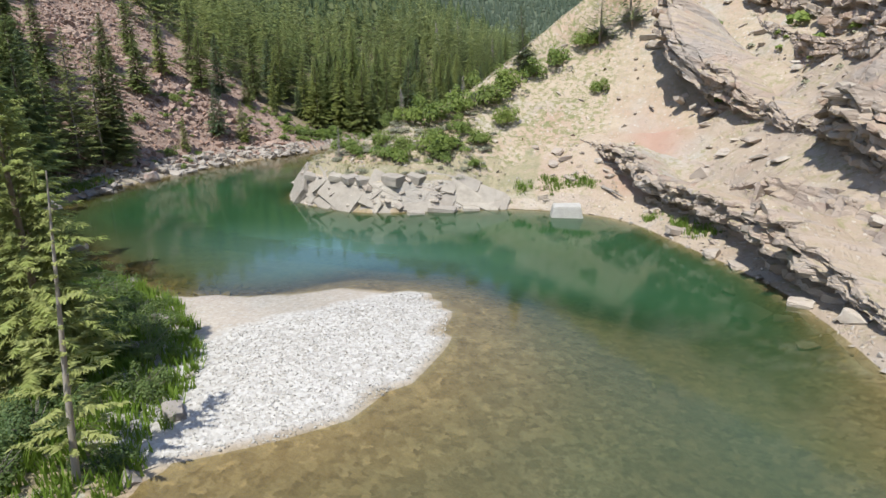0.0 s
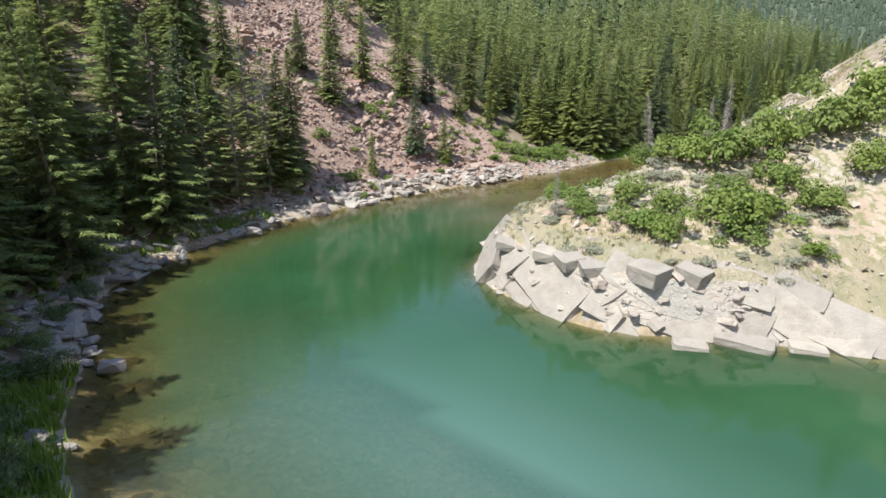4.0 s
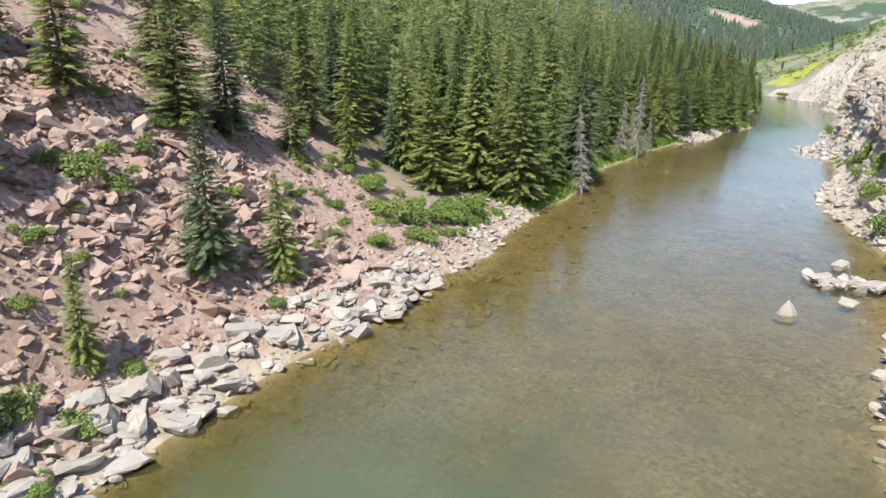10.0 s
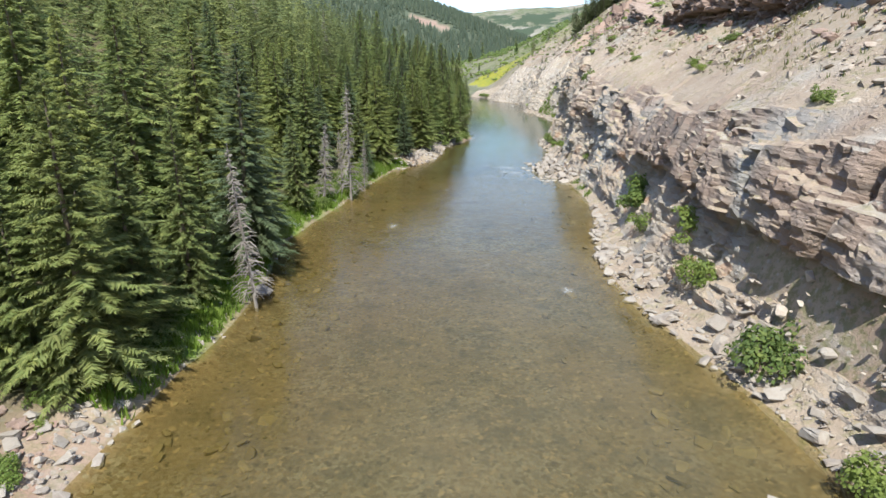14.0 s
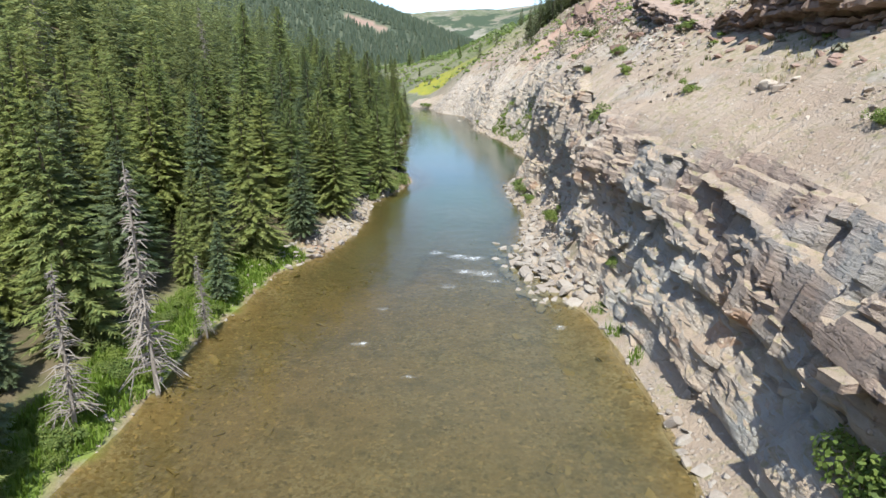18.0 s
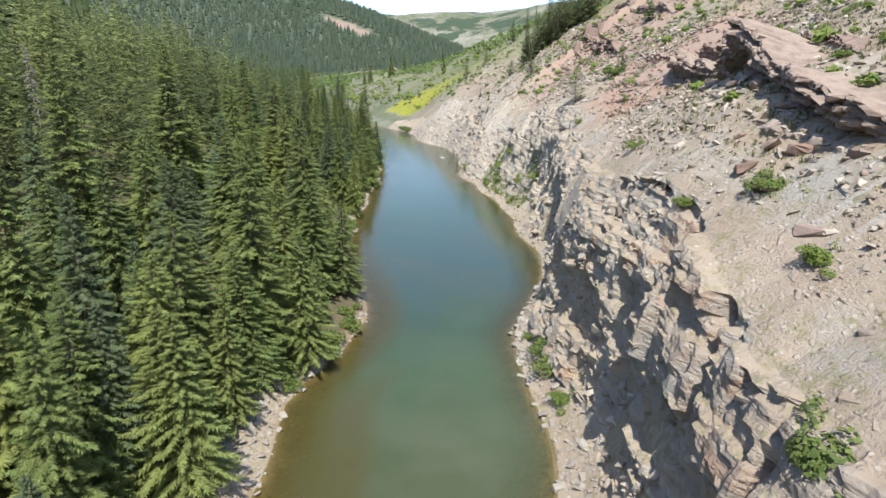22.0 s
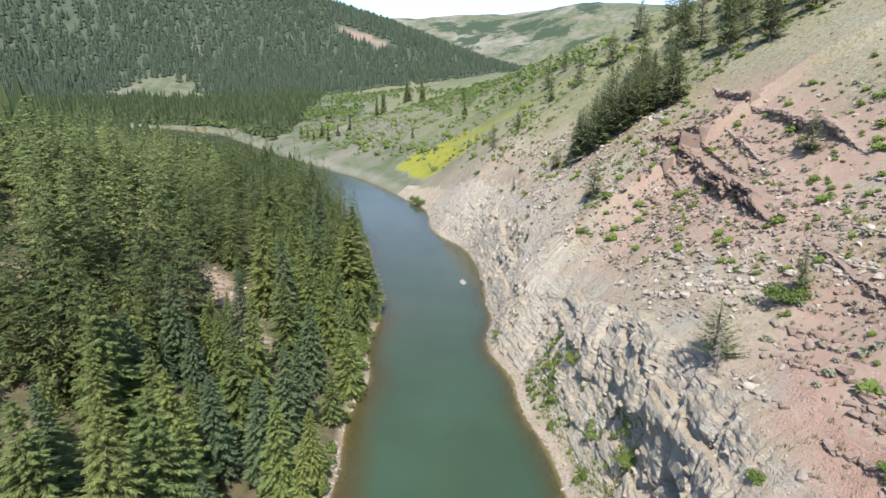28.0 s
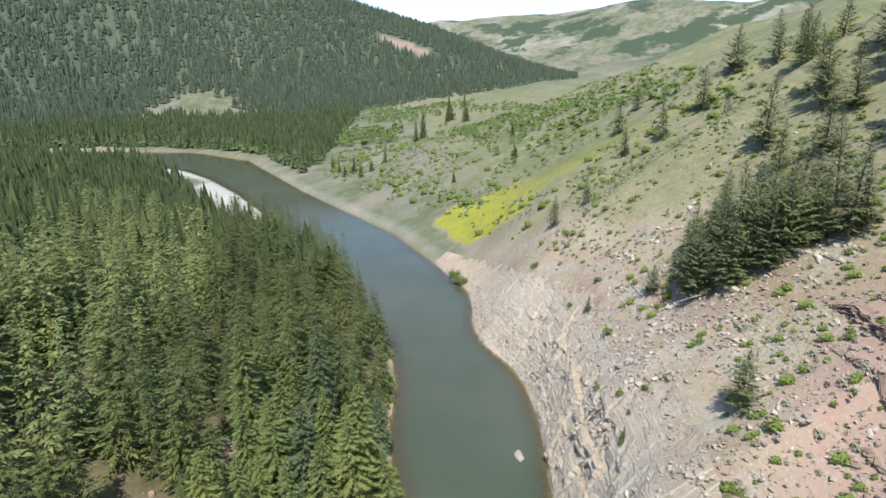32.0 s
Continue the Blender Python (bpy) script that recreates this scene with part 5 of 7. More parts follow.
lay_stones("boulder", shore_spots(RIGHT_LINE, 226, 264, -0.5, 1.4, 130, 13, 1), 0.16, 0.75, PALE_STONE, "pale broken stone at the foot of the shaded cliff", G2, 13, 20)
headland_shore = RIGHT_LINE[(RIGHT_LINE[:, 0] < 17) & (RIGHT_LINE[:, 1] < 222)]
lay_stones("boulder", shore_spots(headland_shore, 200, 225, -0.2, 1.6, 70, 10, 1), 0.3, 0.75, CREAM_STONE, "pale grey tilted slab at the foot of the headland", "slabs of the headland", 10, 16, 10)



def sunken_stones():
    """Stones that show through the clear water along the shores and in the riffle."""
    rr = random.Random(301)
    coated = make_stone("algae_stone", (0.21, 0.155, 0.07), (0.36, 0.275, 0.14), (0.16, 0.13, 0.065))
    spots = np.concatenate([shore_spots(LEFT_LINE, 180, 262, -6.5, -0.4, 900, 302, -1), shore_spots(LEFT_LINE, 262, 372, -9, -0.5, 500, 303, -1), shore_spots(RIGHT_LINE, 262, 380, -9, -0.5, 350, 304, 1), shore_spots(RIGHT_LINE, 205, 222, -3, -0.3, 80, 305, 1)])
    rows = [(x, y, h + 0.06, 0.1 + 0.5 * rr.random() ** 3) for (x, y), h in zip(spots, land(spots[:, 0], spots[:, 1])) if -1.6 < h < -0.15]
    rows = [(x, y, min(h, -0.1 - s * 0.55), s) for x, y, h, s in rows]
    stones_mesh("sunken_stones", rows, STONE_SHAPES + SLAB_SHAPES, coated, "brown algae-coated stones under the clear shallows", "stones")


def plate_arrays(r, sx, sy, sz, worn=True):
    """A broken slab: a box with its corners off and its edges uneven."""
    bm = bmesh.new()
    for i in (-1, 1):
        for j in (-1, 1):
            for k in (-1, 1):
                a, b = r.uniform(0.55, 1), r.uniform(0.55, 1)
                bm.verts.new((i * sx * a, j * sy * r.uniform(0.85, 1), k * sz * r.uniform(0.8, 1)))
                bm.verts.new((i * sx * r.uniform(0.85, 1), j * sy * b, k * sz * r.uniform(0.8, 1)))
    bmesh.ops.convex_hull(bm, input=bm.verts)
    bmesh.ops.triangulate(bm, faces=bm.faces)
    bm.verts.index_update()
    shape = np.array([q.co[:] for q in bm.verts]), np.array([[q.index for q in t.verts] for t in bm.faces])
    bm.free()
    return roughened(roughened(shape, r, 0.015), r, 0.012) if worn else shape


HEAD_STONE = make_stone("headland_stone", (0.30, 0.27, 0.235), (0.39, 0.35, 0.295), (0.235, 0.205, 0.175))


def headland_slabs():
    """Great tilted slabs along the headland's foot, with squared blocks on their upper edge."""
    rr = random.Random(411)
    shore = resample(np.array([(-7.4, 215.5), (-5, 212.6), (-1.5, 210.5), (3, 209.2), (8, 208.9), (12, 211), (16, 213.4), (22, 216)], float), 0.5)
    tang = np.gradient(shore, axis=0)
    shapes = [mesh_of("slab", *plate_arrays(rr, 1, rr.uniform(0.42, 0.7), rr.uniform(0.13, 0.2)), HEAD_STONE, False) for _ in range(9)]
    blocks = [mesh_of("block", *plate_arrays(rr, 1, rr.uniform(0.6, 0.9), rr.uniform(0.35, 0.5)), HEAD_STONE, False) for _ in range(5)]
    for row, (inland, z, lo, hi, step, lean) in enumerate(((0.45, 0.1, 1.6, 2.6, 5, 50), (1.0, 1.3, 2.2, 3.4, 6, 57), (1.75, 2.5, 1.7, 2.6, 6, 52))):
        for k in range(row, len(shore), step):
            t = tang[k] / np.hypot(*tang[k])
            x, y = shore[k] + np.array((-t[1], t[0])) * inland
            size = rr.uniform(lo, hi) * (0.8 if row == 2 and x > 13 else 1.0)
            if row == 2 and x > 17:
                continue
            ob = new("boulder", shapes[rr.randrange(9)])
            turn = Matrix.Rotation(math.atan2(t[1], t[0]), 3, "Z") @ Matrix.Rotation(radians(lean + rr.gauss(0, 4)), 3, "X") @ Matrix.Rotation(radians(-24 + rr.gauss(0, 5)), 3, "Z")
            ob.matrix_basis = Matrix.LocRotScale((x, y, z + rr.gauss(0, 0.2)), turn.to_quaternion(), (size, size, size))
            tagged(ob, "great pale grey slab leaning against the headland", "rock", "slabs of the headland")
    for x, y, z, size in ((2.2, 211.1, 3.25, 1.0), (4.0, 210.8, 3.3, 1.1), (5.8, 210.7, 3.25, 1.0), (9.3, 211.3, 3.35, 1.1), (11.4, 212.7, 3.4, 0.9), (-2.0, 212.2, 3.0, 0.9)):
        ob = new("boulder", blocks[rr.randrange(5)])
        ob.matrix_basis = Matrix.LocRotScale((x, y, z), Euler((radians(rr.gauss(8, 5)), radians(rr.gauss(8, 5)), rr.gauss(0, 0.3))), (size, size, size))
        tagged(ob, "squared grey block on the headland's upper edge", "rock", "blocks of the headland")
    for x, y, size, turn in ((14.8, 212.2, 1.6, 0.1), (12.6, 209.8, 1.0, 0.5), (17.6, 213.6, 1.0, 0.4)):
        ob = new("boulder", shapes[rr.randrange(9)])
        ob.matrix_basis = Matrix.LocRotScale((x, y, 0.15), Euler((0.1, 0.06, turn)), (size, size, size * 1.2))
        tagged(ob, "flat pale slab lying awash below the headland", "rock", "slabs of the headland")


headland_slabs()

# stones that stand out
peak = random.Random(9)
bm = bmesh.new()
for k in range(7):
    bm.verts.new((1.15 * math.cos(k * 0.9) * peak.uniform(0.85, 1.1), 0.95 * math.sin(k * 0.9) * peak.uniform(0.85, 1.1), -0.5))
    bm.verts.new((0.62 * math.cos(k * 0.9 + 0.3) * peak.uniform(0.8, 1.1), 0.5 * math.sin(k * 0.9 + 0.3) * peak.uniform(0.8, 1.1), 0.45))
bm.verts.new((0.1, 0.05, 1.25))
bmesh.ops.convex_hull(bm, input=bm.verts)
bmesh.ops.triangulate(bm, faces=bm.faces)
bm.verts.index_update()
shape = roughened((np.array([q.co[:] for q in bm.verts]), np.array([[q.index for q in t.verts] for t in bm.faces])), peak, 0.03)
bm.free()
ob = new("boulder", mesh_of("boulder", *shape, PALE_STONE, False))
ob.matrix_basis = Matrix.LocRotScale((-7.5, 261.7, 0.1), Euler((0.12, -0.15, 0.6)), (0.85, 0.8, 0.8))
tagged(ob, "lone grey pyramid-shaped rock standing in the shallows", "rock")
spit = random.Random(77)
for k in range(26):
    u, w = spit.gauss(0, 1.7), spit.gauss(0, 3.0)
    stone("boulder", 5.2 + u, 363.5 + w, 0.1 + 0.9 * max(0, 1 - math.hypot(u / 3.5, w / 6)) * spit.random(), spit.uniform(0.45, 1.15), PALE_STONE, "pale broken block of the rock pile beside the rapids", "rock pile of the rapids", tilt=18, r=spit)
for k in range(34):
    u, w = spit.random(), spit.gauss(0, 0.75)
    stone("boulder", -5.2 + 6.4 * u, 269.2 + w + 1.3 * u, 0.05 + 0.4 * spit.random() * (1 - abs(w) / 3), spit.uniform(0.45, 1.0), PALE_STONE, "large pale boulder of the little rock spit", "boulders of the little spit", tilt=16, r=spit)
stone("boulder", -2.2, 275.4, 0.15, 1.1, PALE_STONE, "flat pale slab lying off the cliff's foot", "", 11, 60, 5)
stone("boulder", -3.2, 265.8, 0.1, 0.7, PALE_STONE, "low pale rock standing in the shallows", "", 4, 60, 8)
ball = random.Random(5)
bm = bmesh.new()
bmesh.ops.create_icosphere(bm, subdivisions=4, radius=1)
cuts = [(Vector((ball.gauss(0, 1), ball.gauss(0, 1), ball.gauss(0, 0.7))).normalized(), ball.uniform(0.66, 0.9)) for _ in range(16)]
for q in bm.verts:
    for way, far in cuts:
        q.co -= way * max(0, q.co.dot(way) - far)
    q.co *= 1 + 0.07 * noise.noise(q.co * 2.3) + 0.05 * noise.noise(q.co * 6.0)
    q.co = Vector((q.co.x * 1.4, q.co.y * 1.2, max(q.co.z, -0.5) * 1.15))
me = bpy.data.meshes.new("boulder")
bm.to_mesh(me)
bm.free()
me.materials.append(make_stone("mottled_stone", (0.25, 0.215, 0.195), (0.30, 0.255, 0.23), (0.37, 0.21, 0.18)))
ob = new("boulder", me)
ob.location = (-33.9, 218.1, 0.45)
tagged(ob, "large rounded grey boulder with a reddish patch at the water's edge", "rock")
stone("boulder", -30.4, 207.6, 0.4, 0.9, GREY_STONE, "grey boulder lying at the water's edge", "", 3, 10, 8)
stone("boulder", -40.6, 240.2, 2.7, 1.15, RED_STONE, "three-cornered red boulder on the scree", "", 5, 0, 25)
stone("boulder", -62, 225.4, 21.2, 2.3, RED_STONE, "large red outcrop block high on the scree", "", 0, 0, 10, 1.2)
stone("boulder", -56, 218, 18.0, 1.8, RED_STONE, "large red outcrop block high on the scree", "", 6, 70, 15, 1.1)
stone("boulder", -30.7, 302.2, 0.35, 0.9, GREY_STONE, "grey boulder under the bank's alders", "", 4, 0, 8)
stone("boulder", -9.3, 186.9, 0.2, 0.9, PALE_STONE, "pale boulder lying off the near bank", "", 7, 0, 8)
stone("boulder", 0.9, 310.6, 0.15, 1.8, PALE_STONE, "long flat pale slab at the water's edge", "", 12, 100, 4)
stone("boulder", 26.3, 567.2, 0.05, 1.5, PALE_STONE, "flat white boulder awash in the deep pool", "", 13, 100, 3, 1.1)


def white_block():
    bm = bmesh.new()
    bmesh.ops.create_cube(bm, size=1)
    for q in bm.verts:
        q.co = Vector((q.co.x * 3.3 * (0.88 if q.co.z > 0 else 1), q.co.y * 2.2 * (0.8 if q.co.z > 0 else 1.1), q.co.z * 1.7))
        q.co += Vector((r.uniform(-0.2, 0.2), r.uniform(-0.15, 0.15), r.uniform(-0.08, 0.08)))
    bmesh.ops.bevel(bm, geom=bm.edges[:], offset=0.1, segments=2, affect="EDGES")
    me = bpy.data.meshes.new("block")
    bm.to_mesh(me)
    bm.free()
    me.materials.append(WHITE_STONE)
    ob = new("boulder", me)
    ob.matrix_basis = pose(28, 214.2, 0.4, 5, -3, 14)
    tagged(ob, "squared white block lying in the pool's edge", "rock")


white_block()


# ---- scree ----
def stones_mesh(name, rows, shapes, material, label, category="rubble"):
    """Many small stones in one mesh; rows of x, y, z, size, and a random generator for the turns."""
    rr = random.Random(len(rows))
    vs, fs, n = [], [], 0
    for x, y, z, s in rows:
        v, f = shapes[rr.randrange(len(shapes))]
        m = np.array(Euler((rr.gauss(0, 0.4), rr.gauss(0, 0.4), rr.uniform(0, 6.28))).to_matrix())
        vs.append(v @ m.T * s + (x, y, z))
        fs.append(f + n)
        n += len(v)
    me = mesh_of(name, np.concatenate(vs), np.concatenate(fs), material, False)
    return tagged(new(name, me), label, category, kind="stuff")


def build_scree():
    rr = random.Random(8)
    spots = np.array([(rr.uniform(-105, -33), rr.uniform(206, 282)) for _ in range(36000)])
    z, d, left, wet, along, bar = land(spots[:, 0], spots[:, 1], True)
    patch = bumps(spots[:, 0], spots[:, 1], 9, 3, 51)
    rows = []
    for (x, y), h, dd, lf, w, al, p in zip(spots, z, d, left, wet, along, patch):
        if w or not lf or dd < 1.5 or dd > 62 or p < -0.28 - 0.2 * rr.random() or (al > 270 and dd > 9):
            continue
        s = 0.15 + 0.45 * rr.random() ** 3 + (0.4 * rr.random() ** 2.5 if p > 0.1 else 0)
        if y > 254:
            s = 0.1 + 0.45 * (s - 0.1)
            if rr.random() < 0.5:
                continue
        rows.append((x, y, h + s * 0.25, s, dd))
    big = sorted((q for q in rows if q[4] < 30), key=lambda q: -q[3])[:240]
    chosen = set(map(id, big))
    for x, y, h, s, dd in big:
        stone("scree_block", x, y, h, s * 1.25, RED_STONE, "angular red block lying on the scree slope", "red blocks of the scree", tilt=28, r=rr)
    stones_mesh("scree", [q[:4] for q in rows if id(q) not in chosen], CHIP_SHAPES + STONE_SHAPES[:2], RED_STONE, "loose angular red scree on the steep slope", "scree")


build_scree()
sunken_stones()
glade = random.Random(88)
heap = np.array([(cx + glade.gauss(0, cr * 0.55), cy + glade.gauss(0, cr * 0.55)) for cx, cy, cr in CLEARINGS for _ in range(70)])
stones_mesh("glade_rubble", [(x, y, h + 0.1, 0.15 + 0.6 * glade.random() ** 3) for (x, y), h in zip(heap, land(heap[:, 0], heap[:, 1])) if h > 0.2], CHIP_SHAPES + STONE_SHAPES[:4], RED_STONE, "loose red stones in the clearings of the wood")
stones_mesh("shore_stones", LOOSE["pale"], STONE_SHAPES + SLAB_SHAPES, PALE_STONE, "pale angular stones strewn along the river's edge", "stones")
stones_mesh("shaded_shore_stones", LOOSE["grey"], STONE_SHAPES + SLAB_SHAPES, GREY_STONE, "grey angular stones strewn along the shaded shore", "stones")


def build_gravel():
    rr = random.Random(12)
    spots = np.array([(rr.uniform(6, 29), rr.uniform(164, 189)) for _ in range(22000)])
    z, d, left, wet, along, bar = land(spots[:, 0], spots[:, 1], True)
    rows = [(x, y, h + 0.02, 0.03 + 0.075 * rr.random() ** 3) for (x, y), h, b in zip(spots, z, bar) if h > -0.12 and b and x - (y - 176) * 0.55 > 15.2 + 1.8 * rr.random()]
    stones_mesh("gravel", rows, CHIP_SHAPES, WHITE_STONE, "rounded white gravel of the river bar", "gravel")
    spots = np.concatenate([shore_spots(RIGHT_LINE, 176, 216, -0.2, 5, 900, 41, 1), shore_spots(RIGHT_LINE, 262, 440, -0.2, 3.4, 1800, 42, 1), shore_spots(LEFT_LINE, 196, 404, -0.3, 3.4, 1800, 43, -1), shore_spots(RIGHT_LINE, 440, 690, -0.2, 3.2, 2600, 44, 1), shore_spots(LEFT_LINE, 404, 600, -0.2, 1.2, 500, 45, -1)])
    z = land(spots[:, 0], spots[:, 1])
    stones_mesh("shingle", [(x, y, h + 0.05, (0.07 + 0.24 * rr.random() ** 3) * (1.0 if y < 440 else 1.5)) for (x, y), h in zip(spots, z)], CHIP_SHAPES + STONE_SHAPES[:3], PALE_STONE, "pale broken shingle along the river's edge", "shingle")


build_gravel()


# ---- shrubs, grass and single trees ----
def plant(forms, name, x, y, z, size, high, label, group, category, parts, r=r, lean=0.06):
    k = r.randrange(len(forms))
    top = new(name)
    for p, data in zip(parts, forms[k]):
        part(p, data, top)
    top.matrix_basis = Matrix.LocRotScale((x, y, z), Euler((r.gauss(0, lean), r.gauss(0, lean), r.uniform(0, 6.28))), (size, size, high))
    return tagged(top, label, category, group)


def plant_rows(rows, forms, name, label, group, category, parts, ratio=0.9, seed=1, sink=0.12):
    rr = random.Random(seed)
    xy = np.array([q[:2] for q in rows], float)
    for (x, y), h, q in zip(xy, land(xy[:, 0], xy[:, 1]), rows):
        s = q[2] * rr.uniform(0.9, 1.1)
        plant(forms, name, x, y, max(h, 0.05) - sink, s, s * ratio * rr.uniform(0.85, 1.2), label, group, category, parts, rr)


LEAFY = ("foliage", "stem")
SCREE_SHRUBS = [(-38, 272.5, 2.6), (-36.6, 275, 1.9), (-40.5, 275, 2.3), (-35.6, 277.8, 1.2), (-38.5, 278, 1.8), (-37.5, 262.5, 2.2), (-39.5, 266, 2.4), (-41.5, 263, 2.3), (-36, 267.5, 1.2), (-38.5, 269.5, 1.8), (-42, 269, 2.2), (-35.5, 270.5, 0.9), (-40.1, 227.5, 1.8), (-45.1, 227, 1.6), (-49.1, 239.5, 2.0), (-48, 240.8, 1.7), (-42.8, 241, 0.8), (-39.1, 244.5, 1.0), (-40.9, 252.3, 1.2), (-39.2, 258.2, 1.6), (-39.6, 265.2, 1.5), (-36.3, 271.2, 1.7), (-45.7, 266.5, 1.9),
    (-36.7, 226.6, 1.3), (-38.4, 229.5, 1.4), (-44.8, 252, 1.0), (-44.8, 259.2, 1.3), (-47.2, 269.8, 2.0), (-50.4, 262, 1.4), (-34.5, 253.8, 0.6), (-37.3, 271.7, 2.0), (-36.2, 274, 1.5), (-35.2, 277.5, 0.9), (-38.5, 223, 1.2), (-43.5, 231, 1.0), (-46.2, 234, 1.2)]
plant_rows(SCREE_SHRUBS, SHRUB_FORMS, "shrub", "light green leafy shrub growing in the red scree", "shrubs of the scree", "shrub", LEAFY, 0.8, 2)
spots = np.concatenate([shore_spots(LEFT_LINE, 224, 284, 2, 22, 48, 54, -1), shore_spots(LEFT_LINE, 222, 268, 6, 34, 60, 56, -1), shore_spots(LEFT_LINE, 186, 222, 1.5, 9, 46, 55, -1)])
plant_rows([(x, y, 0.5 + 0.9 * ((k * 7) % 10) / 10) for k, (x, y) in enumerate(spots)], SHRUB_FORMS, "shrub", "yellowish-green shrub between the stones of the slope", "shrubs of the scree", "shrub", LEAFY, 0.85, 15)
CLIFF_SHRUBS = [(6.4, 316.8, 1.9), (7.6, 321, 1.6), (5.4, 312, 1.5), (3.6, 297.2, 1.4), (4.6, 301, 1.5), (3.2, 287.1, 1.8), (2.6, 276, 1.2), (2.4, 270.9, 1.3), (9.5, 294.8, 0.8), (17.5, 334.7, 0.7), (8.2, 284.8, 0.7), (13.8, 403.9, 1.6), (13, 364.8, 1.9), (12.6, 363.6, 1.4),
    (16.9, 330.2, 0.9), (21.7, 334.2, 1.0), (9.3, 351.9, 0.7), (17.5, 357.2, 0.7), (9.4, 370.6, 0.9), (13.2, 400.5, 1.6), (12.7, 394.3, 1.0), (9.9, 372.7, 0.9), (18.8, 374.5, 0.9), (25.6, 373.7, 1.0), (23.2, 406.3, 0.9)]
CLIFF_SHRUBS_UPPER = [(19.1, 388.8, 1.0), (21.2, 383.1, 1.3), (16.9, 412.9, 1.0), (13.7, 409.2, 0.9), (34, 486.7, 1.6), (34.6, 478, 1.6), (33.4, 470.5, 1.3), (27.8, 527, 1.3), (42, 449.5, 1.0), (36.4, 456.1, 1.1), (40.5, 552.9, 0.9), (44.2, 524.9, 1.2), (50.2, 474.1, 2.0), (48.9, 595.4, 1.2), (45, 573.8, 1.2),
    (39.1, 560.5, 0.9), (40.3, 548.3, 0.7), (43, 549.3, 0.8), (45.5, 548.4, 0.7), (51.3, 550.5, 0.7), (38.8, 621.1, 1.4), (42.8, 596, 1.1), (22, 665, 2.6), (20, 672, 2.2), (35, 500, 1.4), (33, 506, 1.2)]
plant_rows([(x, y, q * 1.5) for x, y, q in CLIFF_SHRUBS], SHRUB_FORMS, "shrub", "bright green leafy shrub at the foot of the cliff", "shrubs of the cliff", "shrub", LEAFY, 1.05, 3)
plant_rows([(x, y, q * 1.25) for x, y, q in CLIFF_SHRUBS_UPPER], SHRUB_FORMS, "shrub", "green leafy shrub rooted on the pale cliff", "shrubs of the cliff", "shrub", LEAFY, 0.85, 4)
HEADLAND_SHRUBS = [(1.3, 216.6, 1.7), (3.2, 214.8, 1.7), (6.3, 214.4, 1.9), (8.8, 214.6, 1.8), (5, 217.5, 1.9), (8, 217.5, 2.0), (11.5, 218, 2.5), (13.5, 220, 2.5), (12.5, 216.5, 1.8), (28.1, 234.7, 1.6), (15.5, 223, 2.1), (10, 221, 1.8), (16.5, 219, 1.2)]
plant_rows(HEADLAND_SHRUBS, SHRUB_FORMS, "shrub", "dense green shrub on top of the rocky headland", "shrubs of the headland", "shrub", LEAFY, 1.05, 5)
GREY_SHRUBS = [(9, 224, 2.6), (11.5, 227, 2.8), (14, 230, 2.9), (6, 222, 2.1), (16.5, 233, 2.7), (19, 236, 2.3), (12.3, 224, 2.2), (17.5, 228, 1.8), (3.5, 223, 1.6), (22, 238, 2.4), (-2, 219, 1.5), (25, 241, 2.2)]
plant_rows(GREY_SHRUBS, SHRUB_FORMS[:2], "shrub", "tall dusty green bush on the crest of the headland", "bushes of the crest", "shrub", LEAFY, 1.25, 25)
NEAR_SHRUBS = [(14, 164, 1.7), (11, 166, 2.0), (16.5, 165.5, 1.4), (8, 169, 2.1), (4, 172, 2.2), (0, 175, 1.9), (13, 161, 1.8), (17, 160.5, 1.3), (9, 163, 2.0), (12, 175, 1.4), (14.5, 172.5, 1.6), (9.5, 176.5, 1.5), (17, 170, 1.3), (6, 178, 1.5), (3, 179.5, 1.3), (-1, 180.5, 1.4), (-5, 181, 1.2), (19.5, 165.5, 1.0), (15.5, 167.5, 1.5), (11, 171.5, 1.7), (7, 175, 1.6), (2, 176, 1.6), (18, 163, 1.4), (-4, 178, 1.6), (-10, 183.5, 1.3), (-14, 184.5, 1.4), (-19, 187, 1.3), (-22, 189.5, 1.2)]
plant_rows([(x, y, q * 1.25) for x, y, q in NEAR_SHRUBS], WILLOW_FORMS, "shrub", "green willow shrub among grass on the near bank", "shrubs of the near bank", "shrub", LEAFY, 0.8, 6)
spots = shore_spots(LEFT_LINE, 284, 366, 0.8, 4.5, 70, 51, -1)
plant_rows([(x, y, 0.8 + 0.8 * ((k * 7) % 10) / 10) for k, (x, y) in enumerate(spots)], SHRUB_FORMS, "shrub", "lush green alder shrub hanging over the wooded bank", "shrubs of the wooded bank", "shrub", LEAFY, 0.8, 7)
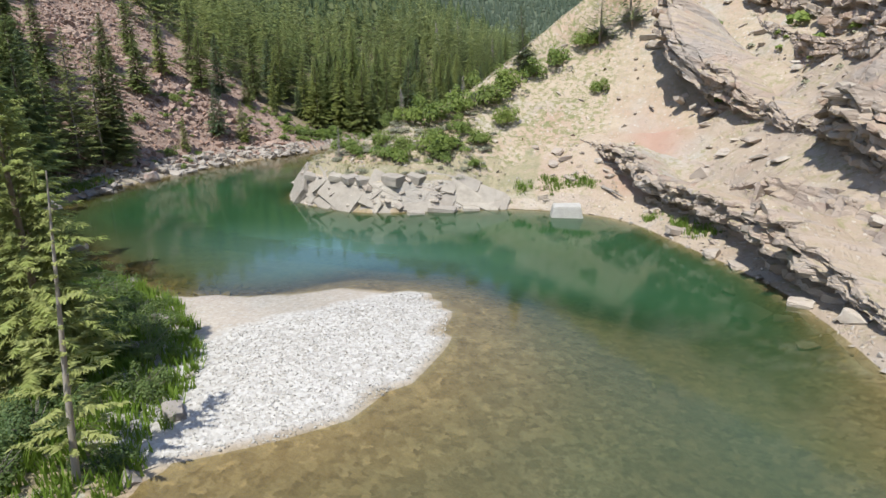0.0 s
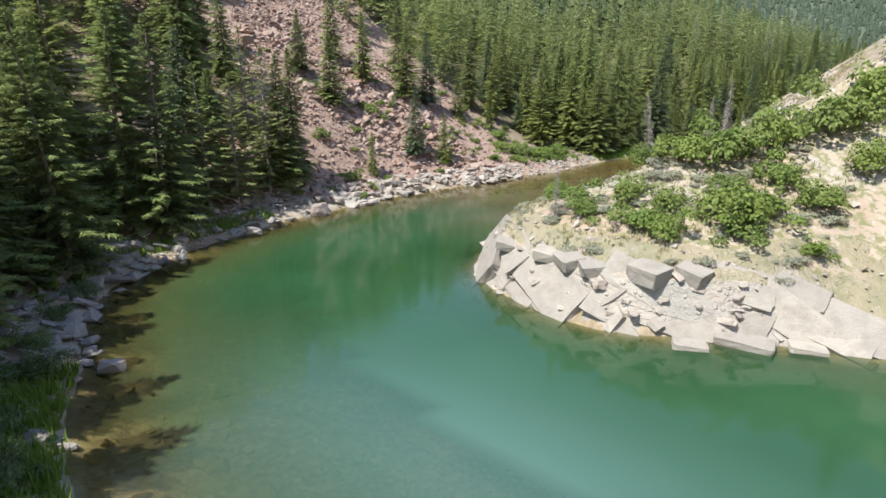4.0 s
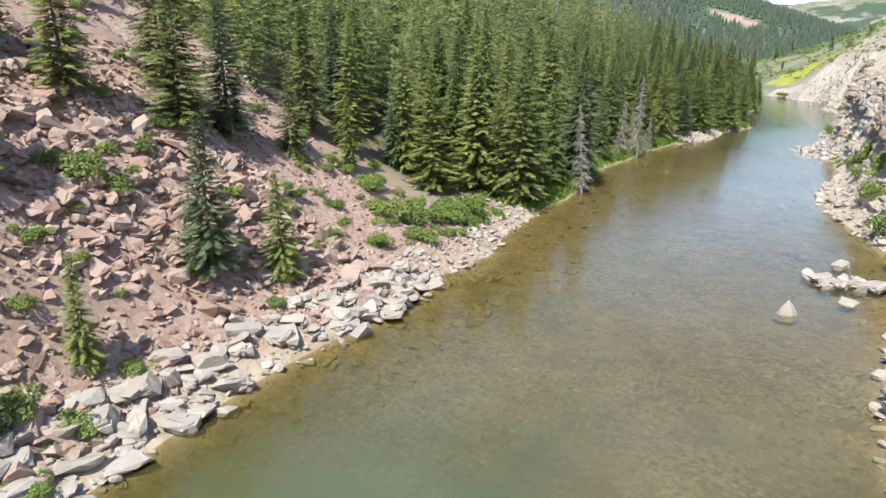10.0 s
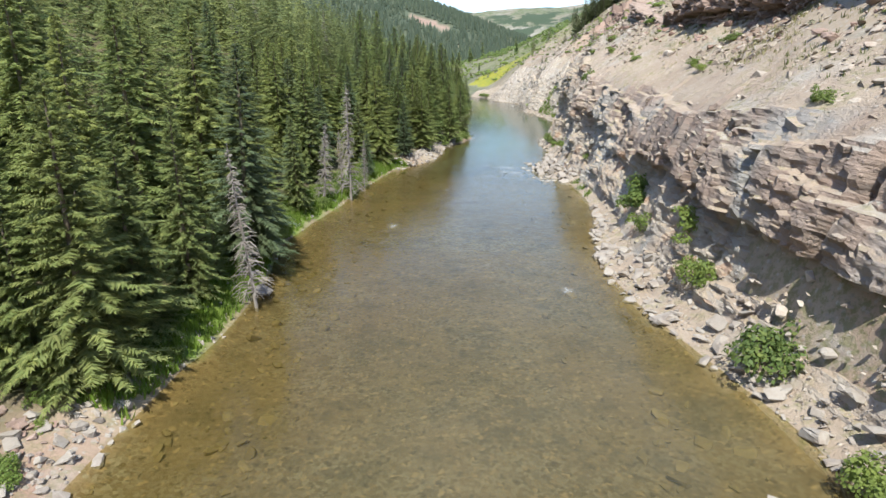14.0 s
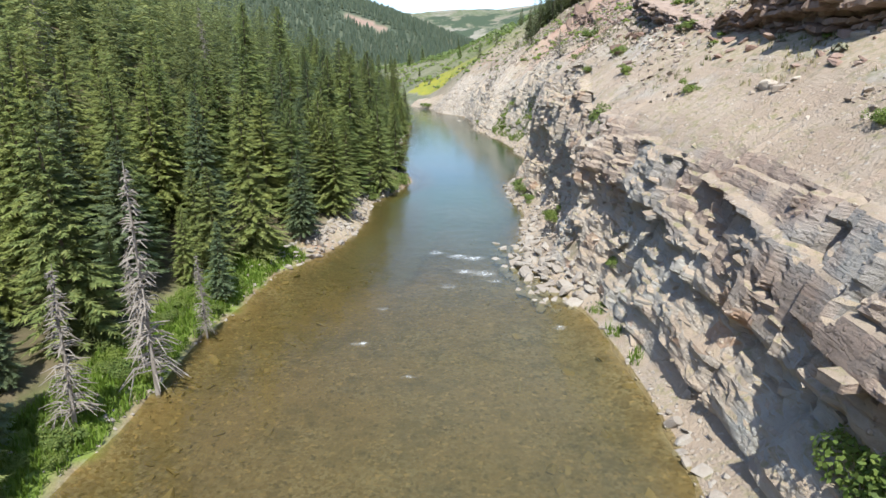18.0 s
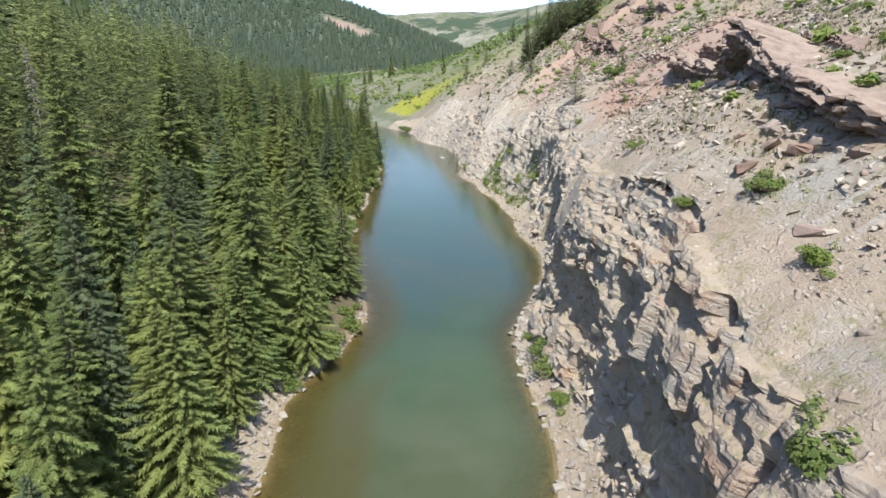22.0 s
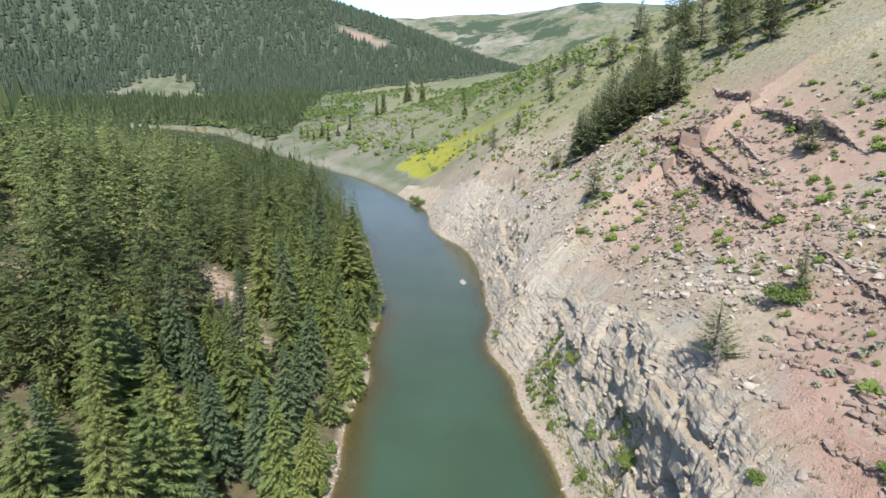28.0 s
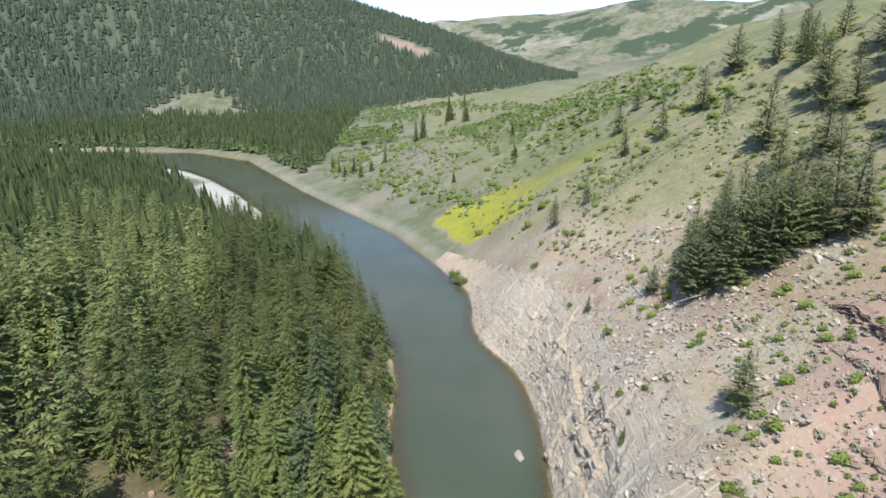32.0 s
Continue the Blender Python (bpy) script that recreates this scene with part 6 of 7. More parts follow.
def brush_mesh(name, rows, label, seed):
    rr = random.Random(seed)
    v0 = [leaf_cloud(rr, 420, [(rr.uniform(-0.4, 0.4), rr.uniform(-0.4, 0.4), rr.uniform(0.25, 0.6), rr.uniform(0.35, 0.6), rr.uniform(0.35, 0.55)) for _ in range(5)], 0.13) for _ in range(4)]
    xy = np.array([q[:2] for q in rows], float)
    vs, fs, n = [], [], 0
    for (x, y), h, q in zip(xy, land(xy[:, 0], xy[:, 1]), rows):
        v, f = v0[rr.randrange(4)]
        vs.append(v * (q[2], q[2], q[2] * rr.uniform(0.8, 1.2)) + (x, y, max(h, 0.05) - 0.1))
        fs.append(f + n)
        n += len(v)
    tagged(new(name, mesh_of(name, np.concatenate(vs), np.concatenate(fs), LEAF, False)), label, "brush", kind="stuff")


spots = shore_spots(LEFT_LINE, 400, 640, 0.1, 2.6, 150, 52, -1)
rows = [(x, y, 0.8 + 0.9 * ((k * 7) % 10) / 10) for k, (x, y) in enumerate(spots)]
brush_mesh("bank_brush", rows, "green brush below the spruces along the water", 8)
spots = shore_spots(RIGHT_LINE, 480, 512, 1.0, 7.0, 26, 53, 1)
brush_mesh("ledge_brush", [(x, y, 0.5 + 0.7 * ((k * 7) % 10) / 10) for k, (x, y) in enumerate(spots)], "low green brush on the grassy ledge by the river", 9)


def plant_sage():
    rr = random.Random(61)
    spots = np.array([(rr.uniform(-10, 130), rr.uniform(205, 660)) for _ in range(17000)] + [(rr.uniform(-60, 150), rr.uniform(660, 1000)) for _ in range(6500)])
    z, d, left, wet, along, bar = land(spots[:, 0], spots[:, 1], True)
    patch = bumps(spots[:, 0], spots[:, 1], 16, 3, 77)
    stuff = []
    for (x, y), h, dd, lf, w, al, p in zip(spots, z, d, left, wet, along, patch):
        headland = al < 262 and 1.5 < dd < 16 and x < 36
        if w or lf or headland or not (dd > 16 + 6 * rr.random() and p > -0.15):
            continue
        stuff.append((x, y, rr.uniform(0.35, 0.8), h))
    more = np.array([(rr.uniform(-9, 17), rr.uniform(209, 246)) for _ in range(620)] + [(rr.uniform(17, 36), rr.uniform(225, 262)) for _ in range(120)])
    z, d, left, wet, along, bar = land(more[:, 0], more[:, 1], True)
    rows = [(x, y, 0.4 + 0.8 * rr.random() ** 1.5, h) for (x, y), h, dd, lf, w in zip(more, z, d, left, wet) if not w and not lf and 1.8 < dd < 15 and not (y < 236 - 0.2 * x and x > 17)]
    rr.shuffle(rows)
    plant_rows(rows[:300], SAGE_FORMS, "sagebrush", "silvery grey-green sagebrush on the dry slope", "sagebrush of the headland", "shrub", LEAFY, 0.75, 10)
    v0 = [leaf_cloud(rr, 28, [(0, 0, 0.3, 0.6, 0.45)], 0.38) for _ in range(4)]
    for name, material, pick, label in (("sagebrush_cover", SAGE, 0, "grey-green sagebrush dotted over the dry slope"), ("green_brush", LEAF, 1, "low green brush dotted over the dry slope")):
        vs, fs, n = [], [], 0
        for k, (x, y, s, h) in enumerate(stuff):
            if (k % 2 == 0) != (pick == 1):
                continue
            v, f = v0[k % 4]
            s = s * (0.8 + (1.7 if pick else 0.8) * rr.random() ** 2.5) * (1.0 if y < 660 else 1.9)
            vs.append(v * (s, s, s * 0.9) + (x, y, h))
            fs.append(f + n)
            n += len(v)
        tagged(new(name, mesh_of(name, np.concatenate(vs), np.concatenate(fs), material, False)), label, "brush", kind="stuff")


plant_sage()


def grass_mesh(name, spots, lo, hi, material, label, seed, blades=8):
    rr = random.Random(seed)
    z = land(spots[:, 0], spots[:, 1])
    v, f = [], []
    for (x, y), h in zip(spots, z):
        if h < 0.02:
            continue
        tall = rr.uniform(lo, hi)
        for _ in range(blades):
            a, w = rr.uniform(0, 6.28), tall * 0.09
            ox, oy = rr.gauss(0, tall * 0.25), rr.gauss(0, tall * 0.25)
            bend = tall * rr.uniform(0.15, 0.7)
            c, s = math.cos(a), math.sin(a)
            n = len(v)
            v += [(x + ox - s * w, y + oy + c * w, h - 0.03), (x + ox + s * w, y + oy - c * w, h - 0.03), (x + ox + c * bend, y + oy + s * bend, h + tall)]
            f.append((n, n + 1, n + 2))
    return tagged(new(name, mesh_of(name, np.array(v), np.array(f), material, False)), label, "grass", kind="stuff")


DRY = make_leaf("dry_grass", (0.30, 0.27, 0.13), (0.24, 0.24, 0.10), (0.40, 0.36, 0.19), 0.8, 0.25)
grass_mesh("bank_grass", np.concatenate([shore_spots(LEFT_LINE, 283, 369, 0.2, 4.8, 3800, 71, -1), shore_spots(LEFT_LINE, 150, 186, 0.3, 6.5, 2600, 72, -1), shore_spots(LEFT_LINE, 196, 212, 1.0, 3.0, 200, 73, -1), shore_spots(RIGHT_LINE, 476, 512, 2.0, 8.5, 900, 74, 1)]), 0.3, 0.8, GRASS, "bright green grass along the river bank", 1)
clumps = [(28.1, 219.3), (29.4, 219), (24.7, 218.7), (39.2, 210.6), (42, 208.4), (40.5, 208.6), (26.4, 218.6), (22, 217.6), (36.5, 213.4), (6, 340.5), (6.6, 345), (7.4, 350)]
grass_mesh("green_tufts", np.array([(x + random.Random(i * 50 + j).gauss(0, 0.6), y + random.Random(i * 50 + j + 7).gauss(0, 0.5)) for i, (x, y) in enumerate(clumps) for j in range(26)]), 0.25, 0.75, GRASS, "bright green grass tufts on the stony beach", 2)
rr = random.Random(81)
spots = np.array([(rr.uniform(-9, 110), rr.uniform(205, 650)) for _ in range(9000)])
z, d, left, wet, along, bar = land(spots[:, 0], spots[:, 1], True)
extra = np.array([(rr.uniform(8, 52), rr.uniform(262, 352)) for _ in range(9000)])
more = land(extra[:, 0], extra[:, 1], True)
extra = extra[(more[1] > 13) & ~more[2] & (bumps(extra[:, 0], extra[:, 1], 11, 3, 27) > 0.0)]
spots = spots[(~left) & (~wet) & (d > 2) & ((d > 9) | (along < 262)) & (bumps(spots[:, 0], spots[:, 1], 18, 3, 19) > -0.3)]
top = np.array([(rr.uniform(-8, 34), rr.uniform(209, 250)) for _ in range(12000)])
z, d, left, wet, along, bar = land(top[:, 0], top[:, 1], True)
top = top[(~left) & (~wet) & (d > 1.6) & (d < 17) & (top[:, 0] < 13 + 0.3 * (top[:, 1] - 215)) & (bumps(top[:, 0], top[:, 1], 5, 3, 39) > -0.25)]
olive = np.array([(rr.uniform(8, 75), rr.uniform(262, 600)) for _ in range(16000)])
more = land(olive[:, 0], olive[:, 1], True)
olive = olive[(more[1] > 11) & ~more[2] & (bumps(olive[:, 0], olive[:, 1], 14, 4, 28) > 0.12)]
OLIVE = make_leaf("olive_grass", (0.155, 0.175, 0.065), (0.2, 0.205, 0.08), (0.3, 0.28, 0.13), 0.7, 0.35)
grass_mesh("olive_tufts", olive, 0.25, 0.6, OLIVE, "olive-green grass tufts on the rubbly slope", 7, 7)
grass_mesh("headland_grass", top, 0.15, 0.36, DRY, "pale dry grass covering the headland", 5, 6)
grass_mesh("dry_tufts", np.concatenate([spots, extra]), 0.2, 0.5, DRY, "dry yellowish grass tufts on the slope", 3, 6)
chips = np.array([(rr.uniform(0, 100), rr.uniform(205, 650)) for _ in range(5000)] + [(rr.uniform(4, 66), rr.uniform(262, 590)) for _ in range(33000)])
z, d, left, wet, along, bar = land(chips[:, 0], chips[:, 1], True)
ok = (~left) & (~wet) & (d > 3) & (bumps(chips[:, 0], chips[:, 1], 12, 3, 29) > -0.2)
stones_mesh("slope_rubble", [(x, y, h + 0.08, 0.12 + 0.46 * rr.random() ** 2.4) for (x, y), h, k in zip(chips, z, ok) if k], CHIP_SHAPES + SLAB_SHAPES[:3], SLOPE_STONE, "loose pale rock chips scattered on the slope")



def dipping_outcrops():
    """Low broken ribs of the dipping beds that crop out all over the slope above the cliff."""
    rr = random.Random(191)
    heads = np.array([(rr.uniform(6, 72), rr.uniform(264, 600)) for _ in range(900)])
    z, d, left, wet, along, bar = land(heads[:, 0], heads[:, 1], True)
    heads = heads[(~left) & (~wet) & (d > 8) & (d < 46) & (bumps(heads[:, 0], heads[:, 1], 20, 3, 44) > -0.15)][:380]
    tilt = np.array(Euler((0.07, -0.2, 0)).to_matrix())
    spots, sizes = [], []
    for x, y in heads:
        way, many = rr.gauss(math.pi / 2 + 0.15, 0.3), rr.randrange(7, 22)
        for k in range(many):
            along = (k - many / 2) * rr.uniform(0.3, 0.6)
            spots.append((x + math.cos(way) * along + rr.gauss(0, 0.25), y + math.sin(way) * along + rr.gauss(0, 0.25)))
            sizes.append(0.22 + 0.6 * rr.random() ** 2)
    spots = np.array(spots)
    for name, red, material, label in (("pale_ribs", 0, SLOPE_STONE, "low broken ribs of pale dipping rock on the slope"), ("red_ribs", 1, LEDGE_STONE, "low broken ribs of reddish dipping rock on the slope")):
        vs, fs, n = [], [], 0
        share = red_patch(spots[:, 0], spots[:, 1]) > 0.5
        for (x, y), h, s, isred in zip(spots, land(spots[:, 0], spots[:, 1]), sizes, share):
            if isred != red:
                continue
            v, f = SLAB_SHAPES[rr.randrange(8)] if rr.random() < 0.7 else STONE_SHAPES[rr.randrange(10)]
            turn = np.array(Euler((rr.gauss(0, 0.1), rr.gauss(0, 0.1), rr.uniform(0, 6.28))).to_matrix())
            vs.append((v * (s, s, s * 1.3)) @ turn.T @ tilt.T + (x, y, h + s * 0.1))
            fs.append(f + n)
            n += len(v)
        tagged(new(name, mesh_of(name, np.concatenate(vs), np.concatenate(fs), material, False)), label, "rock", kind="stuff")


dipping_outcrops()

PINES = [(17.5, 236.5, 8.5), (49.2, 534.3, 8.5), (48.2, 640, 10), (56.6, 564.4, 13), (59.6, 559.4, 15), (63.5, 557, 16), (67.6, 556.8, 15), (70.6, 556.2, 13), (62.7, 573.8, 15), (66, 568, 16), (58, 570, 12), (71, 566, 14), (57.9, 639, 8), (53.7, 576.6, 7), (61, 565, 15), (64, 562, 16), (69, 561, 15), (73, 560, 14), (66, 574, 15), (70, 572, 16), (75, 568, 15), (60, 576, 13), (57, 567, 12), (74, 575, 14), (68, 580, 13), (63, 580, 12), (78, 563, 13)]
BROAD_PINE = [(mesh_of('crown', *spruce_arrays(r, 1, 0.44, 18, 8, 16, 0.12, 0.5, -0.3, 0.2), PINE, False), mesh_of('trunk', *tube([(0, 0, -0.05), (0.02, 0, 0.4), (0, 0.01, 0.95)], (0.03, 0.02, 0.004)), BARK))]
plant_rows([(26.8, 241.5, 9.5), (31, 243, 8.5), (36, 246, 7.5), (41, 471.6, 9.0)], BROAD_PINE, 'pine', 'broad dusty green pine on the crest of the slope', 'broad pines', 'pine', ('crown', 'trunk'), 0.85, 31)
PINES_HIGH = [(100, 575, 14), (106, 568, 15), (115, 600, 15), (121, 606, 16), (90, 585, 12), (128, 640, 15), (109, 617, 14), (132, 660, 14), (79.8, 673.3, 9), (91, 667.8, 11), (106.5, 673.7, 13), (88.1, 604.6, 12), (103.7, 607, 14), (124.5, 690, 15), (133, 677.5, 14), (95, 568, 12), (93.5, 548.7, 13), (104, 597.4, 13), (110, 585, 12), (69.5, 499.4, 6), (72.8, 552, 12), (98, 640, 10), (118, 640, 14), (125, 620, 15), (84, 590, 9), (112, 560, 14), (120, 575, 15), (51.8, 474.2, 4), (44.5, 588, 3.5), (75, 552, 9), (38, 545, 2.5), (128, 655, 14), (86, 700, 10), (100, 720, 11)]
for rows, label in ((PINES, "dark green pine standing on the dry slope"), ([(x, y, q * 1.25) for x, y, q in PINES_HIGH], "dark pine high on the grassy hillside")):
    plant_rows(rows, PINE_FORMS, "pine", label, "pines of the hillside", "pine", ("crown", "trunk"), 1.0, 11)
plant_rows([(-28, 340, 15), (-30.3, 299.2, 12), (-31, 335, 12), (-29.5, 342.5, 9), (-27, 349, 7)], DEAD_FORMS[:2], "dead_tree", "bare grey dead spruce leaning over the bank", "dead trees", "dead tree", ("trunk", "crown"), 1.0, 12)
plant_rows([(39.4, 468.6, 8), (54.8, 577.3, 5), (0.5, 214.5, 4.5), (-60, 400, 15), (-45, 430, 14), (-38, 470, 13), (-70, 455, 15), (-55, 505, 14)], DEAD_FORMS, "dead_tree", "sparse grey dead tree with thin bare branches", "dead trees", "dead tree", ("trunk", "crown"), 1.0, 13)


def thin_tree():
    """The sparse young conifer beside the gravel bar."""
    rr = random.Random(91)
    v, f = spruce_arrays(rr, 1, 0.2, 21, 4, 40, 0.12, 0.55, -0.05, 0.17)
    top = new("spruce")
    part("crown", mesh_of("crown", v, f, YOUNG_NEEDLE, False), top)
    part("trunk", mesh_of("trunk", *tube([(0, 0, -0.03), (0.01, 0, 0.4), (0.03, 0, 0.97)], (0.014, 0.009, 0.002)), DEAD_BARK), top, "pale thin trunk")
    top.matrix_basis = Matrix.LocRotScale((19.6, 164.6, 0.3), Euler((0, 0.05, 1)), (10.5, 10.5, 11.3))
    tagged(top, "thin yellowish-green young conifer beside the gravel bar", "spruce")


thin_tree()


def log(x, y, long, turn, tilt, label="grey bare log fallen on the slope"):
    rr = random.Random(int(x * 10 + y))
    z = ground_at(x, y)
    pts = [(0, 0, 0.15), (long * 0.5, rr.uniform(-0.2, 0.2), 0.2), (long, rr.uniform(-0.3, 0.3), 0.1)]
    pieces = [tube(pts, (0.2, 0.15, 0.06), 7)]
    for _ in range(7):
        a = rr.uniform(0.3, 0.95) * long
        pieces.append(tube([(a, 0, 0.2), (a + rr.uniform(0, 0.5), rr.uniform(-0.7, 0.7), 0.2 + rr.uniform(0, 0.7))], (0.04, 0.01), 3))
    ob = new("log", mesh_of("log", *join(pieces), DEAD_BARK))
    ob.matrix_basis = pose(x, y, z, 0, tilt, turn)
    tagged(ob, label, "log", "fallen logs")


for x, y, long, turn, tilt in ((-60, 236, 8, -20, 40), (-58, 232, 6, 10, 38), (-66, 240, 9, -60, 15), (-55, 236, 5, -40, 35), (-63, 231, 7, 5, 36), (31, 218.4, 3, -40, 12), (-27, 531, 7, -60, 14), (-23, 527, 6, -70, 12), (-24.5, 521, 7, -40, 16), (-19, 516, 6, 20, 5), (-16, 510, 6, -60, 14), (-15, 506, 5, -30, 14), (-36, 481, 5, -50, 15), (-25, 559, 6, -70, 10), (58, 562, 6, 170, 20)):
    log(x, y, long, turn, tilt)


# ---- ledges: rows of broken slabs along the outcrops ----
def ledge(name, points, high, deep, beds, material, stone_material, label, seed, blocks, brow=0.0):
    """An outcrop of a few jointed beds that stand out of the slope, with fallen blocks at its foot."""
    rr = random.Random(seed)
    line = resample(smoothed(resample(np.array(points, float), 0.3), 6), 0.3)
    s = np.arange(len(line)) * 0.3
    tang = np.gradient(line, axis=0)
    tang /= np.hypot(*tang.T)[:, None] + 1e-9
    n = np.stack([tang[:, 1], -tang[:, 0]], 1)
    if land(*(line + n).T).mean() > land(*(line - n).T).mean():
        n = -n
    line = line + n * (0.4 * bumps(s, s * 0, 6, 3, seed))[:, None]
    ground = land(*line.T)
    chunk = np.floor(s / 1.7 + 0.4 * bumps(s, s * 0, 3, 2, seed + 5))
    tall = high * np.clip(0.6 + 0.8 * bumps(s, s * 0 + 9, 9, 3, seed + 3) + 0.22 * (lattice(chunk, chunk * 0, seed + 6) - 0.5), 0.02, 1.3) * ease(s, 0.5, 10) * (1 - ease(s, s[-1] - 10, s[-1] - 0.5))
    mid = len(line) // 2
    origin = np.array((*line[mid], ground[mid]))

    def row(out, up):
        p = line + n * np.broadcast_to(out, s.shape)[:, None]
        return np.column_stack([p, ground + up])

    foot = land(*(line + n * deep * 0.4).T) - ground
    rows = [row(0.25 * deep, foot - 0.8)]
    front = None
    for k in range(beds):
        width = rr.uniform(0.6, 1.9)
        cell = np.floor(s / width + 0.35 * bumps(s, s * 0 + k, 2.0, 2, seed + k))
        joint = lattice(cell, cell * 0 + k, seed + 20)
        front = deep * (0.05 + 0.3 * rr.random() + 0.7 * joint + 0.12 * (k / beds)) * np.clip(tall / high, 0.1, 1) + 0.1 * bumps(s, s * 0 + k, 0.9, 2, seed + 40 + k)
        front = front + brow * (0.0 if k < 0.3 * beds else 1.0) * np.clip(tall / high, 0, 1) * (0.6 + 0.7 * lattice(np.floor(s / 6.5), s * 0, seed + 50))
        lo, hi = foot + (tall - foot) * k / beds, foot + (tall - foot) * (k + 1) / beds
        nudge = 0.12 * (lattice(cell, cell * 0 + k, seed + 21) - 0.5) * (hi - lo)
        rows += [row(front - 0.2 * deep * rr.random(), lo + 0.03), row(front, lo + 0.22 * (hi - lo) + nudge), row(front - 0.06, lo + 0.85 * (hi - lo) + nudge)]
    rows += [row(front * 0.85, tall + 0.06 * bumps(s, s * 0 + 2, 1.5, 2, seed)), row(-0.5 * deep, np.maximum(tall * 0.7, land(*(line - n * 0.5 * deep).T) - ground + 0.05 * tall)), row(-1.5 * deep, land(*(line - n * 1.5 * deep).T) - ground - 0.35)]
    v = np.stack(rows, 1) - origin
    v[:, 1:-2] += np.random.default_rng(seed).normal(0, 0.07, v[:, 1:-2].shape)
    top = new(name)
    top.matrix_basis = pose(*origin)
    part("outcrop", mesh_of("outcrop", v.reshape(-1, 3), grid_faces(len(line), len(rows)), material, False), top)
    at = [(rr.randrange(len(line)), deep * (rr.uniform(0.1, 1.0) + 2.2 * rr.random() ** 2)) for _ in range(blocks)]
    feet = np.array([line[i] + n[i] * off for i, off in at])
    for q, h in zip(feet, land(feet[:, 0], feet[:, 1])):
        size = 0.14 + 0.24 * rr.random() ** 2.5 * high
        b = part("block", STONES[stone_material][rr.randrange(18)], top)
        b.matrix_basis = Matrix.LocRotScale((q[0] - origin[0], q[1] - origin[1], h - origin[2] + size * 0.15), Euler((rr.gauss(0, 0.25), rr.gauss(0.1, 0.25), rr.uniform(0, 6.28))), (size, size, size * rr.uniform(0.8, 1.2)))
    tagged(top, label, "rock ledge", "rock ledges of the hillside")


ledge("rock_ledge", [(64.3, 545), (64.4, 520.6), (61, 503), (57, 486)], 2.8, 2.0, 7, LEDGE_STONE, RED_STONE, "broken red rock ledge running across the hillside", 1, 70)
ledge("rock_ledge", [(60.5, 538), (60, 520), (57, 504)], 1.3, 1.1, 3, LEDGE_STONE, RED_STONE, "thin red rock ledge below the larger one", 2, 40)
ledge("rock_ledge", [(67.5, 542), (67.5, 522), (64, 504)], 1.5, 1.2, 3, LEDGE_STONE, RED_STONE, "thin red rock ledge above the larger one", 12, 40)
ledge("rock_ledge", [(71, 542), (71, 524), (67.5, 505)], 1.3, 1.1, 3, LEDGE_STONE, RED_STONE, "thin red rock bed in the hillside", 13, 30)
ledge("rock_ledge", [(80, 548), (76.5, 527), (75, 505), (70, 488)], 1.5, 1.4, 3, LEDGE_STONE, RED_STONE, "upper red rock ledge on the hillside", 3, 60)
ledge("rock_ledge", [(52, 454), (46, 430), (35, 404), (29, 391), (26.2, 380), (26, 368)], 4.0, 2.4, 8, LEDGE_STONE, RED_STONE, "dark red overhanging rock ledge above the cliff", 4, 110, 1.6)
ledge("rock_ledge", [(55, 452), (50, 430), (39, 404), (33, 390)], 2.2, 2.0, 6, LEDGE_STONE, RED_STONE, "red rock bed above the overhanging ledge", 14, 50)
ledge("rock_ledge", [(58, 484), (54, 462), (50, 445)], 1.4, 1.3, 3, LEDGE_STONE, RED_STONE, "broken red rock ledge on the slope", 5, 50)
ledge("rock_ledge", [(26.5, 372), (26, 362), (26.5, 352), (27.5, 342), (26, 328), (22.5, 312), (20, 298), (19, 284)], 3.6, 2.2, 7, LEDGE_STONE, RED_STONE, "brown overhanging rock ledge high above the lower canyon", 21, 110, 1.5)
ledge("rock_ledge", [(35, 246), (40, 234), (46, 223), (50, 211), (53, 202), (56, 188)], 6.2, 3.0, 10, CLIFF, CREAM_STONE, "great pale overhanging ledge of layered rock", 6, 60, 2.6)
ledge("rock_ledge", [(40, 248), (50, 237), (56, 223), (60, 205), (62, 188)], 4.0, 3.2, 6, CLIFF, CREAM_STONE, "pale layered rock ledge along the crest", 7, 60)
ledge("rock_ledge", [(26.5, 228), (32.5, 223), (38.5, 217), (43, 209.5), (46, 203), (49, 194), (51, 184)], 4.2, 2.4, 8, CLIFF, CREAM_STONE, "pale pinkish dipping rock slabs above the beach", 8, 70, 2.0)
ledge("rock_ledge", [(45, 240), (53, 222), (57, 205), (59, 190)], 2.6, 2.0, 4, CLIFF, CREAM_STONE, "pale layered rock between the two great ledges", 10, 50)


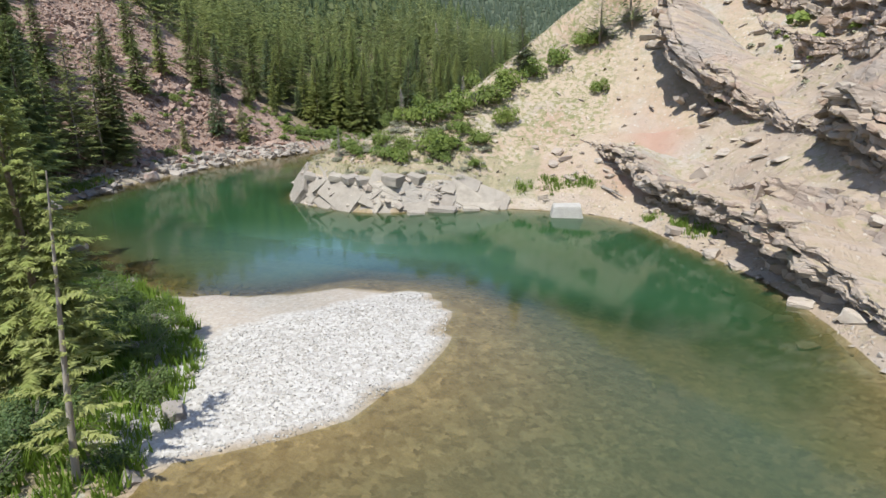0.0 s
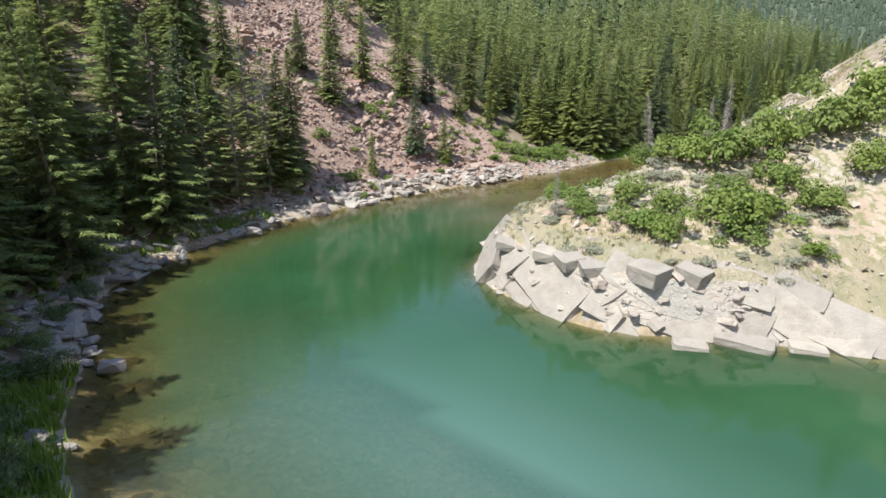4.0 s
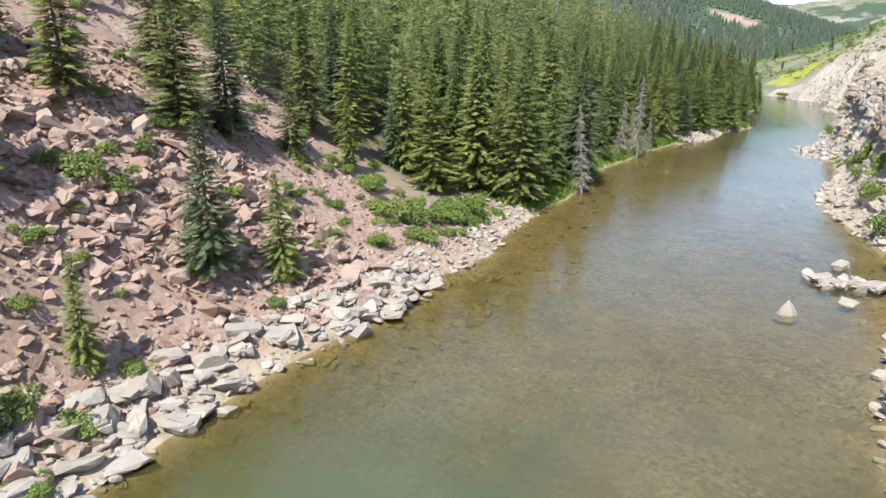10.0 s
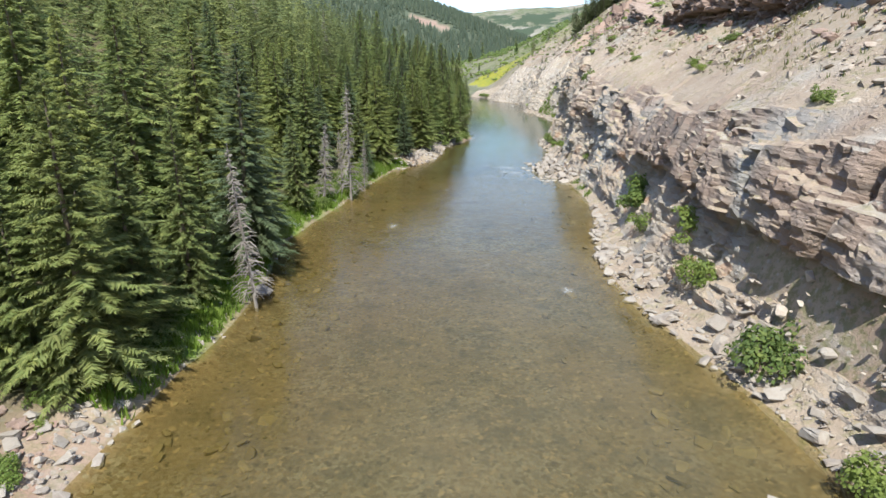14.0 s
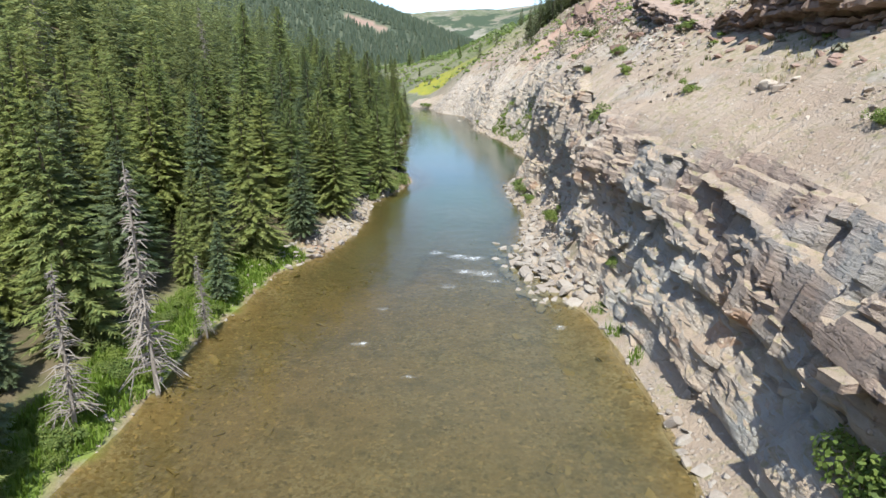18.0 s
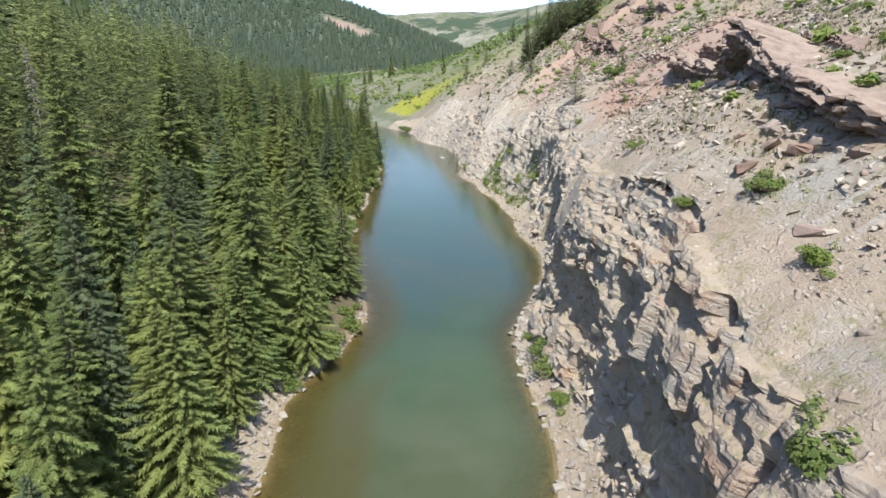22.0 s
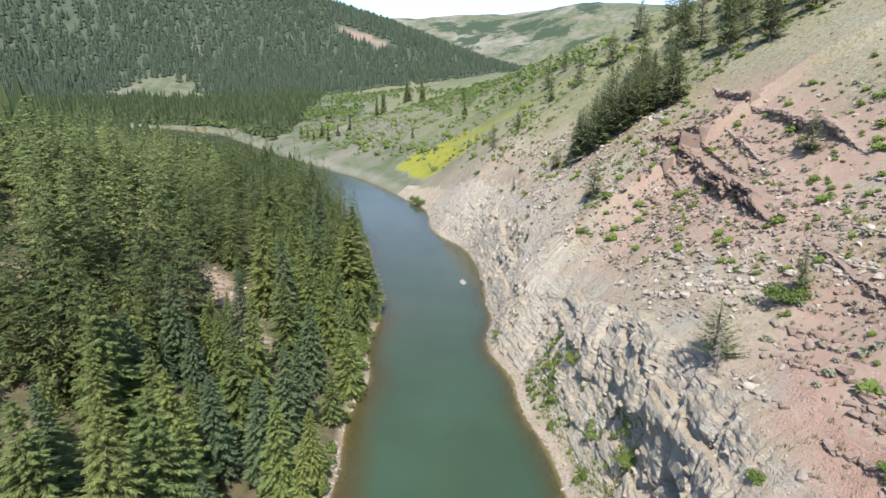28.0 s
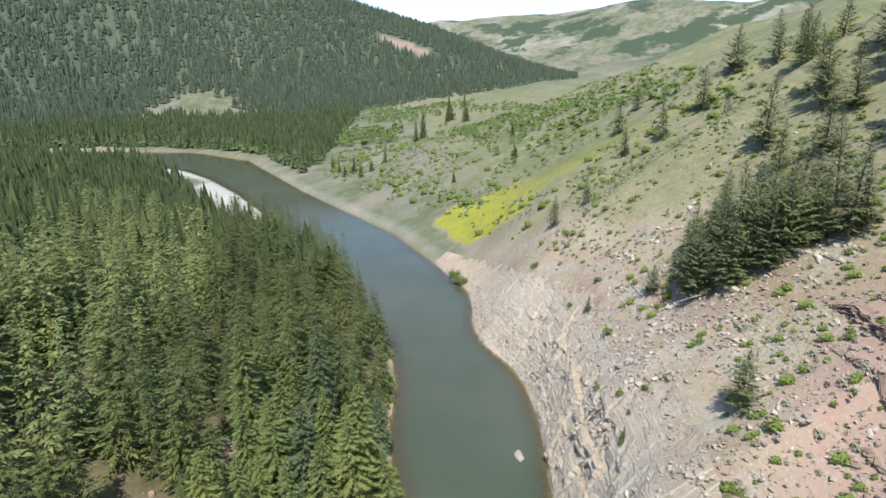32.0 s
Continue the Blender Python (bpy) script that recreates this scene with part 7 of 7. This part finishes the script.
# ---- slabs standing out of the cliff ----
def cliff_slabs():
    rr = random.Random(17)
    me = CLIFF_OB.data
    v = np.empty(len(me.vertices) * 3, np.float32)
    me.vertices.foreach_get("co", v)
    v = v.reshape(-1, CLIFF_COLS, 3)
    rows, cols = v.shape[:2]
    spots = []
    for _ in range(6000):
        i, j = rr.randrange(2, rows - 2), rr.randrange(4, cols - 4)
        a, b = v[i, j + 2] - v[i, j - 2], v[i + 2, j] - v[i - 2, j]
        n = np.cross(b, a)
        n /= np.linalg.norm(n) + 1e-9
        if n[2] < 0:
            n = -n
        if n[2] > 0.72 and rr.random() < 0.8:
            continue
        if (v[i, j, 1] < 228 and v[i, j, 0] < 24) or (v[i, j, 1] > 470 and rr.random() < 0.3):
            continue
        s = 0.14 + (0.75 if v[i, j, 1] < 450 else 0.6) * rr.random() ** 2.8
        spots.append((v[i, j] - n * s * 0.45, s))
    spots.sort(key=lambda q: -q[1])
    vs, fs, n = [], [], 0
    for k, (p, s) in enumerate(spots):
        e = Euler((rr.gauss(0.07, 0.12), rr.gauss(-0.2, 0.12), 0)).to_matrix() @ Euler((0, 0, math.pi / 2 + rr.gauss(0, 0.35))).to_matrix()
        shape = rr.randrange(len(PLATES))
        if k % 12 == 0 and k < 3600:
            ob = new("slab", CLIFF_STONES[shape])
            ob.parent = CLIFF_OB
            ob.matrix_basis = Matrix.LocRotScale(p, e.to_euler(), (s, s, s * 1.1))
            continue
        w, f = PLATES[shape]
        vs.append((w * (s, s, s * 1.1)) @ np.array(e).T + p)
        fs.append(f + n)
        n += len(w)
    ob = new("small_slabs", mesh_of("small_slabs", np.concatenate(vs), np.concatenate(fs), CLIFF, False))
    tagged(ob, "countless pale slabs breaking out of the cliff", "rock", kind="stuff")


plates = random.Random(171)
PLATES = [plate_arrays(plates, 1, plates.uniform(0.45, 0.85), plates.uniform(0.16, 0.45), False) for _ in range(14)]
CLIFF_STONES = [mesh_of("slab", v, f, CLIFF, False) for v, f in PLATES]
cliff_slabs()


# ---- far woods ----
def cone_trees(name, rows, material, label, seed, tiers=((0.06, 0.34, 1.0), (0.2, 0.52, 0.85), (0.36, 0.68, 0.66), (0.52, 0.84, 0.47), (0.7, 1.02, 0.28))):
    rr = random.Random(seed)
    vs, fs, n = [], [], 0
    for x, y, z, s in rows:
        w = s * rr.uniform(0.2, 0.3)
        v, f = [], []
        for k, (h0, h1, wk) in enumerate(tiers):
            m = len(v)
            a0 = rr.uniform(0, 6)
            for q in range(8):
                a = a0 + q * 0.7854
                reach = w * wk * (rr.uniform(0.95, 1.3) if q % 2 else rr.uniform(0.45, 0.7))
                v.append((x + math.cos(a) * reach, y + math.sin(a) * reach, z + s * (h0 + rr.uniform(-0.03, 0.03) - (0.03 if q % 2 else -0.03))))
            v.append((x, y, z + s * h1))
            f += [(m + q, m + (q + 1) % 8, m + 8) for q in range(8)]
        vs.append(np.array(v))
        fs.append(np.array(f) + n)
        n += len(v)
    tagged(new(name, mesh_of(name, np.concatenate(vs), np.concatenate(fs), material, False)), label, "forest", kind="stuff")


def far_woods():
    rr = random.Random(101)
    spots = np.array([(rr.uniform(-420, -20), rr.uniform(640, 1180)) for _ in range(6500)] + [(rr.uniform(-420, -230), rr.uniform(200, 700)) for _ in range(1500)] + [(rr.uniform(-460, -60), rr.uniform(900, 1250)) for _ in range(2600)])
    z, d, left, wet, along, bar = land(spots[:, 0], spots[:, 1], True)
    across = (~left) & (~wet) & (spots[:, 0] < -70) & (d > 14)
    ok = across | left & (~wet) & (d > np.interp(along, [640, 690, 750, 790, 1010], [6, 14, 28, 32, 34])) & ((d > 34) | (along > 745) | (bumps(spots[:, 0], spots[:, 1], 30, 3, 5) > 0.05))
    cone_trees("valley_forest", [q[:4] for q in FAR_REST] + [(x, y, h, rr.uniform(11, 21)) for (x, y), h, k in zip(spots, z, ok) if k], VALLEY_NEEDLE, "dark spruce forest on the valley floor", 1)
    hills = np.array([(rr.uniform(-1400, 350), rr.uniform(1180, 1900)) for _ in range(27000)])
    z = land(hills[:, 0], hills[:, 1])
    keep = (far_hills(hills[:, 0], hills[:, 1]) > 14) & (0.46 - bumps(hills[:, 0], hills[:, 1], 300, 5, 61) - 0.35 * bumps(hills[:, 0], hills[:, 1], 80, 4, 63) > 0.05) & (np.exp(-(((hills[:, 0] - SCAR[0]) / SCAR[3]) ** 2 + ((z - SCAR[2] + 0.33 * (hills[:, 0] - SCAR[0])) / SCAR[4]) ** 2)) < 0.3)
    cone_trees("hill_forest", [(x, y, h, rr.uniform(12, 18)) for (x, y), h, k in zip(hills, z, keep) if k], HAZY_HILL_NEEDLE, "dark conifer forest covering the far hill", 2, ((0.05, 0.6, 1.0), (0.4, 1.02, 0.6)))
    # leafy groves of the valley and the slope above it
    v0 = [leaf_cloud(rr, 70, [(0, 0, 0.55, 0.4, 0.5), (0.2, 0.1, 0.8, 0.25, 0.3)], 0.22) for _ in range(4)]
    g = np.array([(rr.uniform(-260, 120), rr.uniform(700, 1300)) for _ in range(4200)])
    z, d, left, wet, along, bar = land(g[:, 0], g[:, 1], True)
    p = bumps(g[:, 0], g[:, 1], 60, 3, 7)
    vs, fs, n = [], [], 0
    for (x, y), h, dd, lf, w, q in zip(g, z, d, left, wet, p):
        willows = 985 + 60 * q < y < 1085 + 60 * q and -180 < x < 5 + 60 * q and dd > 12
        slope = x > 25 + 0.1 * (1000 - y) and q > 0.0
        if w or lf or not (willows or slope or (y > 1100 and q > -0.1)):
            continue
        v, f = v0[rr.randrange(4)]
        s = rr.uniform(4, 7) if willows else rr.uniform(1.8, 4.5)
        vs.append(v * (s, s, s) + (x, y, h))
        fs.append(f + n)
        n += len(v)
    tagged(new("valley_grove", mesh_of("valley_grove", np.concatenate(vs), np.concatenate(fs), GROVE, False)), "light green leafy groves on the valley floor", "grove", kind="stuff")
    single = [(11, 972, 22), (41, 1088, 26), (53, 1047, 26), (36, 1070, 22), (-41, 850, 9), (-30, 843, 9), (-36, 856, 10), (-54, 889, 10), (-47, 868, 10), (55, 756, 9), (17, 748, 5), (25, 765, 7), (-24, 850, 9), (-16, 870, 12), (60, 800, 10), (5, 960, 16)]
    plant_rows(single, [(a, b) for a, b in SPRUCE_FORMS[:4]], "spruce", "dark spruce standing alone on the sagebrush flat", "spruces of the flat", "spruce", ("crown", "trunk"), 1.0, 14)


far_woods()
